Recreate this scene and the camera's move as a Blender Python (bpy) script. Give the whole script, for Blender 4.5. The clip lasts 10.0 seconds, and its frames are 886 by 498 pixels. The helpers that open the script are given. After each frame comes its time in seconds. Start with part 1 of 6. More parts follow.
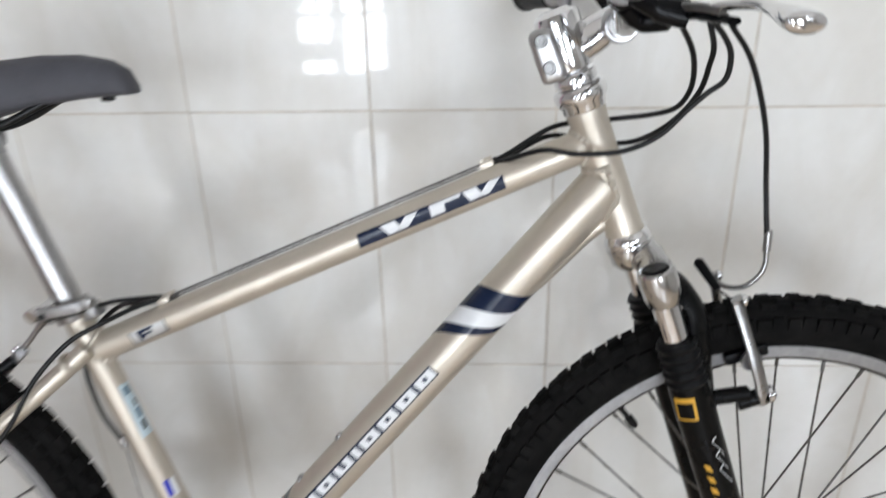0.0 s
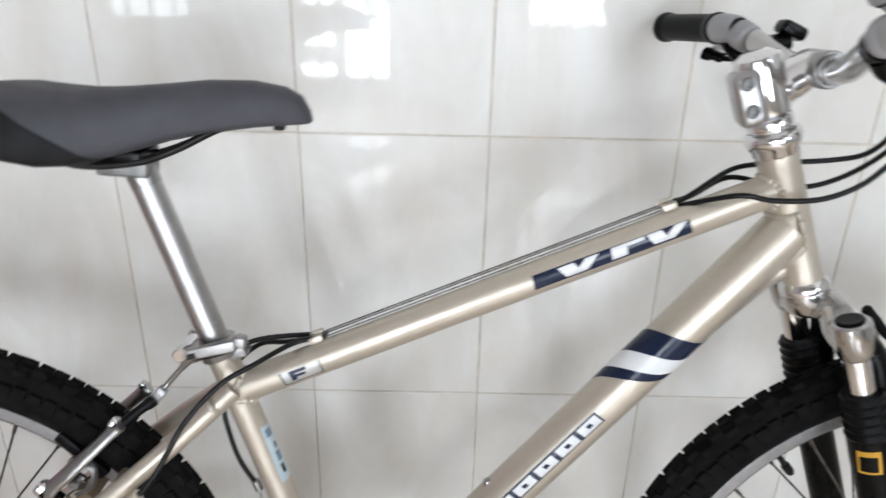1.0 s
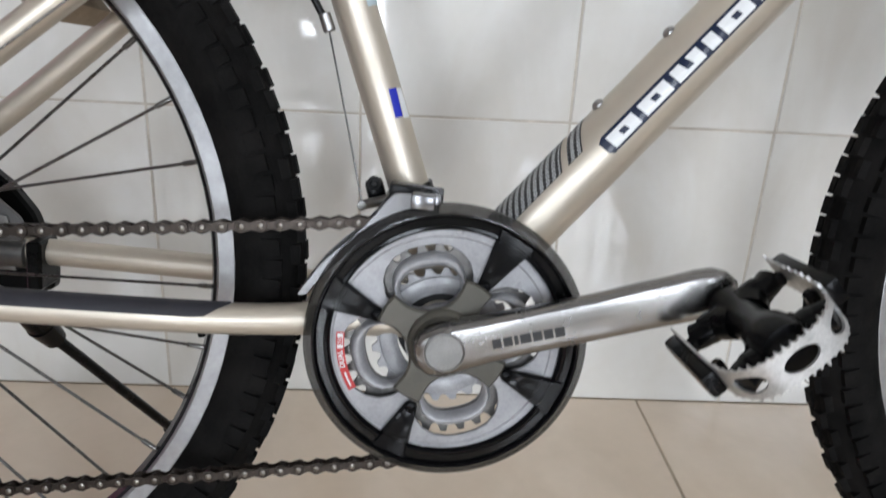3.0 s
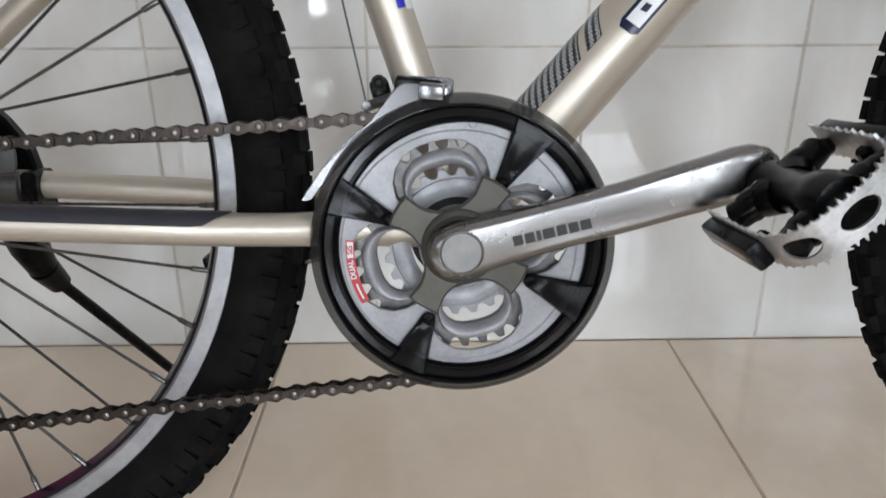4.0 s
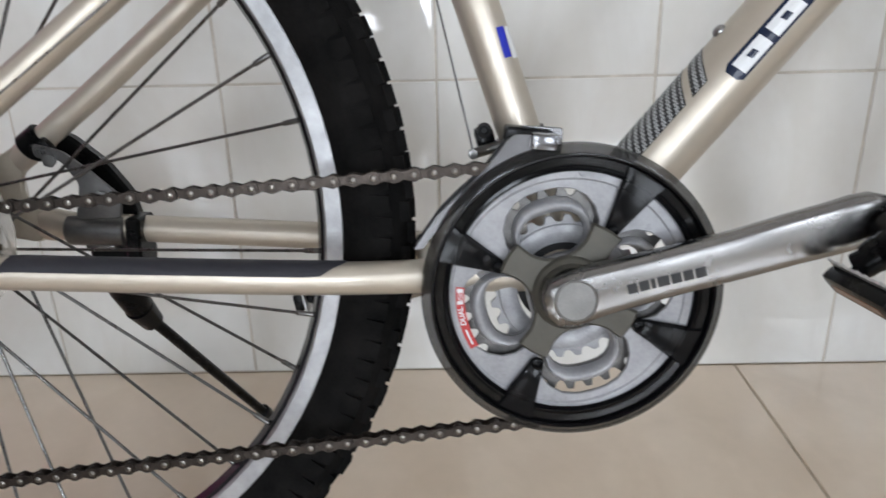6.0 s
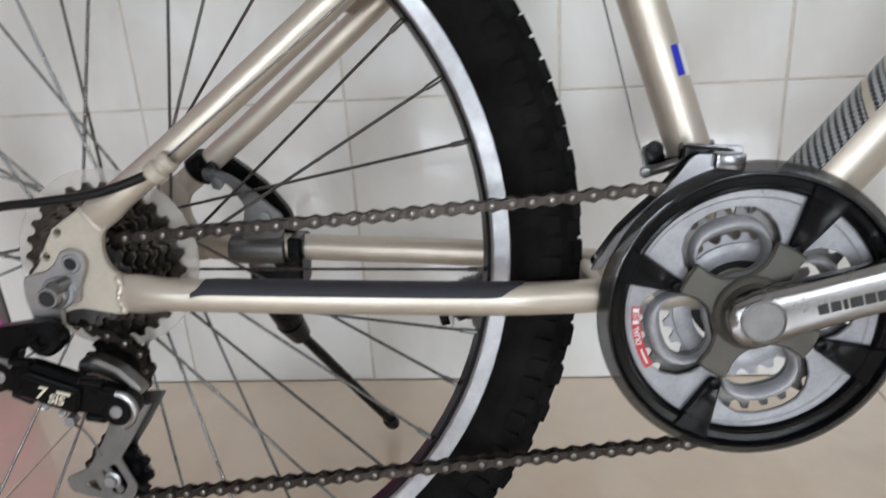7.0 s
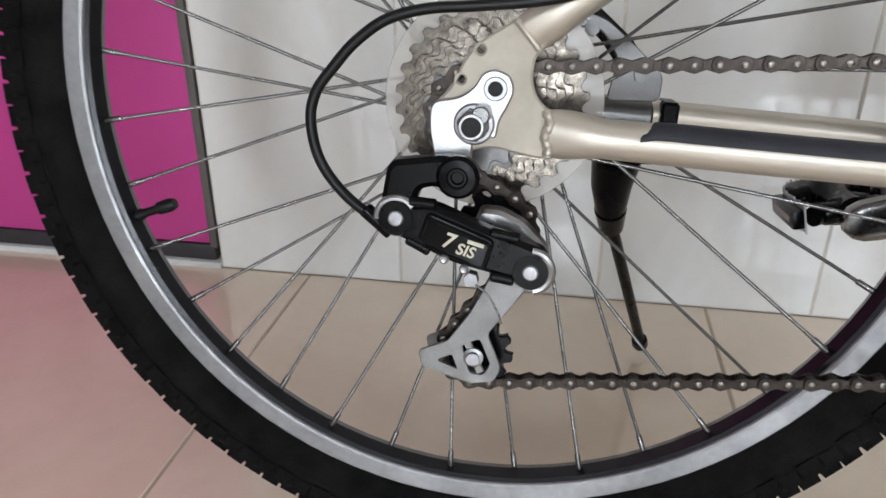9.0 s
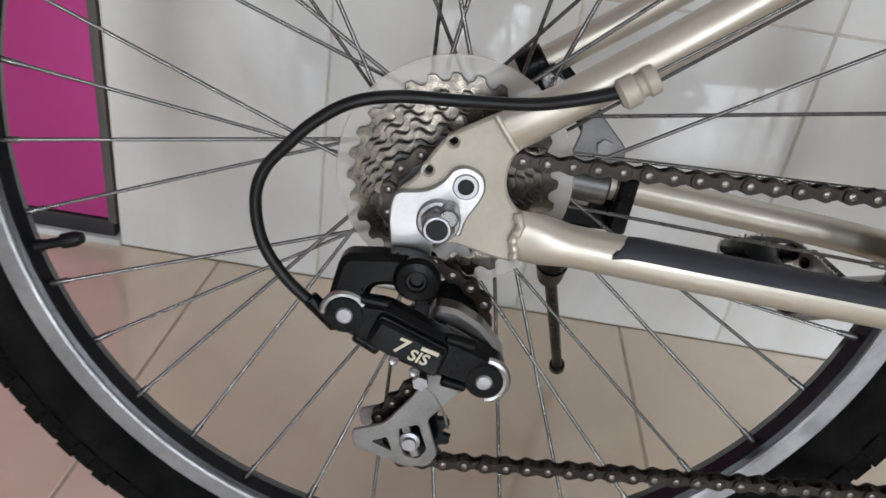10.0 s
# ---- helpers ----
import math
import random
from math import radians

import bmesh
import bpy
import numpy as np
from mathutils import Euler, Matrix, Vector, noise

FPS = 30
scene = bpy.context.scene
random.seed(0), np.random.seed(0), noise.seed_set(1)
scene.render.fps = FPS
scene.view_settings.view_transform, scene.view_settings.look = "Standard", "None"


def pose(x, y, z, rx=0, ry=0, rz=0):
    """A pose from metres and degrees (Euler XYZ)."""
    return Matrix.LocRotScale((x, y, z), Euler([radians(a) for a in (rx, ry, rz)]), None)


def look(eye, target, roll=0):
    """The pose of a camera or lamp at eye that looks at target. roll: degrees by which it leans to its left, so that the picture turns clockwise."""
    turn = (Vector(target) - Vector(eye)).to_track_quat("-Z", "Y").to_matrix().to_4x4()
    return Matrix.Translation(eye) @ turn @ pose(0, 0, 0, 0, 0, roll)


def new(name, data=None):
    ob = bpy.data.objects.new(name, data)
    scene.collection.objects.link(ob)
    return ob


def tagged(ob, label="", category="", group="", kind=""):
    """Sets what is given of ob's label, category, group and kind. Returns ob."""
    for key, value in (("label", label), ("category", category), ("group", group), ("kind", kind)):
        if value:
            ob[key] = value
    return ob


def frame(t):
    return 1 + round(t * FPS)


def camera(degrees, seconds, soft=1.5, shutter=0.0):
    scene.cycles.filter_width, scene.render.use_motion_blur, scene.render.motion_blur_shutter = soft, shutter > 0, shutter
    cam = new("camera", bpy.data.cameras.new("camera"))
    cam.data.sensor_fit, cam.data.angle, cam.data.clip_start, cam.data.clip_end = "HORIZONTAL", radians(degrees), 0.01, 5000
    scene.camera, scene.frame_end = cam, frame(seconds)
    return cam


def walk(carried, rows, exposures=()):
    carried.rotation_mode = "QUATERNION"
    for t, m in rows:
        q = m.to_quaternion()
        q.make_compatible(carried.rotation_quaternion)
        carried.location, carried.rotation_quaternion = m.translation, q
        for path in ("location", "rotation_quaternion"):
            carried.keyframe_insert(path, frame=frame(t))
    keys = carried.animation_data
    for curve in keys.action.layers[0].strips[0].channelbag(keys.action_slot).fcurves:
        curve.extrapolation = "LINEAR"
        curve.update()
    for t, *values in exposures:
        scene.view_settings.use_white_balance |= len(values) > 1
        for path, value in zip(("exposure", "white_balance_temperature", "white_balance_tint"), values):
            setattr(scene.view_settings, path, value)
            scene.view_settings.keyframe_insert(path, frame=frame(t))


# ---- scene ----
import collections
cam = camera(61.8, 10.0, 1.5, 0.5)
PATH = [
    (0, (0.042, 0.018, 1.032), (-0.047, 1.832, 0.194), -1.3),
    (0.3, (-0.026, 0.059, 1.053), (0.078, 1.889, 0.254), 0.3),
    (0.5, (-0.06, 0.055, 1.071), (0.016, 1.885, 0.266), -0.5),
    (0.8, (-0.117, 0.052, 1.067), (-0.119, 1.865, 0.222), 0.1),
    (1, (-0.164, 0.058, 1.054), (-0.151, 1.875, 0.219), 1.3),
    (1.2, (-0.214, 0.072, 1.037), (-0.153, 1.859, 0.141), 3.6),
    (1.3, (-0.198, 0.093, 1.017), (-0.177, 1.854, 0.070), 2.2),
    (1.5, (-0.19, 0.115, 0.968), (-0.211, 1.862, -0.005), 1.3),
    (1.7, (-0.206, 0.126, 0.901), (-0.248, 1.833, -0.139), 0.9),
    (1.8, (-0.225, 0.128, 0.868), (-0.214, 1.838, -0.17), 1.5),
    (2, (-0.258, 0.144, 0.82), (-0.201, 1.822, -0.185), 1.5),
    (2.2, (-0.267, 0.143, 0.74), (-0.209, 1.898, -0.217), 1.4),
    (2.3, (-0.274, 0.143, 0.699), (-0.191, 1.923, -0.209), 2.4),
    (2.5, (-0.277, 0.14, 0.644), (-0.208, 1.959, -0.184), 2.2),
    (2.7, (-0.280, 0.130, 0.595), (-0.196, 1.970, -0.184), 3.7),
    (3, (-0.284, 0.124, 0.542), (-0.198, 1.993, -0.163), 3.1),
    (3.2, (-0.281, 0.121, 0.529), (-0.241, 1.99, -0.18), 1.1),
    (4.3, (-0.278, 0.145, 0.467), (-0.247, 1.999, -0.282), -0.2),
    (4.5, (-0.28, 0.148, 0.466), (-0.249, 2.008, -0.27), 0.1),
    (5, (-0.295, 0.145, 0.471), (-0.276, 2.013, -0.244), 0.7),
    (5.2, (-0.301, 0.137, 0.477), (-0.277, 2.01, -0.222), 0.4),
    (6.3, (-0.356, 0.146, 0.516), (-0.421, 2.006, -0.217), -2.5),
    (6.5, (-0.374, 0.151, 0.524), (-0.475, 2.008, -0.212), -2.9),
    (6.8, (-0.394, 0.146, 0.527), (-0.542, 2.007, -0.189), -3.5),
    (7, (-0.408, 0.138, 0.522), (-0.596, 1.995, -0.198), -3.7),
    (7.2, (-0.417, 0.134, 0.509), (-0.610, 1.974, -0.252), -2.9),
    (7.5, (-0.451, 0.138, 0.5), (-0.71, 1.977, -0.24), -1.7),
    (7.8, (-0.491, 0.142, 0.494), (-0.789, 1.978, -0.241), -1.2),
    (8, (-0.521, 0.143, 0.488), (-0.844, 1.978, -0.238), -1.2),
    (8.2, (-0.549, 0.145, 0.486), (-0.890, 1.977, -0.240), -1.3),
    (8.5, (-0.599, 0.144, 0.468), (-0.957, 1.953, -0.306), -0.7),
    (8.7, (-0.623, 0.148, 0.458), (-0.998, 1.945, -0.336), -1.1),
    (9, (-0.646, 0.168, 0.446), (-0.965, 1.953, -0.399), 0.0),
    (9.3, (-0.666, 0.199, 0.455), (-0.920, 1.963, -0.452), 2.6),
    (9.5, (-0.675, 0.205, 0.49), (-0.834, 1.95, -0.475), 2.1),
    (9.7, (-0.681, 0.210, 0.512), (-0.778, 1.953, -0.466), 5.6),
    (10, (-0.688, 0.23, 0.506), (-0.715, 1.969, -0.483), 8.8),
]
walk(cam, [(t, look(eye, target, roll)) for t, eye, target, roll in PATH], [(0, -0.03), (1, 0.08), (2, 0.08), (3, -0.02), (4.5, -0.12), (6.5, -0.04), (8, -0.02), (9, -0.05), (10, -0.18)])

# ---- world, lights ----
world = bpy.data.worlds.new("world")
scene.world = world
world.use_nodes = True
wn = world.node_tree.nodes
sky = wn.new("ShaderNodeTexSky")
sky.sky_type, sky.sun_disc = "NISHITA", False
sky.sun_elevation, sky.sun_rotation = radians(50), radians(120)
world.node_tree.links.new(sky.outputs[0], wn["Background"].inputs[0])
wn["Background"].inputs[1].default_value = 0.12


def window_light(name, x, y, z, sx, sz, rx, rz, watts, colour):
    lamp = bpy.data.lights.new(name, "AREA")
    lamp.shape, lamp.size, lamp.size_y, lamp.energy, lamp.color = "RECTANGLE", sx, sz, watts, colour
    ob = new(name, lamp)
    ob.matrix_world = pose(x, y, z, rx, 0, rz)
    return ob


ROOM_X0, ROOM_X1, ROOM_Y0, ROOM_Y1, ROOM_H = -3.0, 3.0, -2.3, 1.0, 3.0
# windows in the wall behind the camera: x0, x1, z0, z1, watts
# the last one, high on the right, is unseen and added as a key light
BACK_WINS = ((-2.00, -1.50, 0.45, 1.55, 15), (-0.98, -0.42, 0.14, 1.60, 100), (0.30, 1.08, 0.44, 1.55, 56), (1.55, 2.55, 1.55, 2.65, 44))
for a, b, c, e, watts in BACK_WINS:
    window_light("daylight", (a + b) / 2, ROOM_Y0 - 0.10, (c + e) / 2, b - a, e - c, 90, 0, watts, (0.895, 0.97, 1.075))


# ---- materials ----
def mat(name, col, rough=0.5, metal=0.0, var=0.0, scale=40.0, bump=0.0, bscale=200.0, coat=0.0, spec=0.5, alpha=1.0, trans=0.0, dark=None, aniso=0.0):
    """A principled material with two scales of noise on colour and roughness, and a fine relief."""
    m = bpy.data.materials.new(name)
    m.use_nodes = True
    n, l = m.node_tree.nodes, m.node_tree.links
    p = n["Principled BSDF"]
    p.inputs["Base Color"].default_value = (*col, 1)
    p.inputs["Roughness"].default_value = rough
    p.inputs["Metallic"].default_value = metal
    p.inputs["Coat Weight"].default_value = coat
    p.inputs["Coat Roughness"].default_value = 0.08
    p.inputs["Specular IOR Level"].default_value = spec
    p.inputs["Transmission Weight"].default_value = trans
    p.inputs["Alpha"].default_value = alpha
    tc = n.new("ShaderNodeTexCoord")
    if var > 0:
        big, small = n.new("ShaderNodeTexNoise"), n.new("ShaderNodeTexNoise")
        big.inputs["Scale"].default_value, small.inputs["Scale"].default_value = scale, scale * 9
        big.inputs["Detail"].default_value, small.inputs["Detail"].default_value = 5, 3
        for t in (big, small):
            l.new(tc.outputs["Object"], t.inputs["Vector"])
        mix = n.new("ShaderNodeMath")
        mix.operation = "MULTIPLY_ADD"
        mix.inputs[1].default_value = 0.4
        l.new(small.outputs[0], mix.inputs[0])
        l.new(big.outputs[0], mix.inputs[2])
        ramp = n.new("ShaderNodeValToRGB")
        d = dark or tuple(c * (1 - var) for c in col)
        b = tuple(min(1, c * (1 + var * 0.35)) for c in col)
        ramp.color_ramp.elements[0].position, ramp.color_ramp.elements[1].position = 0.45, 0.95
        ramp.color_ramp.elements[0].color, ramp.color_ramp.elements[1].color = (*d, 1), (*b, 1)
        l.new(mix.outputs[0], ramp.inputs[0])
        l.new(ramp.outputs[0], p.inputs["Base Color"])
        rr = n.new("ShaderNodeMapRange")
        rr.inputs["From Min"].default_value, rr.inputs["From Max"].default_value = 0.4, 1.0
        rr.inputs["To Min"].default_value, rr.inputs["To Max"].default_value = rough * 1.25, rough * 0.8
        l.new(mix.outputs[0], rr.inputs[0])
        l.new(rr.outputs[0], p.inputs["Roughness"])
    if bump > 0:
        t, bm_ = n.new("ShaderNodeTexNoise"), n.new("ShaderNodeBump")
        t.inputs["Scale"].default_value, t.inputs["Detail"].default_value = bscale, 4
        bm_.inputs["Strength"].default_value, bm_.inputs["Distance"].default_value = bump, 0.001
        l.new(tc.outputs["Object"], t.inputs["Vector"])
        l.new(t.outputs[0], bm_.inputs["Height"])
        l.new(bm_.outputs[0], p.inputs["Normal"])
    return m


def tile_mat(name, col, tint, rough, wave, wscale, bright=0.06, coat=0.7, ior=1.5):
    """Glazed tile: soft veins of tint, each tile a little different, a gently waved glaze."""
    m = bpy.data.materials.new(name)
    m.use_nodes = True
    n, l = m.node_tree.nodes, m.node_tree.links
    p = n["Principled BSDF"]
    p.inputs["Roughness"].default_value = 0.30
    p.inputs["Specular IOR Level"].default_value = 0.5
    p.inputs["Coat Weight"].default_value, p.inputs["Coat Roughness"].default_value = coat, rough
    p.inputs["Coat IOR"].default_value = ior
    tc, info, add = n.new("ShaderNodeTexCoord"), n.new("ShaderNodeObjectInfo"), n.new("ShaderNodeVectorMath")
    add.operation = "ADD"
    l.new(tc.outputs["Object"], add.inputs[0])
    sc = n.new("ShaderNodeVectorMath")
    sc.operation = "SCALE"
    sc.inputs[0].default_value = (7.1, 3.3, 5.7)
    l.new(info.outputs["Random"], sc.inputs["Scale"])
    l.new(sc.outputs[0], add.inputs[1])
    stretch = n.new("ShaderNodeMapping")
    stretch.inputs["Scale"].default_value = (1.6, 1.0, 0.7)
    l.new(add.outputs[0], stretch.inputs[0])
    t1, t2 = n.new("ShaderNodeTexNoise"), n.new("ShaderNodeTexNoise")
    t1.inputs["Scale"].default_value, t1.inputs["Detail"].default_value, t1.inputs["Distortion"].default_value = 5, 6, 1.2
    t2.inputs["Scale"].default_value, t2.inputs["Detail"].default_value = 60, 4
    l.new(stretch.outputs[0], t1.inputs["Vector"])
    l.new(add.outputs[0], t2.inputs["Vector"])
    r1 = n.new("ShaderNodeValToRGB")
    r1.color_ramp.elements[0].position, r1.color_ramp.elements[1].position = 0.38, 0.66
    r1.color_ramp.elements[0].color, r1.color_ramp.elements[1].color = (*tint, 1), (*col, 1)
    l.new(t1.outputs[0], r1.inputs[0])
    mx = n.new("ShaderNodeMix")
    mx.data_type, mx.blend_type = "RGBA", "MULTIPLY"
    mx.inputs["Factor"].default_value = 1.0
    r2 = n.new("ShaderNodeValToRGB")
    r2.color_ramp.elements[0].color = (1 - bright, 1 - bright, 1 - bright * 1.2, 1)
    r2.color_ramp.elements[1].color = (1, 1, 1, 1)
    l.new(t2.outputs[0], r2.inputs[0])
    l.new(r1.outputs[0], mx.inputs["A"])
    l.new(r2.outputs[0], mx.inputs["B"])
    l.new(mx.outputs["Result"], p.inputs["Base Color"])
    w, b = n.new("ShaderNodeTexNoise"), n.new("ShaderNodeBump")
    w.inputs["Scale"].default_value, w.inputs["Detail"].default_value = wscale, 2
    b.inputs["Strength"].default_value, b.inputs["Distance"].default_value = 1.0, wave
    l.new(add.outputs[0], w.inputs["Vector"])
    l.new(w.outputs[0], b.inputs["Height"])
    l.new(b.outputs[0], p.inputs["Normal"])
    return m


M = {}
M["tile"] = tile_mat("wall_tile_glaze", (0.83, 0.825, 0.80), (0.755, 0.735, 0.69), 0.040, 0.0010, 9, 0.06, 1.0, 1.47)
M["floor"] = tile_mat("floor_tile_glaze", (0.82, 0.672, 0.522), (0.765, 0.615, 0.466), 0.040, 0.0003, 12, 0.08, 1.0, 1.66)
M["grout"] = mat("grout", (0.66, 0.61, 0.535), 0.9, var=0.25, scale=30, bump=0.4, bscale=900)
M["grout_floor"] = mat("floor_grout", (0.48, 0.385, 0.285), 0.9, var=0.25, scale=30, bump=0.4, bscale=900)
M["plaster"] = mat("plaster", (0.62, 0.61, 0.59), 0.9, var=0.06, scale=3, bump=0.2, bscale=150)
M["ceiling"] = mat("ceiling_paint", (0.8, 0.79, 0.77), 0.9, var=0.04, scale=3)
M["pink"] = mat("magenta_laminate", (0.52, 0.05, 0.25), 0.32, var=0.08, scale=4, bump=0.05, bscale=300)
M["edge"] = mat("dark_edging", (0.03, 0.028, 0.03), 0.5, var=0.2, scale=30)
M["greyedge"] = mat("grey_edging", (0.12, 0.11, 0.10), 0.5, var=0.2, scale=30)
M["paint"] = mat("champagne_paint", (0.54, 0.487, 0.408), 0.37, metal=0.60, var=0.07, scale=14, bump=0.03, bscale=2500, coat=0.15)
# copy of the frame paint, colour darkened and roughened against window glare
M["paintdrop"] = mat("toned_down_champagne_paint", (0.46, 0.415, 0.34), 0.58, metal=0.30, var=0.1, scale=30, bump=0.05, bscale=900, spec=0.3)
M["weld"] = mat("painted_weld", (0.50, 0.45, 0.375), 0.42, metal=0.45, var=0.1, scale=60, bump=0.1, bscale=600)
M["alloy"] = mat("polished_alloy", (0.35, 0.345, 0.34), 0.30, metal=1.0, var=0.10, scale=30, bump=0.012, bscale=1500)
M["post"] = mat("scratched_alloy", (0.44, 0.435, 0.43), 0.34, metal=1.0, var=0.2, scale=50, bump=0.02, bscale=900)
M["cage"] = mat("chromed_cage", (0.15, 0.148, 0.152), 0.22, metal=1.0, var=0.12, scale=45)
M["crank"] = mat("worn_crank_alloy", (0.27, 0.265, 0.26), 0.25, metal=1.0, var=0.16, scale=35, bump=0.015, bscale=1500)
M["greysteel"] = mat("grey_pressed_steel", (0.165, 0.162, 0.158), 0.32, metal=0.85, var=0.25, scale=50)
M["polish"] = mat("polished_crown", (0.50, 0.495, 0.49), 0.15, metal=1.0, var=0.10, scale=30, bump=0.01, bscale=1500)
M["chrome"] = mat("chrome", (0.72, 0.72, 0.73), 0.07, metal=1.0, var=0.06, scale=60)
M["brushed"] = mat("machined_alloy", (0.36, 0.36, 0.37), 0.38, metal=1.0, var=0.22, scale=60, bump=0.08, bscale=1200)
M["dullalloy"] = mat("dull_alloy", (0.22, 0.217, 0.210), 0.40, metal=0.9, var=0.22, scale=70, bump=0.05, bscale=900)
M["steel"] = mat("spoke_steel", (0.165, 0.162, 0.157), 0.28, metal=0.95, var=0.2, scale=90)
M["rim"] = mat("machined_rim", (0.35, 0.35, 0.355), 0.42, metal=0.8, var=0.3, scale=22, bump=0.06, bscale=1200)
M["chain"] = mat("oily_chain_steel", (0.038, 0.030, 0.025), 0.34, metal=0.8, var=0.5, scale=160, bump=0.1, bscale=900)
M["pin"] = mat("worn_pin_steel", (0.20, 0.185, 0.165), 0.33, metal=1.0, var=0.3, scale=300)
M["cog"] = mat("cassette_steel", (0.165, 0.144, 0.120), 0.24, metal=0.95, var=0.8, scale=170)
M["rubber"] = mat("tyre_rubber", (0.0085, 0.0078, 0.0074), 0.78, var=0.4, scale=40, bump=0.25, bscale=700, spec=0.07, dark=(0.0035, 0.0035, 0.0035))
M["grip"] = mat("grip_rubber", (0.004, 0.004, 0.0045), 0.32, var=0.25, scale=60, bump=0.2, bscale=900, spec=0.13)
M["cable"] = mat("cable_housing", (0.006, 0.006, 0.006), 0.36, var=0.2, scale=90, spec=0.25)
M["plastic"] = mat("black_plastic", (0.003, 0.003, 0.0035), 0.24, var=0.25, scale=50, bump=0.05, bscale=700, spec=0.13)
M["blackgloss"] = mat("black_enamel", (0.003, 0.003, 0.0035), 0.12, var=0.2, scale=50, spec=0.16)
M["satin"] = mat("satin_black_paint", (0.003, 0.003, 0.003), 0.28, var=0.2, scale=40, spec=0.12)
M["rimblack"] = mat("black_anodised_rim", (0.010, 0.010, 0.012), 0.22, metal=0.3, var=0.2, scale=40)
M["greyplastic"] = mat("grey_plastic", (0.36, 0.36, 0.37), 0.45, var=0.1, scale=40)
M["saddle"] = mat("grey_vinyl", (0.072, 0.072, 0.082), 0.52, var=0.14, scale=35, bump=0.35, bscale=1600, spec=0.22)
M["saddleblack"] = mat("black_vinyl", (0.012, 0.012, 0.013), 0.6, var=0.2, scale=50, bump=0.5, bscale=1100, spec=0.2)
M["ring"] = mat("silver_painted_steel", (0.355, 0.355, 0.368), 0.32, metal=0.12, var=0.30, scale=45, bump=0.05, bscale=600, spec=0.5)
M["innerring"] = mat("oily_painted_steel", (0.36, 0.36, 0.37), 0.42, metal=0.2, var=0.35, scale=80, bump=0.05, bscale=600, spec=0.35)
M["spider"] = mat("olive_grey_plate", (0.085, 0.080, 0.066), 0.42, metal=0.4, var=0.14, scale=50)
M["navy"] = mat("navy_decal", (0.008, 0.015, 0.040), 0.22, var=0.1, scale=80, spec=0.3)
M["white"] = mat("white_decal", (0.74, 0.75, 0.76), 0.35, var=0.05, scale=80)
M["silverdecal"] = mat("silver_decal", (0.52, 0.52, 0.51), 0.35, metal=0.4, var=0.05, scale=80)
M["paleblue"] = mat("pale_blue_label", (0.50, 0.60, 0.64), 0.4, var=0.06, scale=80)
M["bluegrey"] = mat("blue_grey_print", (0.17, 0.25, 0.31), 0.5, var=0.15, scale=300)
M["blue"] = mat("blue_sticker", (0.012, 0.025, 0.42), 0.35, var=0.06, scale=80)
M["red"] = mat("red_sticker", (0.48, 0.03, 0.03), 0.4, var=0.06, scale=80)
M["yellow"] = mat("yellow_decal", (0.62, 0.33, 0.03), 0.4, var=0.08, scale=80)
M["pad"] = mat("chainstay_protector", (0.022, 0.022, 0.029), 0.55, var=0.1, scale=60, bump=0.1, bscale=900)
M["carbon"] = mat("carbon_weave_decal", (0.02, 0.02, 0.022), 0.3, var=0.3, scale=300)
M["carbonlight"] = mat("silver_weave_decal", (0.58, 0.60, 0.60), 0.26, metal=0.2, var=0.5, scale=420)
M["amber"] = mat("amber_reflector", (0.22, 0.055, 0.010), 0.15, var=0.2, scale=200)
M["leaf"] = mat("leaf_green", (0.05, 0.10, 0.03), 0.5, var=0.3, scale=20)
# near-black: shade painted into sockets, slots and gaps, and one black bolt
M["dark"] = mat("shade_and_bolt_black", (0.006, 0.006, 0.006), 0.7)
M["guard"] = mat("smoked_clear_plastic", (0.018, 0.0175, 0.017), 0.12, alpha=0.62, spec=0.35)
M["oily"] = mat("oily_steel", (0.16, 0.155, 0.15), 0.34, metal=0.6, var=0.5, scale=120)
M["scuffed"] = mat("scuffed_alloy", (0.58, 0.58, 0.575), 0.46, metal=0.75, var=0.38, scale=70, bump=0.12, bscale=500)
M["web"] = mat("dark_smoked_plastic", (0.006, 0.006, 0.006), 0.12, alpha=0.88, spec=0.22)
M["smoke"] = mat("smoked_plastic", (0.005, 0.005, 0.0055), 0.16, alpha=0.97, spec=0.13)
M["disc"] = mat("milky_clear_plastic", (0.62, 0.58, 0.52), 0.22, alpha=0.40)
M["ink"] = mat("black_ink", (0.012, 0.012, 0.012), 0.5)
M["cream"] = mat("cream_print", (0.62, 0.57, 0.44), 0.5)
M["winframe"] = mat("white_window_frame", (0.7, 0.7, 0.69), 0.45, var=0.05, scale=10)
# brown reflection on a painted boss, put into the colour
M["boss_brown"] = mat("reflecting_boss_brown", (0.32, 0.24, 0.16), 0.7, var=0.2, scale=60)


# ---- mesh helpers ----
V = Vector
from mathutils.geometry import tessellate_polygon


def part(name, bm, material, parent, label="", smooth=32):
    """Link a bmesh, or a mesh, as one object under a thing or a part."""
    if isinstance(bm, bpy.types.Mesh):
        me = bm
    else:
        bmesh.ops.recalc_face_normals(bm, faces=bm.faces)
        me = bpy.data.meshes.new(name)
        bm.to_mesh(me)
        bm.free()
    if not me.materials:
        me.materials.append(material)
    if smooth:
        me.shade_smooth()
        me.set_sharp_from_angle(angle=radians(smooth))
    ob = new(name, me)
    if parent:
        ob.parent = parent
    if label:
        ob["label"] = label
    return ob


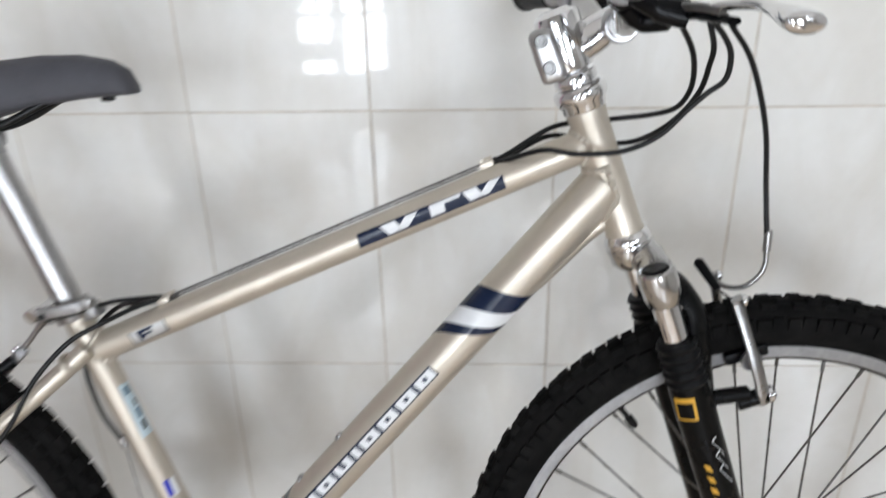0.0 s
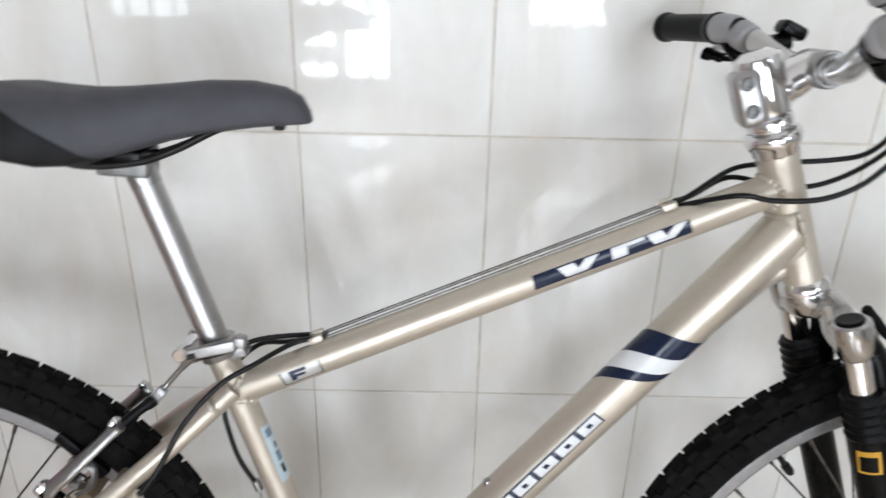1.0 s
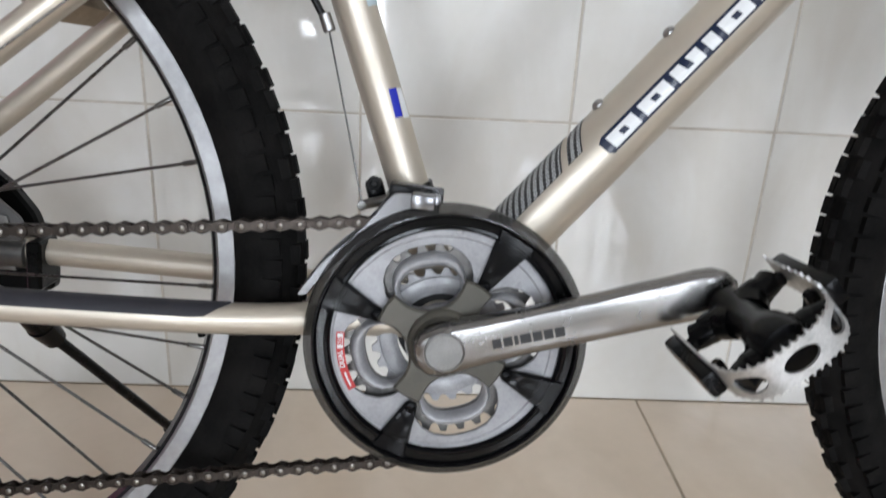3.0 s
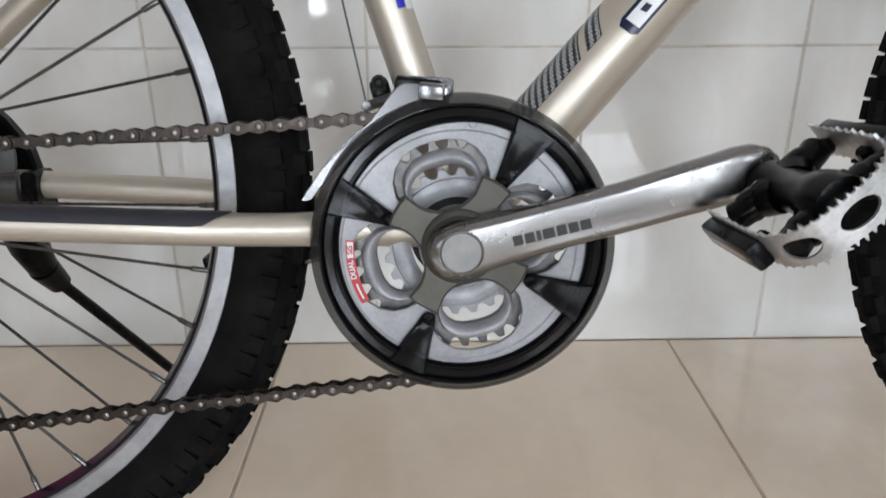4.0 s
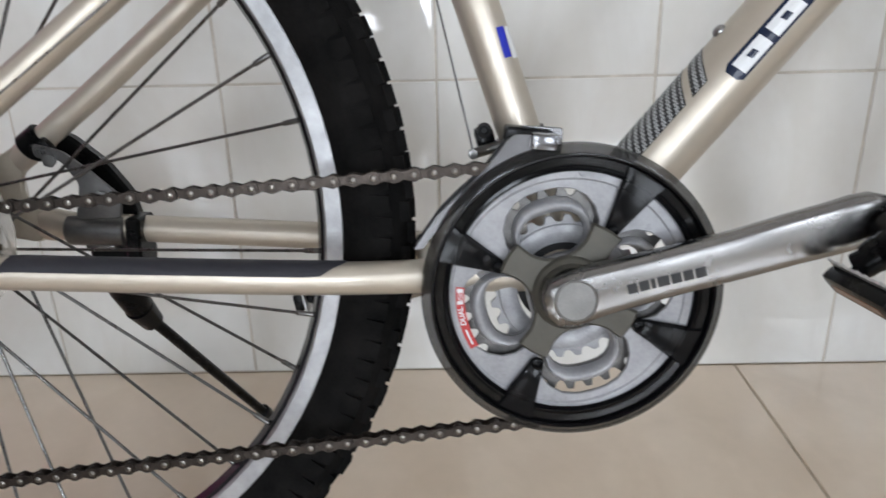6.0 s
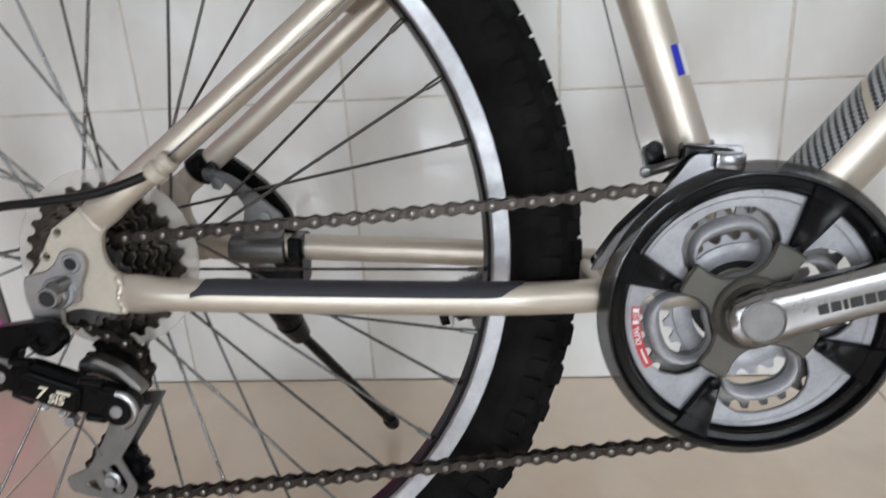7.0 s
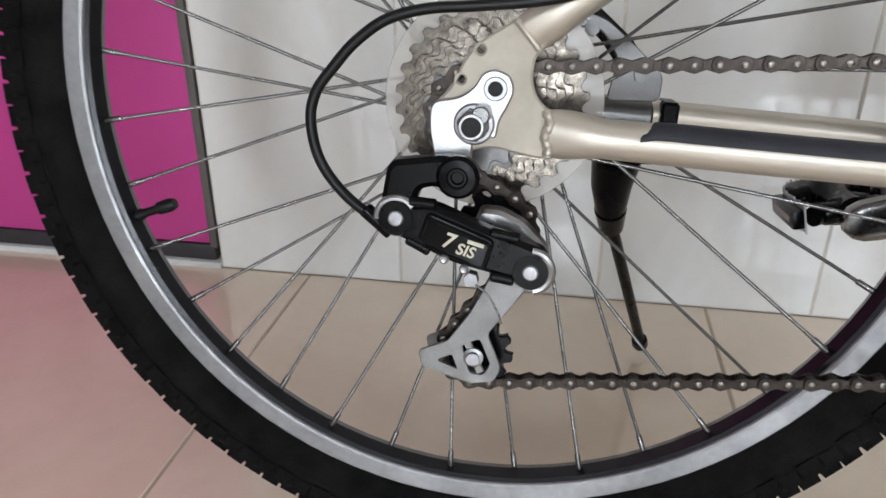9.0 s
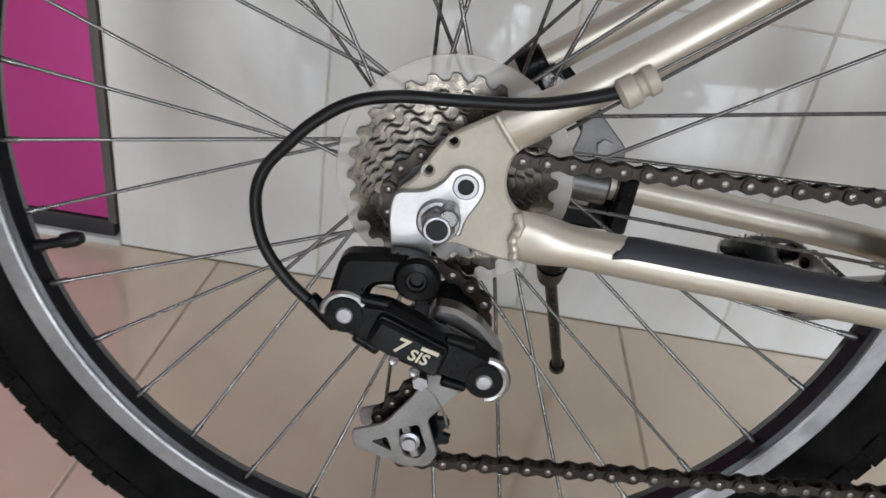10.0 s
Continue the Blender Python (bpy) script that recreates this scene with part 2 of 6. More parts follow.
def smooth_path(pts, n=8):
    """Catmull-Rom through the points."""
    p = [V(q) for q in pts]
    p = [2 * p[0] - p[1]] + p + [2 * p[-1] - p[-2]]
    out = []
    for i in range(1, len(p) - 2):
        a, b, c, d = p[i - 1:i + 3]
        for k in range(n):
            t = k / n
            out.append(0.5 * (2 * b + (c - a) * t + (2 * a - 5 * b + 4 * c - d) * t * t + (3 * b - a - 3 * c + d) * t ** 3))
    return out + [p[-2]]


def sweep(pts, radius, n=16, closed=False, bm=None, squash=1.0, up=None, caps=True):
    """A tube along pts; radius a number or one for each point; squash flattens it along its second axis."""
    bm = bm or bmesh.new()
    p = [V(q) for q in pts]
    rads = radius if hasattr(radius, "__len__") else [radius] * len(p)
    flat = squash if hasattr(squash, "__len__") else [squash] * len(p)
    rings = []
    t0 = (p[1] - p[0]).normalized()
    side = V(up).cross(t0).normalized() if up else (t0.orthogonal().normalized())
    for i, q in enumerate(p):
        if closed:
            t = (p[(i + 1) % len(p)] - p[i - 1]).normalized()
        else:
            t = (p[min(i + 1, len(p) - 1)] - p[max(i - 1, 0)]).normalized()
        side = (side - t * side.dot(t)).normalized()
        u = t.cross(side)
        rings.append([bm.verts.new(q + rads[i] * (side * math.cos(a) + flat[i] * u * math.sin(a))) for a in (2 * math.pi * k / n for k in range(n))])
    m = len(rings)
    for i in range(m if closed else m - 1):
        a, b = rings[i], rings[(i + 1) % m]
        for k in range(n):
            bm.faces.new((a[k], a[(k + 1) % n], b[(k + 1) % n], b[k]))
    if not closed and caps:
        bm.faces.new(rings[0][::-1])
        bm.faces.new(rings[-1])
    return bm


def lathe(centre, axis, profile, n=32, bm=None, close=False):
    """Revolve (radius, height) pairs about an axis through centre."""
    bm = bm or bmesh.new()
    c, ax = V(centre), V(axis).normalized()
    e1 = ax.orthogonal().normalized()
    e2 = ax.cross(e1)
    rings = []
    for r, h in profile:
        if r < 1e-6:
            rings.append([bm.verts.new(c + ax * h)])
        else:
            rings.append([bm.verts.new(c + ax * h + r * (e1 * math.cos(a) + e2 * math.sin(a))) for a in (2 * math.pi * k / n for k in range(n))])
    pairs = list(zip(rings, rings[1:])) + ([(rings[-1], rings[0])] if close else [])
    for a, b in pairs:
        for k in range(n):
            j = (k + 1) % n
            if len(a) == 1 and len(b) == 1:
                break
            if len(a) == 1:
                bm.faces.new((a[0], b[j], b[k]))
            elif len(b) == 1:
                bm.faces.new((a[k], a[j], b[0]))
            else:
                bm.faces.new((a[k], a[j], b[j], b[k]))
    return bm


def rod(a, b, r, n=16, bev=0.0008, bm=None):
    """A cylinder from a to b with softened ends."""
    a, b = V(a), V(b)
    h = (b - a).length
    bev = min(bev, r * 0.4, h * 0.4)
    return lathe(a, b - a, [(0, 0), (r - bev, 0), (r, bev), (r, h - bev), (r - bev, h), (0, h)], n, bm)


def slab(centre, size, m=None, bev=0.002, seg=2, bm=None):
    """A bevelled box; m turns it about its centre."""
    own = bmesh.new()
    bmesh.ops.create_cube(own, size=1)
    bmesh.ops.scale(own, vec=V(size), verts=own.verts)
    if bev:
        bmesh.ops.bevel(own, geom=own.edges[:], offset=min(bev, min(size) * 0.45), segments=seg, affect="EDGES", profile=0.6)
    mm = Matrix.Translation(V(centre)) @ (m.to_4x4() if m else Matrix.Identity(4))
    bmesh.ops.transform(own, matrix=mm, verts=own.verts)
    if bm is None:
        return own
    tmp = bpy.data.meshes.new("tmp")
    own.to_mesh(tmp)
    own.free()
    bm.from_mesh(tmp)
    bpy.data.meshes.remove(tmp)
    return bm


def merge(*bms):
    out = bmesh.new()
    for b in bms:
        tmp = bpy.data.meshes.new("tmp")
        b.to_mesh(tmp)
        b.free()
        out.from_mesh(tmp)
        bpy.data.meshes.remove(tmp)
    return out


def from_curve(cu, m):
    ob = bpy.data.objects.new("tmp", cu)
    scene.collection.objects.link(ob)
    ev = ob.evaluated_get(bpy.context.evaluated_depsgraph_get())
    me = bpy.data.meshes.new_from_object(ev)
    bpy.data.objects.remove(ob)
    bpy.data.curves.remove(cu)
    me.transform(m)
    bm = bmesh.new()
    bm.from_mesh(me)
    bpy.data.meshes.remove(me)
    bmesh.ops.remove_doubles(bm, verts=bm.verts, dist=1e-6)
    return bm


def inset(loop, d):
    """Move a closed outline to its left by d (inwards for an outline that runs anticlockwise)."""
    out = []
    n = len(loop)
    for i in range(n):
        a, p, b = V(loop[i - 1]), V(loop[i]), V(loop[(i + 1) % n])
        e1, e2 = (p - a), (b - p)
        if e1.length < 1e-9 or e2.length < 1e-9:
            out.append(tuple(p))
            continue
        e1, e2 = e1.normalized(), e2.normalized()
        m = V((-e1.y - e2.y, e1.x + e2.x))
        m = m.normalized() if m.length > 1e-6 else V((-e1.y, e1.x))
        out.append(tuple(p + m * d))
    return out


def area2(loop):
    return sum(loop[i - 1][0] * loop[i][1] - loop[i][0] * loop[i - 1][1] for i in range(len(loop)))


def plate(outline, holes, y, thick, bevel=0.0006, m=None):
    """A chamfered plate of outline and holes in (x, z), its middle at y."""
    bm = bmesh.new()
    loops = []
    for k, loop in enumerate((outline, *holes)):
        loop = [p for i, p in enumerate(loop) if (V(p) - V(loop[i - 1])).length > 1e-6]
        if (area2(loop) > 0) != (k == 0):
            loop = loop[::-1]
        loops.append(loop)
    caps = [inset(lp, bevel) for lp in loops]
    tris = tessellate_polygon([[V((x, z, 0)) for x, z in lp] for lp in caps])
    h = thick / 2
    rows = []
    for level, ls in ((-h, caps), (-h + bevel, loops), (h - bevel, loops), (h, caps)):
        rows.append([[bm.verts.new((x, y + level, z)) for x, z in lp] for lp in ls])
    for lo, hi in zip(rows, rows[1:]):
        for a, b in zip(lo, hi):
            for i in range(len(a)):
                bm.faces.new((a[i - 1], a[i], b[i], b[i - 1]))
    for row in (rows[0], rows[-1]):
        flat = [v for lp in row for v in lp]
        for t in tris:
            if len(set(t)) == 3:
                try:
                    bm.faces.new([flat[i] for i in t])
                except ValueError:
                    pass
    if m:
        bmesh.ops.transform(bm, matrix=m, verts=bm.verts)
    return bm


def circle(cx, cz, r, n=20, a0=0.0, a1=360.0):
    full = abs(a1 - a0) >= 359.9
    k = n if full else n - 1
    return [(cx + r * math.cos(radians(a0 + (a1 - a0) * i / k)), cz + r * math.sin(radians(a0 + (a1 - a0) * i / k))) for i in range(n)]


def rounded(pts, r=0.004, n=4):
    """Round the corners of a closed outline."""
    out = []
    for i, p in enumerate(pts):
        p, a, b = V(p), V(pts[i - 1]), V(pts[(i + 1) % len(pts)])
        d1, d2 = a - p, b - p
        k = min(r, d1.length * 0.45, d2.length * 0.45)
        s, e = p + d1.normalized() * k, p + d2.normalized() * k
        for j in range(n + 1):
            t = j / n
            out.append(tuple((1 - t) ** 2 * s + 2 * t * (1 - t) * p + t * t * e))
    return out


def lettering(text, size, m, shear=0.0, depth=0.0002, space=1.0):
    cu = bpy.data.curves.new("text", "FONT")
    cu.body, cu.size, cu.shear, cu.extrude, cu.space_character = text, size, shear, depth, space
    cu.align_x, cu.align_y = "CENTER", "CENTER"
    cu.offset = size * 0.02
    return from_curve(cu, m)


def side_matrix(x, y, z, turn=0.0):
    """Text and flat marks on the drive side, read from -y, turned in the side plane by degrees."""
    return pose(x, y, z) @ pose(0, 0, 0, 0, -turn, 0) @ pose(0, 0, 0, 90, 0, 0)


class Tube:
    """A straight round tube in the side plane, with marks wrapped on it."""

    def __init__(self, a, b, r):
        self.a, self.b, self.r = V(a), V(b), r
        self.t = (self.b - self.a).normalized()
        self.len = (self.b - self.a).length
        self.out = V((0, -1, 0))
        self.out = (self.out - self.t * self.out.dot(self.t)).normalized()
        self.n = self.out.cross(self.t)
        if self.n.z < 0:
            self.n = -self.n

    def at(self, u, s, lift=0.0004):
        """u metres along, s metres round from the drive side towards the top."""
        f = s / self.r
        return self.a + self.t * u + (self.r + lift) * (self.out * math.cos(f) + self.n * math.sin(f))

    def patch(self, c, lift=0.0004, nu=6, ns=6, bm=None):
        """A patch with corners c: (u, s) bottom left, bottom right, top right, top left."""
        bm = bm or bmesh.new()
        g = []
        for j in range(ns + 1):
            row = []
            for i in range(nu + 1):
                x, y = i / nu, j / ns
                u = (1 - y) * ((1 - x) * c[0][0] + x * c[1][0]) + y * ((1 - x) * c[3][0] + x * c[2][0])
                s = (1 - y) * ((1 - x) * c[0][1] + x * c[1][1]) + y * ((1 - x) * c[3][1] + x * c[2][1])
                row.append(bm.verts.new(self.at(u, s, lift)))
            g.append(row)
        for j in range(ns):
            for i in range(nu):
                bm.faces.new((g[j][i], g[j][i + 1], g[j + 1][i + 1], g[j + 1][i]))
        return bm

    def mesh(self, n=40, r1=None):
        k = 12
        pts = [self.a.lerp(self.b, i / k) for i in range(k + 1)]
        r1 = r1 or self.r
        return sweep(pts, [self.r + (r1 - self.r) * i / k for i in range(k + 1)], n)


def weld(small, big, r=0.0026, back=False):
    """A bead of weld where the end of one tube meets the side of another."""
    pts = []
    d = small.t if not back else -small.t
    start = small.a.lerp(small.b, 0.5)
    for k in range(72):
        f = 2 * math.pi * k / 72
        o = start + small.r * (small.out * math.cos(f) + small.n * math.sin(f))
        w = o - big.a
        dp, wp = d - big.t * d.dot(big.t), w - big.t * w.dot(big.t)
        A, Bq, C = dp.dot(dp), 2 * dp.dot(wp), wp.dot(wp) - big.r ** 2
        disc = Bq * Bq - 4 * A * C
        x = (-Bq - math.sqrt(disc)) / (2 * A) if disc > 0 else -Bq / (2 * A)
        pts.append(o + d * x)
    rads = [r * (1 + 0.22 * math.sin(k * 2 * math.pi / 3)) for k in range(72)]
    return sweep(pts, rads, 8, closed=True)


# ---- the bicycle: side plane is y = 0, drive side -y, forward +x ----
bicycle = new("bicycle")
bicycle.matrix_world = pose(0, 0.5962, 0.002, 0, 0, 1.2) @ pose(0, 0, 0, -7.667, 0, 0)
tagged(bicycle, "champagne metallic mountain bicycle leaning on its kickstand before a tiled wall", "bicycle")

HUB_R, HUB_F, BB = V((-0.698, 0, 0.331)), V((0.360, 0, 0.331)), V((-0.261, 0, 0.299))
STEER = V((0.342, 0, -0.940)).normalized()
STEER_AT = V((0.170, 0, 0.801))


def on_steer(z):
    return STEER_AT + STEER * ((z - STEER_AT.z) / STEER.z)


# frame tubes
ST = Tube((-0.2540, 0, 0.299), (-0.3770, 0, 0.668), 0.0148)
TT = Tube((-0.366, 0, 0.6155), (0.158, 0, 0.8315), 0.0162)
DT = Tube(BB, (0.170, 0, 0.7905), 0.0240)
HT = Tube(on_steer(0.862), on_steer(0.738), 0.0185)


def build_frame():
    shell = rod(BB + V((0, -0.034, 0)), BB + V((0, 0.034, 0)), 0.0215, 32, 0.0015)
    fr = part("frame", shell, M["paint"], bicycle, "champagne metallic welded aluminium frame")
    part("seat_tube", ST.mesh(), M["paint"], fr)
    part("top_tube", TT.mesh(), M["paint"], fr)
    part("down_tube", DT.mesh(), M["paint"], fr)
    part("head_tube", lathe(HT.a, HT.t, [(0.0150, 0), (0.0192, 0), (0.0196, 0.003), (0.0186, 0.010), (0.0185, HT.len - 0.010), (0.0198, HT.len - 0.003), (0.0194, HT.len), (0.015, HT.len)], 40), M["paint"], fr)
    # gusset under the down tube at the head
    part("gusset", sweep(smooth_path([(0.094, 0, 0.682), (0.108, 0, 0.692), (0.150, 0, 0.735), (0.172, 0, 0.752)], 6), 0.0085, 14), M["paint"], fr)
    for small, big, back in ((TT, HT, False), (DT, HT, False), (TT, ST, True), (DT, ST, True)):
        part("weld_bead", weld(small, big, 0.0030, back), M["weld"], fr)
    # stays
    for s in (-1, 1):
        ss = [(-0.3600, s * 0.016, 0.6250), (-0.386, s * 0.027, 0.602), (-0.430, s * 0.045, 0.566), (-0.500, s * 0.058, 0.5085), (-0.590, s * 0.066, 0.4375), (-0.633, s * 0.0685, 0.4050), (-0.655, s * 0.0700, 0.3890), (-0.6715, s * 0.0705, 0.3770)]
        path = smooth_path(ss, 6)
        k = len(path) - 1
        ease = [max(0.0, (i / k - 0.80) / 0.20) ** 1.5 for i in range(k + 1)]
        part("seat_stay", sweep(path, [0.0097 - 0.0042 * e for e in ease], 20, squash=[1 + 0.9 * e for e in ease], up=(0, 0, 1)), M["paint"], fr)
        cs = [(-0.262, s * 0.022, 0.300), (-0.310, s * 0.031, 0.3040), (-0.345, s * 0.0395, 0.3065), (-0.380, s * 0.0505, 0.3088), (-0.430, s * 0.0615, 0.3128), (-0.56, s * 0.068, 0.3205), (-0.632, s * 0.0700, 0.3250), (-0.6595, s * 0.0705, 0.3268)]
        path = smooth_path(cs, 6)
        k = len(path) - 1
        ease = [max(0.0, (i / k - 0.855) / 0.145) for i in range(k + 1)]
        wide = [0.0125 - 0.0018 * min(1, i / k * 2.2) for i in range(k + 1)]
        part("chain_stay", sweep(path, [w - 0.0052 * e for w, e in zip(wide, ease)], 20, squash=[1 + 1.25 * e for e in ease], up=(0, 0, 1)), M["paint"], fr)
        bead = sweep([V((-0.3755, s * 0.022, 0.613)) + 0.0125 * (V((-0.62, s * 0.28, 0.73)) * math.cos(f) * 0.8 + V((0, 1, 0)) * math.sin(f)) for f in (2 * math.pi * q / 28 for q in range(28))], 0.0026, 8, closed=True)
        part("weld_bead", bead, M["weld"], fr)
        # dropout
        d = [(-0.664, 0.392), (-0.678, 0.3850), (-0.699, 0.372), (-0.7065, 0.361), (-0.7115, 0.349), (-0.7205, 0.341), (-0.7225, 0.330), (-0.7195, 0.316), (-0.710, 0.3125), (-0.690, 0.3185), (-0.664, 0.3130), (-0.6560, 0.3140), (-0.6550, 0.3385), (-0.6600, 0.3392), (-0.666, 0.345), (-0.669, 0.354), (-0.668, 0.365), (-0.664, 0.3705), (-0.656, 0.380)]
        holes = [circle(-0.6965, 0.3690, 0.0024, 10), circle(-0.7065, 0.3535, 0.0024, 10)]
        part("dropout", plate(rounded(d, 0.006), holes if s < 0 else [], s * 0.070, 0.0065, 0.0012), M["paintdrop"], fr, "champagne painted dropout, colour toned down against glare")
        part("weld_bead", sweep([(-0.6595 + 0.0012 * math.sin(q * 0.9), s * (0.0742 + 0.0012 * math.sin(math.pi * q / 12)), 0.3150 + 0.0020 * q) for q in range(13)], [0.0022 + 0.0007 * (q % 2) for q in range(13)], 10), M["weld"], fr)
        part("weld_bead", sweep([(-0.6785 + 0.00125 * q, s * (0.0740 + 0.0012 * math.sin(math.pi * q / 10)), 0.3845 - 0.00150 * q) for q in range(11)], [0.0014 + 0.0005 * (q % 2) for q in range(11)], 10), M["weld"], fr)
    # bridges
    part("brake_bridge", sweep([(-0.470, -0.048, 0.535), (-0.470, 0, 0.5365), (-0.470, 0.048, 0.535)], 0.006, 12), M["paint"], fr)
    part("stay_bridge", sweep([(-0.352, -0.045, 0.306), (-0.352, 0.045, 0.306)], 0.007, 12), M["paint"], fr)
    # cable stops on the top tube
    for u in (0.463, 0.100):
        c = TT.at(u, 0.028, 0.002)
        part("cable_stop", merge(slab(c, (0.014, 0.008, 0.008), pose(0, 0, 0, 0, -22.9, 0), 0.002), slab(c + V((0, 0.013, 0.001)), (0.014, 0.008, 0.008), pose(0, 0, 0, 0, -22.9, 0), 0.002)), M["paint"], fr)
    part("cable_stop", rod((-0.4385, -0.0715, 0.5465), (-0.4500, -0.0720, 0.5360), 0.0052, 16), M["paint"], fr)
    # uses the toned-down paint copy of the dropouts
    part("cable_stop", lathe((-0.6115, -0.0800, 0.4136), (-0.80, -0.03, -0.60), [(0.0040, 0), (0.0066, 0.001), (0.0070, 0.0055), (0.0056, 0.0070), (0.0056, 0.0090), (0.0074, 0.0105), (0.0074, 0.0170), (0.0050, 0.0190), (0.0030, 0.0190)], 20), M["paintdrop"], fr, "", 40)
    part("cable_stop", rod((-0.3482, 0, 0.5125), (-0.3440, 0, 0.5005), 0.0044, 14), M["alloy"], fr)
    # bottle-cage bolts on the down tube
    for x, z in ((-0.1585, 0.4640), (-0.1125, 0.5165)):
        q = V((x, 0, z)) - DT.a
        foot = DT.a + DT.t * q.dot(DT.t)
        part("bottle_boss", lathe(foot + DT.n * (DT.r - 0.001), DT.n, [(0.0048, 0), (0.0048, 0.0016), (0.0042, 0.0030), (0.0026, 0.0042), (0, 0.0046)], 16), M["alloy"], fr)
    # chain-stay protector
    c = [V(q) for q in smooth_path([(-0.262, -0.022, 0.300), (-0.310, -0.031, 0.3040), (-0.345, -0.0395, 0.3065), (-0.380, -0.0505, 0.3088), (-0.430, -0.0615, 0.3128), (-0.56, -0.068, 0.3205), (-0.632, -0.0700, 0.3250), (-0.6595, -0.0705, 0.3268)], 6)]
    bm = bmesh.new()
    rows = []
    nx, nf = 28, 8
    for i in range(nx + 1):
        x = -0.612 + (0.612 - 0.402) * i / nx
        k = next(j for j in range(len(c) - 1) if c[j].x >= x >= c[j + 1].x)
        f = (c[k].x - x) / (c[k].x - c[k + 1].x)
        p = c[k].lerp(c[k + 1], f)
        e = min(1.0, math.sqrt(max(0.0, 1 - max(0, (0.016 - (x + 0.612)) / 0.016) ** 2)))
        lo = 8 + 10 * e + 56 * max(0, (x + 0.418) / 0.016)
        hi = 20 + 75 * e
        rows.append([bm.verts.new(p + 0.0117 * V((0, -math.cos(a), math.sin(a)))) for a in (radians(lo + (hi - lo) * j / nf) for j in range(nf + 1))])
    for a, b in zip(rows, rows[1:]):
        for j in range(nf):
            bm.faces.new((a[j], b[j], b[j + 1], a[j + 1]))
    part("chainstay_protector", bm, M["pad"], fr, "dark grey stick-on chain-stay protector strip")
    return fr


FRAME_PART = build_frame()


def decals(fr):
    # top tube: navy strip with three slanted white marks
    u0, u1 = 0.3175, 0.4725
    part("decal", TT.patch([(u0, -0.0060), (u1, -0.0068), (u1 + 0.001, 0.0070), (u0 + 0.002, 0.0084)], 0.0003, 24), M["navy"], fr, "navy strip decal")
    for a, b, c, d in ((0.3500, 0.3650, 0.3440, 0.3600), (0.3570, 0.3705, 0.3715, 0.3850), (0.3950, 0.4100, 0.3970, 0.4120), (0.4360, 0.4505, 0.4315, 0.4460), (0.4430, 0.4555, 0.4590, 0.4715)):
        part("decal_mark", TT.patch([(a, -0.0042), (b, -0.0042), (d, 0.0066), (c, 0.0066)], 0.0006, 4), M["white"], fr)
    part("decal_mark", TT.patch([(0.3960, 0.0036), (0.4285, 0.0036), (0.4300, 0.0068), (0.3965, 0.0068)], 0.0006, 8), M["white"], fr)
    # letter plate near the seat tube
    part("decal", TT.patch([(0.059, -0.0088), (0.0985, -0.0085), (0.099, 0.0042), (0.058, 0.0046)], 0.0003, 8), M["silverdecal"], fr, "small silver plate decal with a dark letter")
    for c in ([(0.0672, -0.0066), (0.0728, -0.0066), (0.0722, 0.0036), (0.0664, 0.0036)], [(0.0706, 0.0006), (0.0840, 0.0006), (0.0846, 0.0036), (0.0706, 0.0036)], [(0.0710, -0.0034), (0.0822, -0.0036), (0.0828, -0.0010), (0.0708, -0.0006)],
              [(0.0583, -0.0090), (0.0596, -0.0090), (0.0586, 0.0050), (0.0573, 0.0050)], [(0.0980, -0.0087), (0.0993, -0.0087), (0.0998, 0.0046), (0.0985, 0.0046)], [(0.0583, -0.0094), (0.0993, -0.0091), (0.0993, -0.0084), (0.0583, -0.0087)]):
        part("decal_mark", TT.patch(c, 0.0008, 3), M["navy"], fr)
    # down tube bands, slanting more the lower they lie
    edges = ((0.5340, 0.4876), (0.5140, 0.4555), (0.4965, 0.4310), (0.4910, 0.4140))
    for (b0, b1), (a0, a1), k in zip(edges, edges[1:], ("navy", "white", "navy")):
        part("decal_band", DT.patch([(a0, -0.045), (b0, -0.045), (b1, 0.050), (a1, 0.050)], 0.0004, 4, 28), M[k], fr)
    # down tube word strip: navy outline with white slanted blocks
    u0, u1 = 0.1700, 0.3995
    part("decal", DT.patch([(u0 + 0.0035, -0.0034), (u1 + 0.0015, -0.0030), (u1, 0.0108), (u0 + 0.0045, 0.0114)], 0.0003, 24), M["navy"], fr, "navy strip decal with white slanted marks")
    part("decal_end", DT.patch([(u0 + 0.0005, 0.0002), (u0 + 0.0036, -0.0034), (u0 + 0.0046, 0.0114), (u0 - 0.0002, 0.0090)], 0.0003, 3), M["navy"], fr)
    lean = lambda v: -0.30 * v
    lo, hi = -0.0014, 0.0089
    at = u0 + 0.0065
    for w, slit in ((0.0300, 1), (0.0305, 1), (0.0300, 2), (0.0145, 0), (0.0305, 1), (0.0305, 1), (0.0310, 1), (0.0298, 1)):
        a, b = at, at + w - 0.0032
        at += w
        part("decal_mark", DT.patch([(a + lean(lo), lo), (b - 0.002 + lean(lo), lo), (b + lean(hi), hi), (a + 0.002 + lean(hi), hi)], 0.0006, 4, 6), M["white"], fr)
        if slit:
            p, q = (0.0018, 0.0060) if slit == 1 else (0.0016, 0.0094)
            c, e = a + 0.40 * (b - a), a + 0.62 * (b - a)
            part("decal_slit", DT.patch([(c + lean(p), p), (e + lean(p), p), (e + lean(q), q), (c + lean(q), q)], 0.0009, 2, 4), M["navy"], fr)
    # weave decal low on the down tube
    S0, S1, SLOPE = 0.0136, 0.0460, 0.72
    bm = bmesh.new()
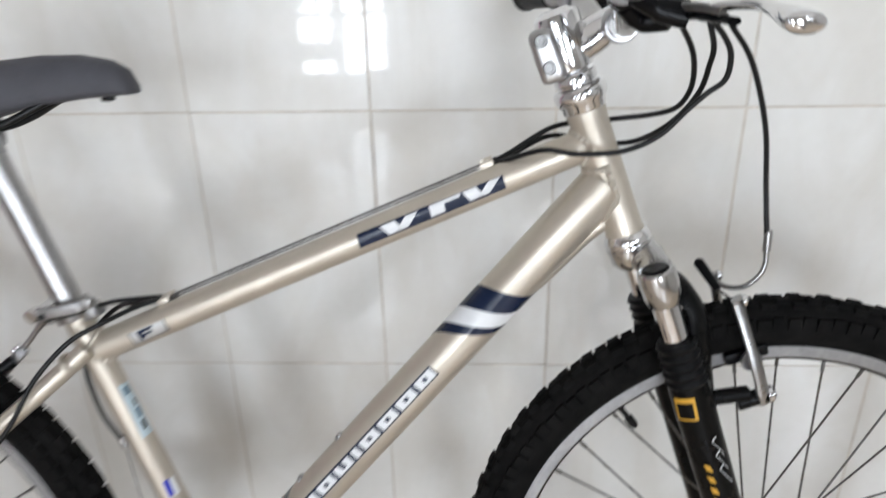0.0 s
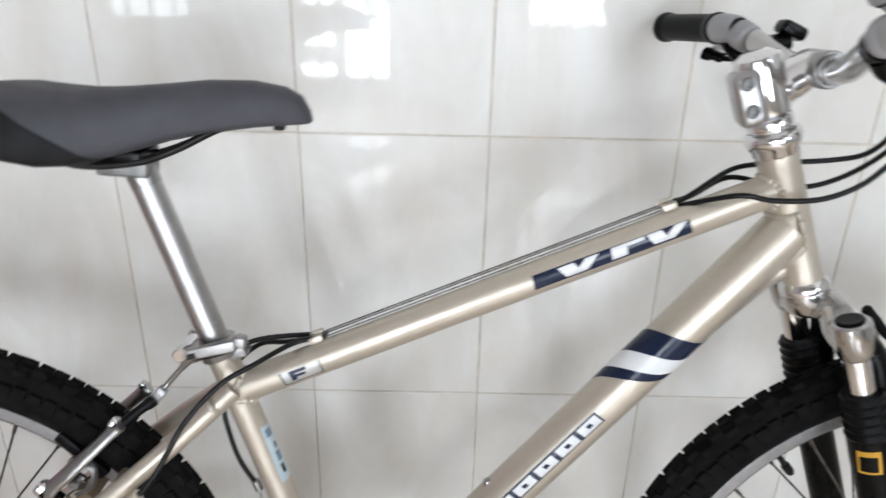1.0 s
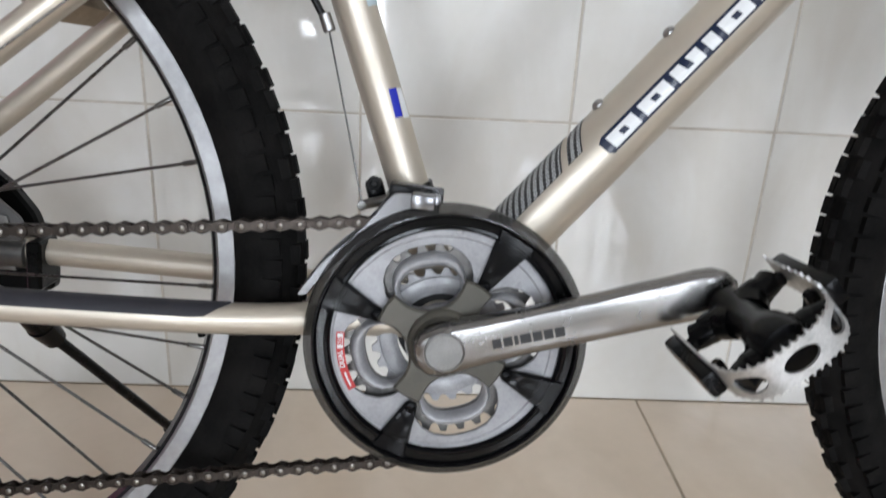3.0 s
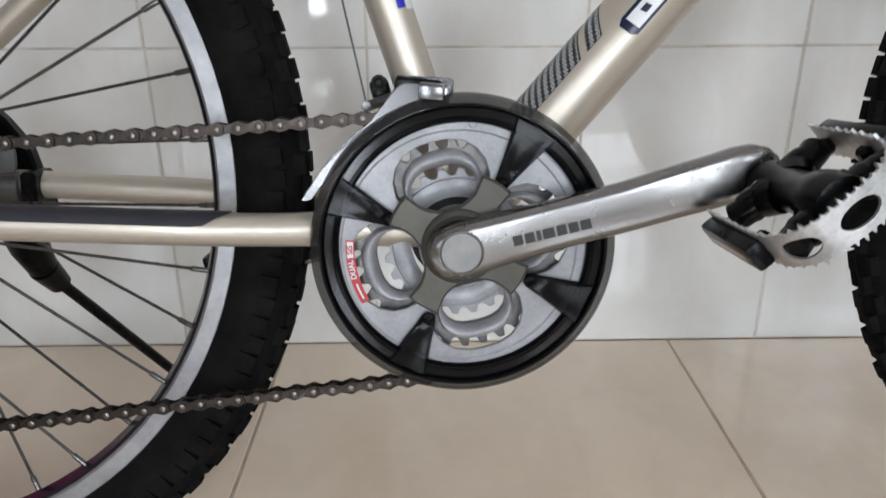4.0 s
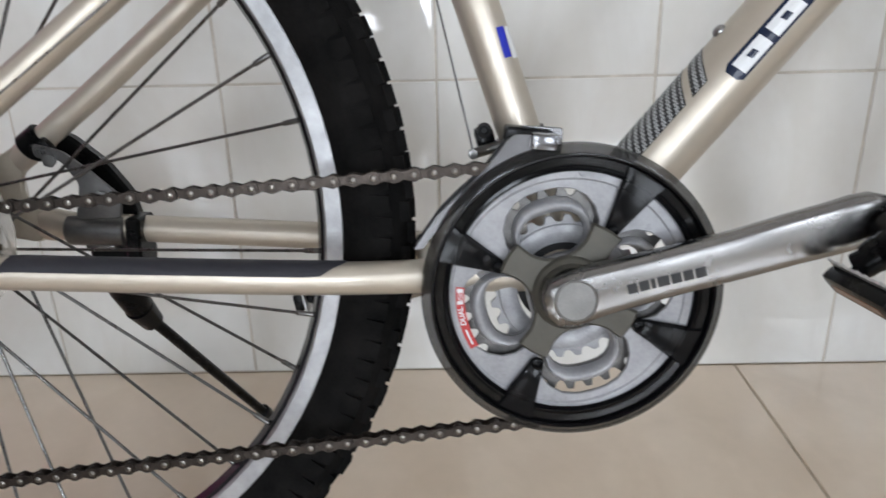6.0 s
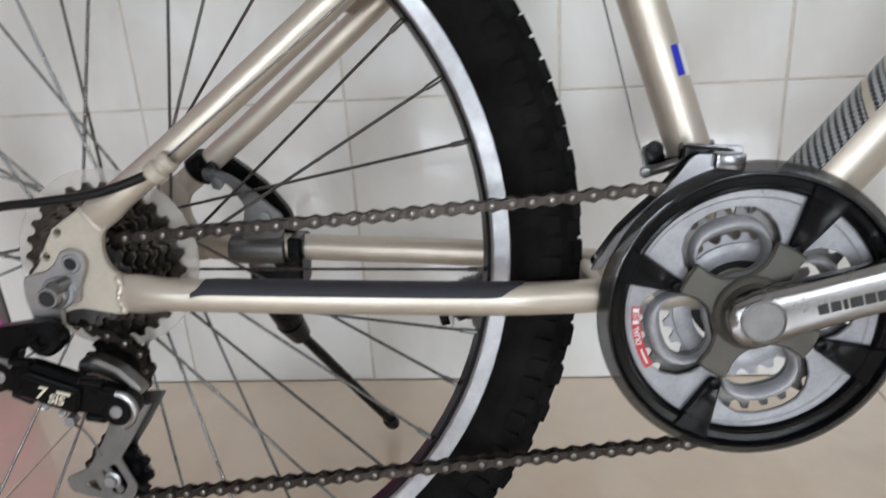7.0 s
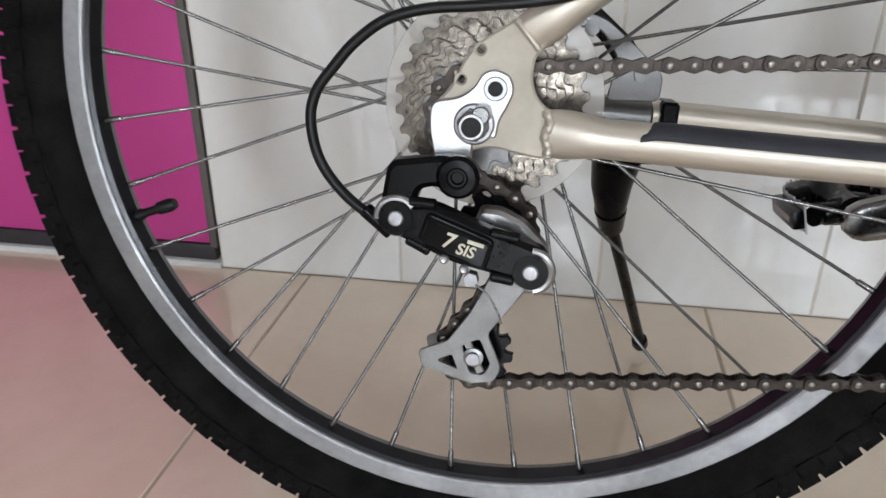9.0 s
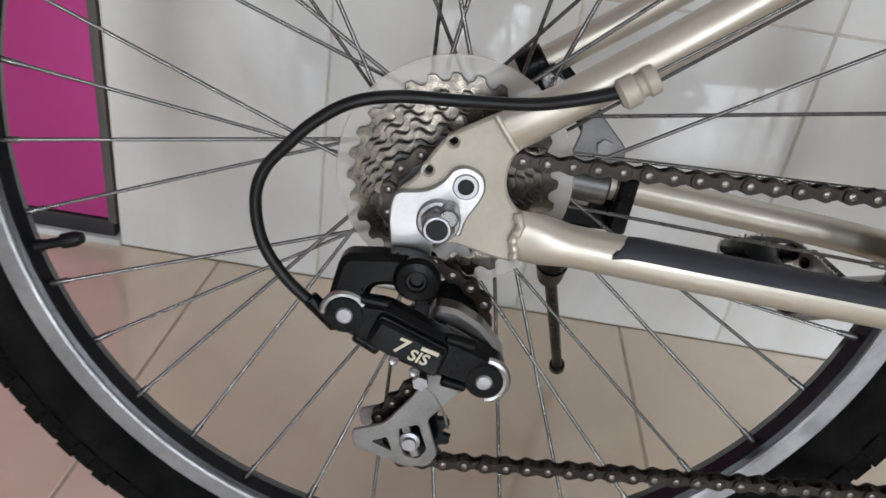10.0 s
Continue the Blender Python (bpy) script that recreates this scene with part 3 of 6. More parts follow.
    for name, u0, u1, back in (("weave_decal", 0.050, 0.1390, 0.040), ("decal_stripe", 0.1450, 0.1590, 0.1683)):
        far = u1 + SLOPE * (S1 - S0)
        part(name, DT.patch([(u0, S0), (u1, S0), (far, S1), (back, S1)], 0.0003, 20, 14), M["carbon"], fr, "black and silver woven carbon-look decal")
        rows = 23
        for j in range(rows):
            s, t = S0 + 0.0004 + (S1 - S0 - 0.001) * j / rows, S0 + 0.0002 + (S1 - S0 - 0.001) * (j + 1) / rows
            lo, hi = u0 + (back - u0) * j / rows + 0.0008, u1 + (far - u1) * j / rows - 0.0008
            for k in range(-12, 34):
                a = k * 0.0062 + SLOPE * (j * (S1 - S0) / rows) + 0.0006 * (j % 2)
                for p, q in ((a, a + 0.0015), (a + 0.0018, a + 0.0032)):
                    p, q = max(p, lo), min(q, hi)
                    if q - p > 0.0004:
                        DT.patch([(p, s), (q, s), (q, t), (p, t)], 0.0005, 1, 1, bm)
    part("weave_threads", bm, M["carbonlight"], fr)
    # stickers on the seat tube
    part("sticker", ST.patch([(0.2275, 0.0088), (0.2925, 0.0106), (0.2910, 0.0240), (0.2275, 0.0240)], 0.0004, 8), M["paleblue"], fr, "pale blue paper label")
    for u, v, p, q, k in ((0.2355, 0.2462, 0.0150, 0.0195, "ink"), (0.2640, 0.2715, 0.0180, 0.0205, "ink"), (0.2790, 0.2880, 0.0134, 0.0215, "bluegrey"), (0.2500, 0.2610, 0.0150, 0.0210, "bluegrey")):
        part("sticker_mark", ST.patch([(u, p), (v, p), (v, q), (u, q)], 0.0007, 3), M[k], fr)
    part("sticker", ST.patch([(0.1518, 0.0050), (0.1720, 0.0060), (0.1715, 0.0122), (0.1515, 0.0108)], 0.0004, 4), M["blue"], fr, "small blue sticker")
    part("sticker", ST.patch([(0.1500, 0.0112), (0.1710, 0.0124), (0.1705, 0.0185), (0.1495, 0.0180)], 0.0004, 4), M["white"], fr)


decals(FRAME_PART)


# wheels
def tyre_mesh():
    """Casing with side and centre knobs, about the origin, axle along y."""
    r0 = 0.3050
    prof = []
    for k in range(17):
        a = radians(-118 + 236 * k / 16)
        prof.append((r0 + (0.0240 + 0.0030 * max(0, math.cos(1.8 * a)) if abs(a) < 1.6 else 0.0215) * math.cos(a), 0.0225 * math.sin(a)))
    prof = [(0.2825, -0.0100), (0.2852, -0.0136), (0.2895, -0.0168)] + prof + [(0.2895, 0.0168), (0.2852, 0.0136), (0.2825, 0.0100)]
    casing = lathe((0, 0, 0), (0, 1, 0), prof, 96, close=True)
    bm = bmesh.new()
    pitch = 66
    def knob(ang, half_len, y0, y1, base, top, taper=0.75):
        vs = []
        for r, k in ((base, 1.0), (top, taper)):
            for da, y in ((-half_len * k, y0), (half_len * k, y0), (half_len * k, y1), (-half_len * k, y1)):
                f = ang + da / r
                vs.append(bm.verts.new((r * math.cos(f), y, r * math.sin(f))))
        for q in ((4, 5, 6, 7), (0, 1, 5, 4), (1, 2, 6, 5), (2, 3, 7, 6), (3, 0, 4, 7)):
            bm.faces.new([vs[i] for i in q])
    for i in range(pitch):
        a = 2 * math.pi * i / pitch
        h = 2 * math.pi / pitch
        for s in (-1, 1):
            o = 0 if s > 0 else h * 0.5
            long = 0.0072 if i % 2 else 0.0064
            knob(a + o, long, s * 0.0150, s * 0.0240, 0.3060, 0.3182, 0.88)
            knob(a + o + h * 0.5, 0.0062, s * 0.0140, s * 0.0228, 0.3080, 0.3192, 0.88)
            knob(a + o + h * 0.25, 0.0075, s * 0.0005, s * 0.0090, 0.3260, 0.3343, 0.90)
            knob(a + o + h * 0.75, 0.0074, s * 0.0075, s * 0.0140, 0.3200, 0.3308, 0.90)
    out = []
    for name, b in (("tyre", casing), ("tread", bm)):
        me = bpy.data.meshes.new(name)
        bmesh.ops.recalc_face_normals(b, faces=b.faces)
        b.to_mesh(me)
        b.free()
        out.append(me)
    return out


TYRE, TREAD = tyre_mesh()


FRONT_LEAD = -1


def build_wheel(hub, rear):
    side = [(0.2708, 0.0094), (0.2718, 0.0118), (0.2734, 0.0128), (0.2840, 0.0132), (0.2858, 0.0122), (0.2858, 0.0100), (0.2800, 0.0085)]
    prof = [(r, -y) for r, y in side] + [(r, y) for r, y in side[::-1]]
    wheel = part("wheel", lathe((0, 0, 0), (0, 1, 0), prof, 96, close=False), M["rim"], bicycle, "machined silver alloy wheel rim", 14)
    wheel.matrix_basis = Matrix.Translation(hub)
    part("rim_bed", lathe((0, 0, 0), (0, 1, 0), [(0.2722, -0.0110), (0.2686, -0.0088), (0.2655, 0), (0.2686, 0.0088), (0.2722, 0.0110), (0.2770, 0.0), (0.2722, -0.0110)], 96), M["rimblack"], wheel, "black inner rim face")
    tyre = part("tyre", TYRE, M["rubber"], wheel, "black knobbly off-road tyre", 30)
    tagged(part("tread", TREAD, M["rubber"], tyre, "rows of black rubber tread knobs", 30), kind="stuff")
    fl = 0.0225 if rear else 0.019
    y0, y1 = (-0.020, 0.034) if rear else (-0.034, 0.034)
    hubp = [(0.006, y0 - 0.022), (0.012, y0 - 0.012), (0.0125, y0 - 0.003), (fl + 0.004, y0 - 0.0015), (fl + 0.004, y0 + 0.0015), (0.0155, y0 + 0.005), (0.0150, (y0 + y1) / 2), (0.0155, y1 - 0.005), (fl + 0.004, y1 - 0.0015), (fl + 0.004, y1 + 0.0015), (0.0125, y1 + 0.003), (0.012, y1 + 0.012), (0.006, y1 + 0.022)]
    part("hub", lathe((0, 0, 0), (0, 1, 0), hubp, 32), M["alloy"], wheel)
    part("axle", rod((0, -0.092 if rear else -0.068, 0), (0, 0.090 if rear else 0.068, 0), 0.0048, 16), M["steel"], wheel)
    # 36 spokes crossed three, each with its nipple
    for i in range(36):
        s = 1 if i % 2 else -1
        y = y0 if s < 0 else y1
        rim_a = 2 * math.pi * i / 36 + radians(5.3 if rear else 0.4)
        lead = (-1 if (i // 2) % 2 else 1) * (1 if rear else FRONT_LEAD)
        hub_a = rim_a + lead * radians(66)
        a = V((fl * math.cos(hub_a), y, fl * math.sin(hub_a)))
        b = V((0.2672 * math.cos(rim_a), s * 0.0025, 0.2672 * math.sin(rim_a)))
        d = (b - a).normalized()
        bm = lathe(a, d, [(0, 0), (0.0012, 0), (0.0012, (b - a).length - 0.013), (0.0020, (b - a).length - 0.012), (0.0020, (b - a).length)], 8)
        part("spoke", bm, M["steel"], wheel, "", 60)
    va = radians(200 if rear else 128)
    d = V((math.cos(va), 0, math.sin(va)))
    bmv = lathe(d * 0.2700, -d, [(0.0042, 0), (0.0042, 0.006), (0.0032, 0.010), (0.0032, 0.020), (0.0048, 0.021), (0.0050, 0.030), (0.0036, 0.034), (0, 0.0345)], 14)
    part("valve", bmv, M["cable"], wheel, "black rubber tyre valve with cap")
    return wheel


rear_wheel = build_wheel(V((-0.6935, 0, 0.3370)), True)
front_wheel = build_wheel(V((0.360, 0, 0.3365)), False)
rear_wheel["label"], front_wheel["label"] = "rear wheel with silver machined rim", "front wheel with silver machined rim"

# axle nut and hanger plate on the drive side
hang = [(-0.7215, 0.3420), (-0.706, 0.3445), (-0.6985, 0.3500), (-0.6945, 0.3575), (-0.688, 0.3595), (-0.680, 0.3565), (-0.6775, 0.3490), (-0.6805, 0.3410), (-0.6850, 0.3330), (-0.6865, 0.3230), (-0.692, 0.3250), (-0.6985, 0.3215), (-0.7000, 0.3020), (-0.7160, 0.2960), (-0.7225, 0.3290)]
hanger = part("hanger_plate", plate(rounded(hang, 0.005), [circle(-0.6875, 0.3495, 0.0028, 12)], -0.0756, 0.0042, 0.0008), M["post"], bicycle, "silver derailleur hanger plate")
part("hanger_bolt", lathe((-0.6875, -0.0776, 0.3495), (0, -1, 0), [(0.0040, 0.0004), (0.0040, 0.0012), (0.0058, 0.0012), (0.0064, 0.0006), (0.0064, -0.001)], 24), M["brushed"], hanger)
# dark disc paints the shade inside the bolt socket
part("bolt_socket", rod((-0.6875, -0.0770, 0.3495), (-0.6875, -0.0782, 0.3495), 0.0042, 16), M["dark"], hanger)
nut = lathe((-0.698, -0.0776, 0.331), (0, -1, 0), [(0.0108, 0), (0.0108, 0.0030), (0.0100, 0.0038), (0.0084, 0.0040)], 28)
nut = merge(nut, lathe((-0.698, -0.081, 0.331), (0, -1, 0), [(0.0088, 0), (0.0088, 0.0052), (0.0078, 0.0060)], 6), lathe((-0.698, -0.087, 0.331), (0, -1, 0), [(0.0072, 0), (0.0072, 0.0045), (0.0064, 0.0056), (0.0052, 0.0056), (0.0050, 0.0040), (0, 0.0040)], 20))
part("axle_nut", nut, M["brushed"], hanger, "silver axle nut")
# dark disc for the shaded hole of the nut
part("nut_hole_shade", rod((-0.698, -0.088, 0.331), (-0.698, -0.0929, 0.331), 0.0058, 18), M["dark"], hanger)


# cassette
def cog_outline(teeth, depth=0.0040, gap=0.62):
    """A toothed outline: round gaps between blunt teeth."""
    rp = 0.0127 / 2 / math.sin(math.pi / teeth)
    out = []
    for k in range(teeth * 9):
        f = (k % 9) / 9
        a = 2 * math.pi * k / (teeth * 9)
        low = math.sqrt(max(0.0, 1 - ((f - gap / 2) / (gap / 2)) ** 2)) if f < gap else 0.0
        r = rp + 0.0012 - (depth + 0.0004) * low - (0.0006 if f > gap and abs(f - (1 + gap) / 2) > 0.12 else 0.0)
        out.append((r * math.cos(a), r * math.sin(a)))
    return out, rp



cassette = part("cassette", lathe(HUB_R + V((0, -0.058, 0)), (0, 1, 0), [(0.010, 0), (0.0165, 0), (0.0165, 0.036), (0.010, 0.036)], 24), M["cog"], bicycle, "seven-speed steel cassette, oily")
for k, teeth in enumerate((14, 16, 18, 20, 22, 24, 28)):
    o, rp = cog_outline(teeth)
    y = -0.0545 + k * 0.0050
    turn = k * 0.21
    cx, cz = HUB_R.x + 0.0006 * k, HUB_R.z + 0.0009 * k
    o = [(cx + x * math.cos(turn) - z * math.sin(turn), cz + x * math.sin(turn) + z * math.cos(turn)) for x, z in o]
    # near-black disc paints the shade in the gap behind each cog
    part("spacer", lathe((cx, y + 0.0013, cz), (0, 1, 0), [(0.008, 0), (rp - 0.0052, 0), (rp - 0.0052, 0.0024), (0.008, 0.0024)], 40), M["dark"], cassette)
    part("cog", plate(o, [circle(cx, cz, min(0.015, rp * 0.55), 24)], y, 0.0022, 0.0004), M["oily"] if k < 2 else M["cog"], cassette, "", 35)
part("spoke_protector", plate(circle(-0.6935, 0.3380, 0.0655, 72), [circle(-0.6935, 0.3380, 0.024, 40)], -0.0215, 0.0014, 0.0004), M["disc"], cassette, "milky clear plastic spoke protector disc")

# chainset
RING_Y = -0.0500
RC, RK = V((-0.2605, 0, 0.2948)), 1.05
GC = V((-0.2580, 0, 0.2958))
crank_dir = V((0.9772, 0, 0.2125))
CRANK_UP = V((-crank_dir.z, 0, crank_dir.x))
PEDAL_R = BB + crank_dir * 0.174 + CRANK_UP * 0.012
PEDAL_L = BB - crank_dir * 0.174 - CRANK_UP * 0.012


def kidney(a_mid, r0, r1, half, n=10):
    """A rounded slot outline about the crank axle."""
    pts = []
    rc = (r1 - r0) / 2
    rm = (r0 + r1) / 2
    for k in range(n):
        a = radians(a_mid - half + 2 * half * k / (n - 1))
        pts.append((r1 * math.cos(a), r1 * math.sin(a)))
    for k in range(1, 8):
        f = math.pi * k / 8
        a = radians(a_mid + half)
        c = V((rm * math.cos(a), rm * math.sin(a)))
        e, t = V((math.cos(a), math.sin(a))), V((-math.sin(a), math.cos(a)))
        q = c + rc * (e * math.cos(f) + t * math.sin(f))
        pts.append(tuple(q))
    for k in range(n):
        a = radians(a_mid + half - 2 * half * k / (n - 1))
        pts.append((r0 * math.cos(a), r0 * math.sin(a)))
    for k in range(1, 8):
        f = math.pi * k / 8
        a = radians(a_mid - half)
        c = V((rm * math.cos(a), rm * math.sin(a)))
        e, t = V((math.cos(a), math.sin(a))), V((-math.sin(a), math.cos(a)))
        q = c + rc * (-e * math.cos(f) - t * math.sin(f))
        pts.append(tuple(q))
    return [(RC.x + RK * x, RC.z + RK * z) for x, z in pts]


def loft_loops(loops):
    """Skin closed outlines of equal length: each a list of (x, z) and its y."""
    bm = bmesh.new()
    rows = [[bm.verts.new((x, y, z)) for x, z in lp] for lp, y in loops]
    for a, b in zip(rows, rows[1:]):
        for k in range(len(a)):
            bm.faces.new((a[k - 1], a[k], b[k], b[k - 1]))
    return bm


def build_chainset():
    spider = []
    for k in range(180):
        a = 2 * math.pi * k / 180
        th = (math.degrees(a) - 14 + 45) % 90 - 45
        dd = 0.0500 * math.sin(radians(th))
        r = 0.0465 if abs(dd) >= 0.0262 else min(0.0465, 0.0500 * math.cos(radians(th)) - math.sqrt(0.0262 ** 2 - dd * dd))
        spider.append((BB.x + r * math.cos(a), BB.z + r * math.sin(a)))
    cs = part("chainset", plate(spider, [circle(BB.x, BB.z, 0.008, 24)], -0.0605, 0.0050, 0.0014), M["spider"], bicycle, "triple chainset with olive-grey spider", 40)
    o, rp = cog_outline(43, 0.0052)
    o = [(RC.x + x, RC.z + z) for x, z in o]
    slots = [kidney(104 + 90 * k, 0.0225 / RK, 0.0702 / RK, 8.5) for k in range(4)]
    ring = part("chainring", plate(o, slots, RING_Y, 0.0022, 0.0005), M["oily"], cs, "large chainring with oily teeth")
    part("chainring_face", plate(circle(RC.x, RC.z, 0.0822, 120), slots, RING_Y - 0.0012, 0.0022, 0.0006), M["ring"], ring, "silver-painted steel face", 40)
    part("chainring_step", lathe(RC + V((0, RING_Y - 0.0022, 0)), (0, -1, 0), [(0.0812, 0), (0.0806, 0.0010), (0.0762, 0.0010), (0.0748, 0)], 120), M["ring"], cs)
    for a, r in ((84, 0.0800), (221, 0.0800), (262, 0.0798)):
        c = RC + V((r * math.cos(radians(a)), RING_Y - 0.0022, r * math.sin(radians(a))))
        part("shift_pin", lathe(c, (0, -1, 0), [(0.0030, 0), (0.0030, 0.0010), (0.0022, 0.0018), (0, 0.0018)], 14), M["ring"], cs)
    # middle ring: teeth behind the openings of the large one, and a domed flange round each of its own
    o, _ = cog_outline(34, 0.0060)
    inner = [kidney(104 + 90 * k, 0.0260 / RK, 0.0535 / RK, 11) for k in range(4)]
    part("chainring", plate([(RC.x + x, RC.z + z) for x, z in o], inner, -0.0435, 0.0022, 0.0004), M["oily"], cs, "middle chainring")
    for k in range(4):
        loops = []
        for f, y in ((0.0, -0.0440), (0.06, -0.0475), (0.20, -0.0508), (0.40, -0.0528), (0.62, -0.0525), (0.82, -0.0500), (0.95, -0.0465), (1.0, -0.0405)):
            loops.append((kidney(104 + 90 * k, (0.0235 + 0.0025 * f) / RK, (0.0642 - 0.0107 * f) / RK, 7 + 4 * f, 14), y))
        part("chainring_flange", loft_loops(loops), M["ring"], cs, "domed silver flange round a cut-out", 60)
    o, _ = cog_outline(24, 0.0044)
    part("chainring", plate([(RC.x + x, RC.z + z) for x, z in o], [circle(RC.x, RC.z, 0.0310, 40)], -0.0355, 0.0022, 0.0004), M["ring"], cs, "small chainring")
    part("chainring_flange", lathe(RC + V((0, -0.0362, 0)), (0, -1, 0), [(0.0440, 0), (0.0430, 0.0018), (0.0395, 0.0026), (0.0350, 0.0022), (0.0318, 0.0004), (0.0312, -0.0020)], 72), M["innerring"], cs)
    # bottom bracket cup; its wide near-black flange paints the shade behind the rings
    part("bottom_bracket_cup", lathe(BB + V((0, -0.030, 0)), (0, -1, 0), [(0.0310, 0), (0.0310, 0.0020), (0.0200, 0.0030), (0.0190, 0.0080), (0.010, 0.010), (0.008, 0.030), (0, 0.030)], 32), M["dark"], cs)
    # smoked chain guard: a glossy dark hoop over the teeth and a clear grey lip outside it
    part("chain_guard", lathe(GC + V((0, RING_Y - 0.006, 0)), (0, -1, 0), [(0.0905, 0.0050), (0.0935, 0.0046), (0.0960, 0.0030), (0.0972, 0.0006), (0.0976, -0.0030), (0.0966, -0.0030), (0.0958, 0.0010), (0.0930, 0.0030), (0.0905, 0.0034)], 120, close=True), M["guard"], cs, "smoked clear plastic chain guard lip")
    part("chain_guard_band", lathe(GC + V((0, RING_Y - 0.0056, 0)), (0, -1, 0), [(0.0880, -0.0006), (0.0884, 0.0030), (0.0896, 0.0052), (0.0908, 0.0054), (0.0916, 0.0044), (0.0912, 0.0020), (0.0892, -0.0006)], 120, close=True), M["blackgloss"], cs, "glossy black guard hoop", 40)
    part("chain_guard_band", lathe(GC + V((0, RING_Y - 0.0040, 0)), (0, -1, 0), [(0.0792, -0.0004), (0.0798, 0.0022), (0.0812, 0.0034), (0.0830, 0.0030), (0.0840, 0.0012), (0.0838, -0.0004)], 120, close=True), M["blackgloss"], cs, "glossy black inner guard hoop", 40)
    part("chain_guard_web", plate(circle(GC.x, GC.z, 0.0886, 120), [circle(GC.x, GC.z, 0.0832, 120)], RING_Y - 0.0064, 0.0012, 0.0003), M["web"], cs, "dark smoked plastic over the teeth", 40)
    for a in (58, 155, 246, 335):
        d, t = V((math.cos(radians(a)), 0, math.sin(radians(a)))), V((-math.sin(radians(a)), 0, math.cos(radians(a))))
        bm = bmesh.new()
        loops = []
        for r, w, y in ((0.0462, 0.0026, 0.0), (0.0490, 0.0046, 0.0030), (0.064, 0.0080, 0.0040), (0.0800, 0.0120, 0.0036), (0.0890, 0.0155, 0.0030)):
            c = RC + d * r
            yy = RING_Y - 0.0056
            loops.append([bm.verts.new(c + t * q * w + V((0, yy - (y if abs(q) < 0.9 else 0.0) + (0.0008 if abs(q) < 0.1 else 0), 0))) for q in (-1, -0.84, -0.55, 0, 0.55, 0.84, 1)])
        for p, q in zip(loops, loops[1:]):
            for j in range(6):
                bm.faces.new((p[j], p[j + 1], q[j + 1], q[j]))
        bm.faces.new(loops[0])
        part("guard_arm", bm, M["smoke"], cs, "glossy smoked guard arm", 50)
        part("guard_screw", lathe(RC + d * 0.0495 + V((0, RING_Y - 0.0086, 0)), (0, -1, 0), [(0.0036, 0), (0.0036, 0.0016), (0.0016, 0.0024), (0.0012, 0.0010), (0, 0.0010)], 14), M["plastic"], cs)
    # crank arm, drive side
    def arm(sign, y_in, label):
        dirn = crank_dir if sign < 0 else -crank_dir
        up = V((-dirn.z, 0, dirn.x))
        secs = ((-0.0190, 0.004, 0.005, 0), (-0.0178, 0.0095, 0.008, 0), (-0.0130, 0.0150, 0.0095, 0), (0, 0.0178, 0.0105, 0), (0.015, 0.0166, 0.0105, 0), (0.030, 0.0158, 0.0098, -0.002), (0.060, 0.0152, 0.0088, -0.004), (0.1010, 0.0150, 0.0082, -0.007), (0.1310, 0.0154, 0.0080, -0.012), (0.1510, 0.0156, 0.0078, -0.0175), (0.1660, 0.0158, 0.0082, -0.0205), (0.1760, 0.0150, 0.0082, -0.0215), (0.1835, 0.0118, 0.0076, -0.0215), (0.1885, 0.0060, 0.005, -0.0215))
        bm = bmesh.new()
        rings = []
        for x, h, w, yo in secs:
            c = BB + dirn * x + V((0, sign * (y_in - yo), 0)) + up * (0.0037 * max(0, min(1, x / 0.05)) + 0.0098 * max(0, min(1, (x - 0.08) / 0.09)) ** 1.2)
            ring = []
            for k in range(24):
                f = 2 * math.pi * k / 24
                ca, sa = math.cos(f), math.sin(f)
                e = 0.55
                ring.append(bm.verts.new(c + up * h * math.copysign(abs(ca) ** e, ca) + V((0, sign * w * math.copysign(abs(sa) ** e, sa), 0))))
            rings.append(ring)
        for p, q in zip(rings, rings[1:]):
            for k in range(24):
                bm.faces.new((p[k], p[(k + 1) % 24], q[(k + 1) % 24], q[k]))
        bm.faces.new(rings[0])
        bm.faces.new(rings[-1])
        return part("crank_arm", bm, M["crank"], cs, label, 50)
    arm(-1, 0.0730, "worn polished alloy crank arm")
    arm(1, 0.0730, "worn polished alloy crank arm")
    part("crank_boss", lathe(BB + V((0, -0.0610, 0)), (0, -1, 0), [(0.0245, 0), (0.0238, 0.0035), (0.0225, 0.0050), (0.0205, 0.0065), (0.0190, 0.012)], 48), M["spider"], cs)
    part("crank_dust_cap", lathe(BB + V((0, -0.0834, 0.001)), (0, -1, 0), [(0.0135, 0), (0.0135, 0.0011), (0.0128, 0.0014), (0.0120, 0.0008), (0.0, 0.0009)], 40), M["dullalloy"], cs, "round silver crank bolt cap")
    # maker's mark on the arm as plain bars
    at = 0.0318
    for w in (0.0058, 0.0058, 0.0024, 0.0070, 0.0058, 0.0058, 0.0062):
        x = at + w / 2
        at += w + 0.0014
        c = BB + crank_dir * x + V((0, -0.0843 - (x - 0.030) * 0.050, 0)) + CRANK_UP * (0.0010 + 0.02 * (x - 0.03))
        part("maker_mark", slab(c, (w, 0.0014, 0.0060), pose(0, 0, 0, 0, -14.5, 0), 0), M["ink"], cs, "", 0)
    # curved sticker on the big ring: white with a red border, its lower half solid red
    def arc_patch(a0, a1, r0, r1, y):
        bm = bmesh.new()
        prev = None
        for k in range(13):
            a = radians(a0 + (a1 - a0) * k / 12)
            row = [bm.verts.new(RC + V((r * math.cos(a), y, r * math.sin(a)))) for r in (r0, r1)]
            if prev:
                bm.faces.new((prev[0], prev[1], row[1], row[0]))
            prev = row
        return bm
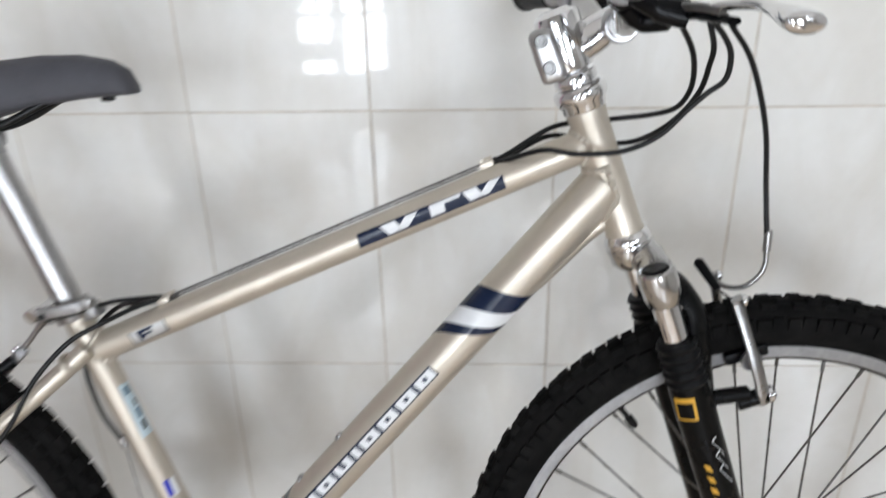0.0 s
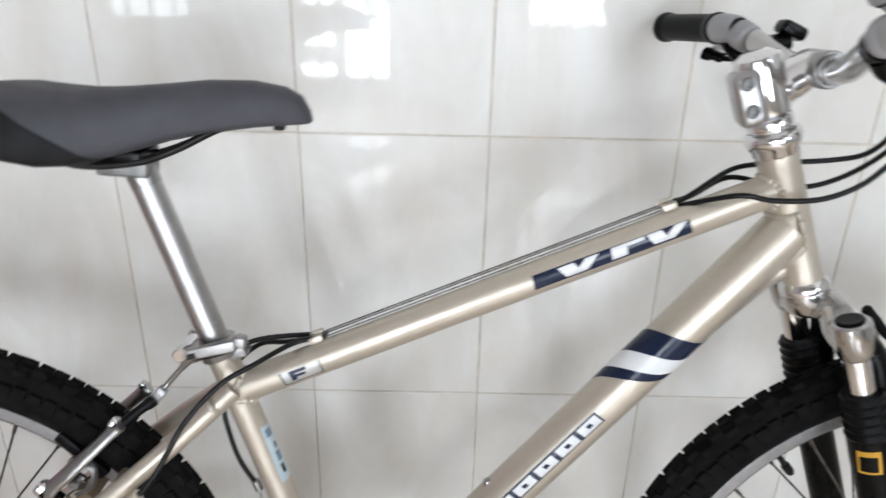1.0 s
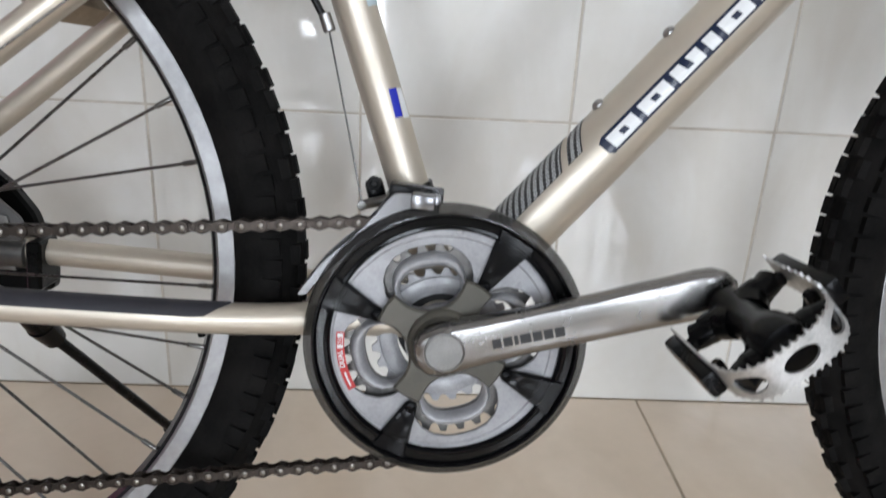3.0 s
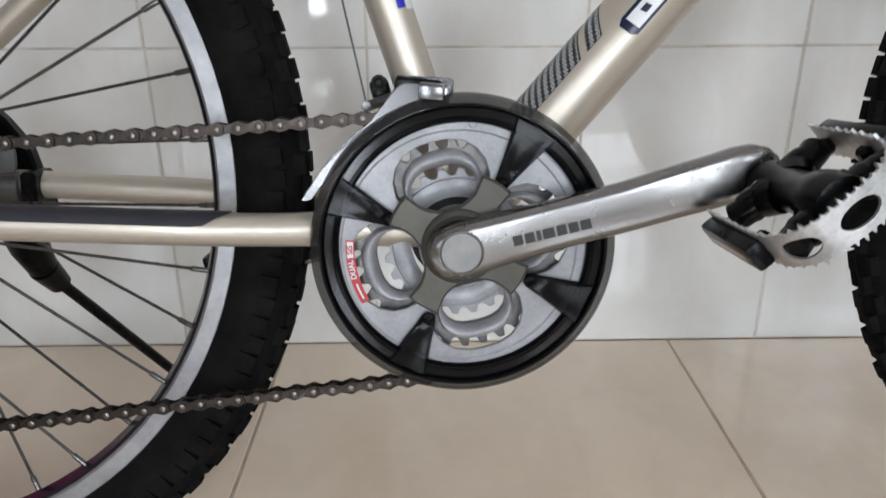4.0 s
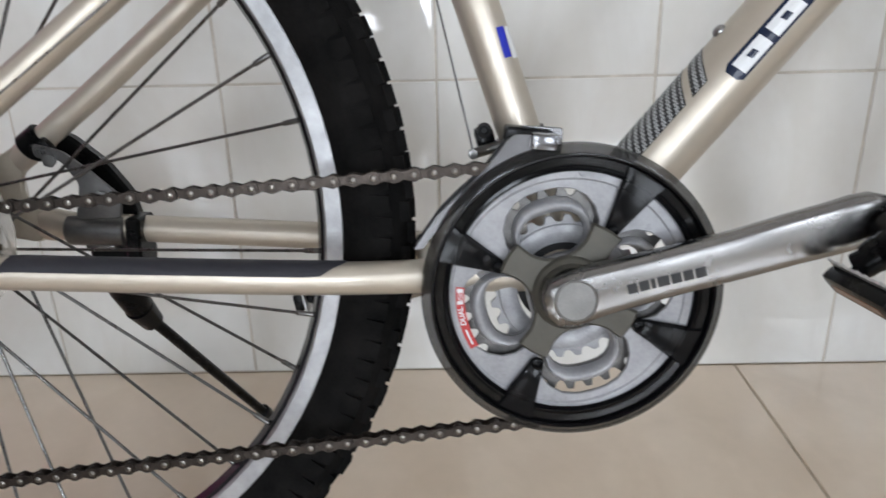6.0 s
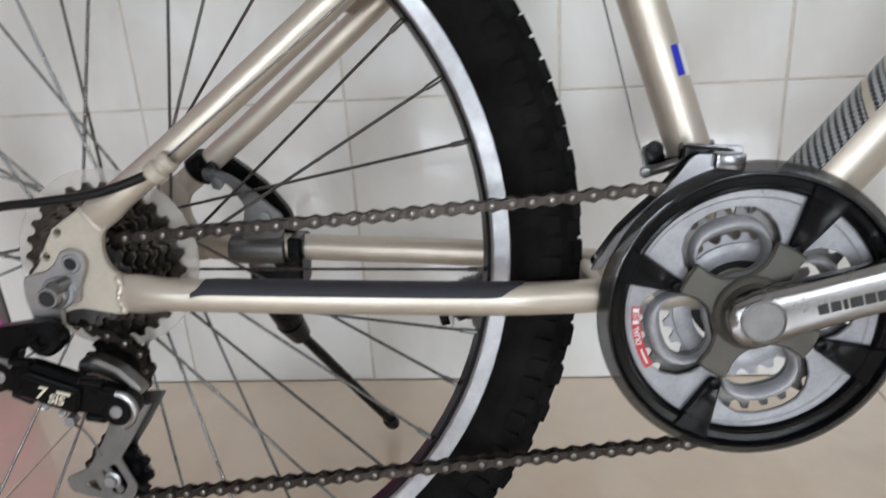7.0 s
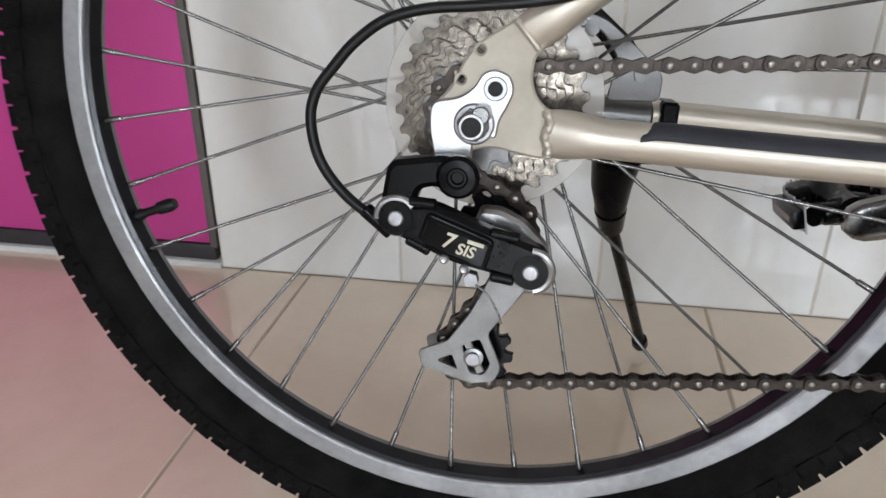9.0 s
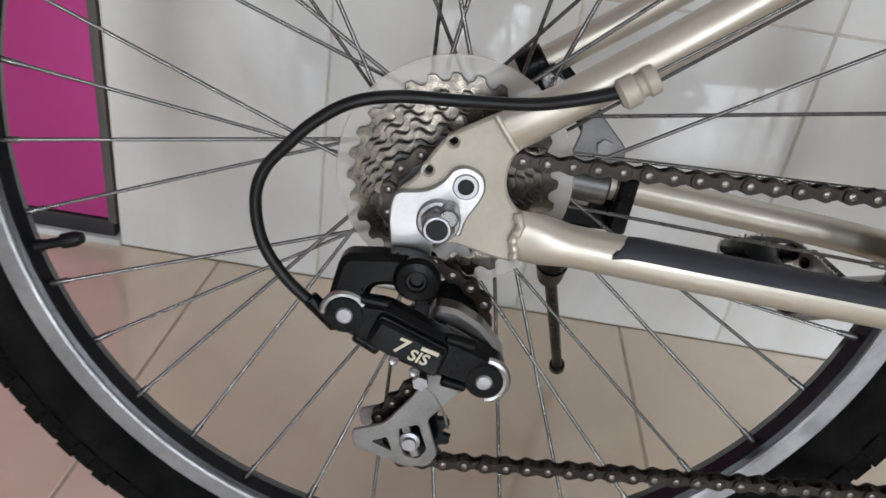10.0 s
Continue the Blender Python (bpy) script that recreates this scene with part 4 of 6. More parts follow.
    part("ring_sticker", arc_patch(174.5, 209.5, 0.0672, 0.0728, RING_Y - 0.0028), M["red"], cs, "red and white curved sticker")
    part("sticker_field", arc_patch(175.3, 184.0, 0.0680, 0.0720, RING_Y - 0.0030), M["white"], cs)
    for text, a, size, col in (("SIS", 179.7, 0.0050, "red"), ("DUAL", 190.5, 0.0049, "white")):
        f = radians(a)
        part("ring_lettering", lettering(text, size, side_matrix(RC.x + 0.0700 * math.cos(f), RING_Y - 0.0033, RC.z + 0.0700 * math.sin(f), a - 90)), M[col], cs, "", 0)
    part("lettering_bar", arc_patch(198.5, 207.5, 0.0694, 0.0706, RING_Y - 0.0032), M["white"], cs)
    return cs


chainset = build_chainset()


# ---- fork and headset ----
def build_fork():
    crown_top = on_steer(0.728)
    fork = part("fork", lathe(on_steer(0.905), STEER, [(0, 0), (0.0140, 0), (0.0140, (crown_top - on_steer(0.905)).length)], 24), M["alloy"], bicycle, "suspension fork with polished crown and black legs")
    LEG_Y = 0.062
    def leg(z):
        return V((0.2085 + (0.719 - z) * 0.335, 0, z))
    down = (leg(0.4) - leg(0.7)).normalized()
    # crown: two arms from the steerer to the leg sockets
    bm = bmesh.new()
    c = on_steer(0.716)
    lathe(on_steer(0.732), STEER, [(0, 0), (0.0225, 0), (0.0235, 0.004), (0.0215, 0.020), (0.017, 0.026), (0, 0.026)], 28, bm)
    for s in (-1, 1):
        sweep(smooth_path([c + V((0, 0, 0.004)), c + V((0.012, s * 0.024, 0.002)), leg(0.703) + V((-0.002, s * 0.046, 0)), leg(0.698) + V((0, s * LEG_Y, 0))], 6), [0.017] * 6 + [0.0155] * 6 + [0.0145] * 7, 16, bm=bm, squash=0.8)
    part("crown", bm, M["polish"], fork, "polished alloy fork crown", 50)
    for s in (-1, 1):
        o = V((0, s * LEG_Y, 0))
        top = leg(0.722) + o
        part("leg_socket", lathe(top, down, [(0.0125, 0.0), (0.0160, 0.0), (0.0178, 0.002), (0.0185, 0.010), (0.0176, 0.026), (0.0152, 0.034), (0.0140, 0.036)], 32), M["polish"], fork)
        part("top_cap", lathe(top + down * 0.002, -down, [(0, 0), (0.0128, 0), (0.0128, 0.003), (0.0110, 0.0042), (0, 0.0036)], 24), M["plastic"], fork)
        part("stanchion", rod(leg(0.700) + o, leg(0.560) + o, 0.0130, 24), M["chrome"], fork)
        prof = []
        for k in range(11):
            prof.append((0.0176 + (0.0024 if k % 2 else 0.0) + 0.0012 * k / 10, 0.048 * k / 10))
        part("boot", lathe(leg(0.652) + o, down, [(0.0135, 0)] + prof + [(0.0150, 0.049)], 28), M["grip"], fork, "black ribbed rubber fork boot")
        bottom = leg(0.362) + o
        h = (bottom - (leg(0.612) + o)).length
        part("lower_leg", lathe(leg(0.612) + o, down, [(0, 0), (0.0175, 0), (0.0198, 0.003), (0.0200, 0.030), (0.0192, 0.060), (0.0185, h - 0.02), (0.0160, h - 0.004), (0.010, h), (0, h)], 32), M["satin"], fork, "black fork lower leg")
        part("dropout", plate(rounded([(0.322, 0.372), (0.348, 0.368), (0.374, 0.345), (0.376, 0.322), (0.358, 0.312), (0.346, 0.322), (0.338, 0.345), (0.320, 0.352)], 0.006), [], s * 0.0555, 0.008, 0.0012), M["satin"], fork)
        part("axle_nut", merge(lathe(HUB_F + V((0, s * 0.060, 0)), (0, s, 0), [(0.0090, 0), (0.0085, 0.008), (0.0060, 0.010), (0, 0.010)], 6)), M["brushed"], fork)
        part("brake_boss", rod(V((0.266, s * 0.050, 0.582)), V((0.312, s * 0.048, 0.587)), 0.0080, 16, 0.002), M["satin"], fork)
    # arch behind the tyre
    arch = [(0.264, 0.058, 0.596), (0.257, 0.057, 0.640), (0.251, 0.053, 0.675), (0.238, 0.040, 0.697), (0.230, 0.018, 0.703), (0.229, 0.0, 0.704)]
    part("brake_arch", sweep(smooth_path([(x, -y, z) for x, y, z in arch] + [(x, y, z) for x, y, z in arch[-2::-1]], 6), 0.0130, 14, squash=0.6), M["satin"], fork, "black fork brake arch")
    # decals on the drive-side leg
    L = Tube(leg(0.612) + V((0, -LEG_Y, 0)), leg(0.362) + V((0, -LEG_Y, 0)), 0.0198)
    part("decal", L.patch([(0.011, -0.0210), (0.036, -0.0225), (0.036, -0.0025), (0.011, -0.0010)], 0.0012, 4, 8), M["yellow"], fork, "yellow-framed label")
    part("decal", L.patch([(0.0165, -0.0190), (0.0335, -0.0200), (0.0335, -0.0050), (0.0165, -0.0040)], 0.0016, 4, 8), M["plastic"], fork)
    for k in range(4):
        u = 0.086 + k * 0.0135
        part("decal_mark", L.patch([(u, -0.0100), (u + 0.0075, -0.0085), (u + 0.0105, -0.0030), (u + 0.0030, -0.0045)], 0.0008, 2, 3), M["yellow"], fork)
    for k in range(3):
        u = 0.062 + k * 0.0160
        part("decal_mark", L.patch([(u, 0.0035), (u + 0.0013, 0.0035), (u + 0.0213, 0.0125), (u + 0.0200, 0.0125)], 0.0008, 6, 3), M["white"], fork)
        part("decal_mark", L.patch([(u, 0.0035), (u + 0.0013, 0.0035), (u - 0.0020, 0.0085), (u - 0.0033, 0.0085)], 0.0008, 3, 3), M["white"], fork)
    return fork


fork = build_fork()
headset = part("headset", lathe(on_steer(0.8955), STEER, [(0.015, 0), (0.0195, 0), (0.0205, 0.0015), (0.0205, 0.0085), (0.0190, 0.0095), (0.0190, 0.0115), (0.0225, 0.0125), (0.0250, 0.016), (0.0256, 0.021), (0.0245, 0.0255), (0.0215, 0.0290), (0.0205, 0.0350), (0.0195, 0.0365)], 44), M["chrome"], bicycle, "chrome headset", 40)
part("lower_cup", lathe(on_steer(0.7405), STEER, [(0.0190, -0.002), (0.0205, 0), (0.0228, 0.004), (0.0236, 0.0080), (0.0226, 0.0115), (0.0195, 0.0135), (0.0215, 0.0150), (0.0205, 0.0175)], 44), M["chrome"], headset, "chrome lower headset cup", 40)


def build_stem():
    top, low = on_steer(0.950), on_steer(0.8945)
    ax = (low - top).normalized()
    body = lathe(top, ax, [(0, -0.002), (0.0120, -0.002), (0.0150, 0), (0.0205, 0.003), (0.0215, 0.007), (0.0215, 0.050), (0.0205, 0.0545), (0.015, 0.0555)], 36)
    stem = part("stem", body, M["chrome"], bicycle, "polished alloy handlebar stem", 40)
    clampc = on_steer(0.920) + V((-0.0175, -0.006, -0.006))
    tilt = pose(0, 0, 0, 0, -20, 0)
    turn = tilt @ pose(0, 0, 0, 0, 0, -9)
    part("steerer_clamp", slab(clampc + V((0.002, 0, -0.002)), (0.025, 0.034, 0.050), turn, 0.009, 5), M["post"], stem)
    for dz in (-0.0125, 0.0125):
        p = clampc + tilt.to_3x3() @ V((-0.003, -0.0170, dz))
        part("clamp_bolt", lathe(p, (0, -1, 0), [(0.0062, 0), (0.0062, 0.0022), (0.0052, 0.0032), (0.0034, 0.0032), (0.0030, 0.0012), (0, 0.0012)], 20), M["greysteel"], stem, "socket head clamp bolt")
    BAR = V((0.1740, 0, 0.9380))
    neck = [on_steer(0.918) + V((0.004, 0, 0)), on_steer(0.920) + V((0.018, 0, 0.003)), BAR + V((-0.014, 0, -0.004)), BAR + V((-0.004, 0, 0))]
    part("stem_neck", sweep(smooth_path(neck, 6), [0.0195] * 6 + [0.0180] * 6 + [0.0170] * 7, 20, squash=0.85), M["chrome"], stem, "", 60)
    part("bar_clamp", lathe(BAR + V((0, -0.024, 0)), (0, 1, 0), [(0.0130, 0), (0.0155, 0), (0.0168, 0.003), (0.0168, 0.045), (0.0155, 0.048), (0.013, 0.048)], 32), M["alloy"], stem)
    return stem, BAR


stem, BAR = build_stem()


def build_bar():
    GR, GL = (V((0.150, -0.168, 0.9710)), V((0.1500, -0.294, 0.9765))), (V((0.134, 0.140, 0.9705)), V((0.1115, 0.250, 0.9705)))
    pts = [GR[0].lerp(GR[1], 0.95), GR[0], (0.1510, -0.135, 0.9670), (0.1600, -0.095, 0.9540), (0.1710, -0.055, 0.9405), (0.1740, -0.025, 0.9380), BAR, (0.1740, 0.025, 0.9380), (0.1680, 0.052, 0.9415), (0.1550, 0.090, 0.9580), (0.1420, 0.118, 0.9690), GL[0], GL[0].lerp(GL[1], 0.95)]
    bar = part("handlebar", sweep(smooth_path(pts, 8), 0.0111, 20), M["polish"], bicycle, "silver riser handlebar")
    part("bar_sleeve", sweep([(0.1740, -0.034, 0.9385), (0.1740, 0.034, 0.9385)], 0.0130, 24), M["alloy"], bar)
    for a, b in (GR, GL):
        d = b - a
        h = d.length
        prof = [(0.0112, 0), (0.0158, 0.0), (0.0168, 0.002), (0.0162, 0.006)]
        for k in range(1, 20):
            prof += [(0.0150, h * (0.05 + 0.042 * k)), (0.0145, h * (0.05 + 0.042 * k + 0.028))]
        prof += [(0.0160, h - 0.010), (0.0172, h - 0.006), (0.0174, h - 0.001), (0.0160, h + 0.0015), (0.005, h + 0.001), (0.004, h - 0.001), (0, h - 0.001)]
        part("grip", lathe(a, d, prof, 32), M["grip"], bar, "black ribbed rubber grip", 40)
        e = d.normalized()
        part("collar", lathe(a - e * 0.036, e, [(0.0112, 0), (0.0128, 0.002), (0.0142, 0.012), (0.0152, 0.026), (0.0150, 0.035), (0.012, 0.036)], 28), M["greyplastic"], bar, "grey tapered shifter collar")
    # drive-side controls
    part("lever_clamp", rod((0.1530, -0.128, 0.9640), (0.1560, -0.114, 0.9595), 0.0145, 24, 0.002), M["plastic"], bar)
    part("lever_body", sweep(smooth_path([(0.1560, -0.118, 0.9540), (0.1680, -0.112, 0.9440), (0.1850, -0.118, 0.9440), (0.1960, -0.130, 0.9460)], 5), [0.0110] * 6 + [0.0125] * 6 + [0.0085] * 4, 16, squash=0.8), M["plastic"], bar, "black brake lever body")
    lp = [(0.1930, -0.126, 0.9465), (0.2050, -0.158, 0.9490), (0.2150, -0.190, 0.9510), (0.2210, -0.215, 0.9500), (0.2240, -0.242, 0.9450), (0.2260, -0.264, 0.9400), (0.2265, -0.272, 0.9380)]
    part("brake_lever", sweep(smooth_path(lp, 6), [0.0075] * 22 + [0.0080, 0.0088, 0.0096, 0.0104, 0.0112, 0.0118, 0.0124, 0.0127, 0.0129, 0.0130, 0.0128, 0.0124, 0.0112, 0.0092, 0.0060], 16, squash=0.55, up=(0, 0, 1)), M["chrome"], bar, "polished alloy brake lever")
    part("shifter_body", sweep(smooth_path([(0.1560, -0.146, 0.9600), (0.1760, -0.140, 0.9500), (0.1960, -0.140, 0.9450)], 5), [0.0100] * 5 + [0.0120] * 6, 16, squash=0.75), M["plastic"], bar, "black gear shifter")
    part("shifter_thumb_lever", sweep(smooth_path([(0.1900, -0.136, 0.9430), (0.1990, -0.152, 0.9440), (0.2070, -0.174, 0.9420), (0.2130, -0.192, 0.9400)], 6), [0.0055] * 8 + [0.0065] * 6 + [0.0055] * 5, 14, squash=0.55, up=(0, 0, 1)), M["plastic"], bar, "black thumb lever")
    part("shifter_trim", sweep(smooth_path([(0.1880, -0.138, 0.9500), (0.1980, -0.158, 0.9500), (0.2080, -0.182, 0.9460)], 6), 0.0034, 10), M["dullalloy"], bar)
    # far-side controls
    part("lever_clamp", rod((0.1500, 0.096, 0.9600), (0.1440, 0.112, 0.9670), 0.0145, 24, 0.002), M["greyplastic"], bar)
    part("lever_body", sweep(smooth_path([(0.1500, 0.100, 0.9560), (0.1700, 0.098, 0.9560), (0.1900, 0.100, 0.9600)], 5), 0.0100, 14, squash=0.8), M["plastic"], bar, "black brake lever body")
    lp = [(0.1860, 0.104, 0.9580), (0.1880, 0.130, 0.9550), (0.1840, 0.165, 0.9540), (0.1760, 0.200, 0.9530), (0.1700, 0.232, 0.9480)]
    part("brake_lever", sweep(smooth_path(lp, 6), 0.0075, 14, squash=0.5, up=(0, 0, 1)), M["alloy"], bar, "polished alloy brake lever")
    part("shifter_body", sweep(smooth_path([(0.1380, 0.124, 0.9600), (0.1500, 0.126, 0.9470), (0.1660, 0.128, 0.9440)], 5), 0.0105, 14, squash=0.75), M["plastic"], bar, "black gear shifter")
    part("shifter_thumb_lever", sweep(smooth_path([(0.1600, 0.138, 0.9400), (0.1500, 0.152, 0.9390), (0.1420, 0.164, 0.9420), (0.1340, 0.174, 0.9440)], 6), [0.0035] * 8 + [0.0065] * 6 + [0.0085] * 5, 14, squash=0.7), M["plastic"], bar, "black thumb lever")
    part("shifter_cover", slab((0.1920, 0.100, 0.9700), (0.028, 0.024, 0.014), pose(0, 0, 0, 0, 24, 0), 0.006, 3), M["plastic"], bar)
    # bell beside the drive-side grip
    bc = V((0.1440, -0.136, 1.0000))
    bell = part("bell", lathe(bc, V((-0.62, 0.10, 0.78)), [(0.0148, -0.005), (0.0156, -0.003), (0.0153, 0.004), (0.0134, 0.0095), (0.0090, 0.0135), (0.004, 0.0148), (0, 0.0150)], 32), M["greyplastic"], bar, "grey plastic bell")
    # solid dark disc paints the shaded slit under the dome
    part("bell_gap", lathe(bc, V((-0.62, 0.10, 0.78)), [(0, -0.0075), (0.0132, -0.0075), (0.0132, -0.0030), (0, -0.0030)], 28), M["dark"], bell)
    part("bell_base", slab(bc + V((0.010, 0, -0.012)), (0.032, 0.024, 0.012), pose(0, 0, 0, 0, 30, 0), 0.004, 2), M["greyplastic"], bell)
    part("bell_clamp", rod(V((0.1500, -0.142, 0.9690)), V((0.1505, -0.130, 0.9670)), 0.0155, 24, 0.002), M["greyplastic"], bell)
    part("bell_lever", slab(bc + V((0.026, 0, 0.010)), (0.034, 0.012, 0.007), pose(0, 0, 0, 0, -34, 0), 0.0025, 2), M["greyplastic"], bell)
    return bar


handlebar = build_bar()


# ---- saddle, seat post, clamp ----
def build_saddle():
    """Sections: x, top, half width, bottom."""
    secs = ((-0.2765, 0.8886, 0.0040, 0.8846), (-0.2785, 0.8956, 0.0120, 0.8828), (-0.2850, 0.9071, 0.0175, 0.8821), (-0.2980, 0.9146, 0.0205, 0.8814), (-0.3250, 0.9196, 0.0225, 0.8791), (-0.3650, 0.9196, 0.0245, 0.8736), (-0.4000, 0.9161, 0.0300, 0.8666), (-0.4350, 0.9131, 0.0420, 0.8566), (-0.4700, 0.9121, 0.0580, 0.8476), (-0.5000, 0.9141, 0.0690, 0.8476), (-0.5250, 0.9166, 0.0740, 0.8536), (-0.5450, 0.9161, 0.0730, 0.8636), (-0.5580, 0.9116, 0.0640, 0.8746), (-0.5640, 0.9036, 0.0450, 0.8856), (-0.5650, 0.8976, 0.0200, 0.8916))
    n = 32

    def section(x, top, w, bottom, grow=0.0):
        out = []
        mid = bottom + 0.30 * (top - bottom)
        for k in range(n):
            f = 2 * math.pi * k / n
            ca, sa = math.cos(f), math.sin(f)
            yy = (w + grow) * math.copysign(abs(ca) ** 0.70, ca)
            if sa >= 0:
                zz = mid + (top - mid) * sa ** 0.75 - 0.004 * abs(ca) * sa
            else:
                zz = mid - (mid - bottom + grow) * abs(sa) ** 0.5
            out.append((x, yy, zz))
        return out

    def loft(secs, keep=None, grow=0.0):
        bm = bmesh.new()
        rings = [[bm.verts.new(p) for p in section(*q, grow)] for q in secs]
        for p, q in zip(rings, rings[1:]):
            for k in range(n):
                quad = (p[k], p[(k + 1) % n], q[(k + 1) % n], q[k])
                c = sum((v.co for v in quad), V()) / 4
                if keep is None or keep(c):
                    bm.faces.new(quad)
        if keep is None:
            bm.faces.new(rings[0])
            bm.faces.new(rings[-1])
        else:
            bmesh.ops.delete(bm, geom=[v for v in bm.verts if not v.link_faces], context="VERTS")
        return bm
    dense = []
    for p, q in zip(secs, secs[1:]):
        m = max(1, int((p[0] - q[0]) / 0.006))
        dense += [tuple(p[i] + (q[i] - p[i]) * k / m for i in range(4)) for k in range(m)]
    dense.append(secs[-1])
    sad = part("saddle", loft(dense), M["saddle"], bicycle, "dark grey vinyl saddle with black rear panels", 80)
    for s in (-1, 1):
        pb = loft(dense, None, 0.0012)
        for co, no in (((-0.4529, 0, 0.8540), (0.70, 0, 1.0)), ((0, s * 0.004, 0), (0, -s, 0))):
            bmesh.ops.bisect_plane(pb, geom=pb.verts[:] + pb.edges[:] + pb.faces[:], plane_co=co, plane_no=no, clear_outer=True)
        part("rear_panel", pb, M["saddleblack"], sad, "black textured rear side panel", 80)
    part("nose_clip", slab((-0.306, 0, 0.8811), (0.010, 0.012, 0.010), None, 0.002), M["plastic"], sad)
    for s in (-1, 1):
        part("rail", sweep(smooth_path([(-0.330, s * 0.006, 0.8870), (-0.360, s * 0.014, 0.8770), (-0.395, s * 0.021, 0.8600), (-0.430, s * 0.022, 0.8490), (-0.480, s * 0.023, 0.8465), (-0.520, s * 0.028, 0.8620), (-0.540, s * 0.034, 0.8760)], 6), 0.0036, 12), M["cable"], sad)
    return sad


saddle = build_saddle()
d = (ST.b - ST.a).normalized()
seat_post = part("seat_post", rod(ST.b - d * 0.05, ST.b + d * 0.168, 0.0138, 32), M["post"], bicycle, "polished alloy seat post")
ptop = ST.b + d * 0.168
part("post_collar", lathe(ptop - d * 0.004, d, [(0.0130, 0), (0.0142, 0.001), (0.0145, 0.012), (0.0128, 0.020), (0, 0.022)], 28), M["alloy"], seat_post)
part("post_head", slab(ptop + V((-0.014, 0, 0.014)), (0.046, 0.034, 0.014), pose(0, 0, 0, 0, 4, 0), 0.004, 3), M["dullalloy"], seat_post, "alloy saddle clamp head")
part("post_head_top", slab(ptop + V((-0.010, 0, 0.027)), (0.034, 0.050, 0.010), pose(0, 0, 0, 0, 4, 0), 0.003, 2), M["plastic"], seat_post)

sc = ST.b - d * 0.004
seat_clamp = part("seat_clamp", lathe(sc - d * 0.010, d, [(0.0150, 0), (0.0188, 0), (0.0196, 0.0015), (0.0196, 0.0165), (0.0185, 0.018), (0.0130, 0.018)], 36), M["alloy"], bicycle, "polished quick-release seat clamp")
part("clamp_lug", slab(sc + V((0.019, 0, -0.002)), (0.020, 0.022, 0.016), pose(0, 0, 0, 0, -18, 0), 0.004, 3), M["alloy"], seat_clamp)
part("clamp_lug", slab(sc + V((-0.022, 0.002, -0.006)), (0.018, 0.026, 0.016), pose(0, 0, 0, 0, -18, 0), 0.004, 3), M["alloy"], seat_clamp)
tilt_qr = pose(0, 0, 0, 0, -13, 0)
lever = part("quick_release_lever", slab((-0.3800, -0.0245, 0.6705), (0.058, 0.0085, 0.0118), tilt_qr, 0.0030, 3), M["alloy"], seat_clamp, "silver quick-release lever")
# dark slab paints the shade of the slot
part("lever_slot", slab((-0.3942, -0.0285, 0.6660), (0.0095, 0.0016, 0.0056), tilt_qr, 0.0005, 1), M["dark"], lever)
part("lever_tip", slab((-0.3480, -0.0215, 0.6790), (0.012, 0.013, 0.0120), pose(0, 0, 0, 0, 8, 0), 0.0035, 3), M["alloy"], lever)
part("quick_release_bolt", lathe((-0.4040, -0.0300, 0.6670), (0, 1, 0), [(0, 0), (0.0058, 0), (0.0072, 0.0015), (0.0072, 0.0120), (0.0050, 0.0140), (0.0050, 0.046), (0.0070, 0.047), (0.0070, 0.052), (0, 0.052)], 18), M["chrome"], seat_clamp)


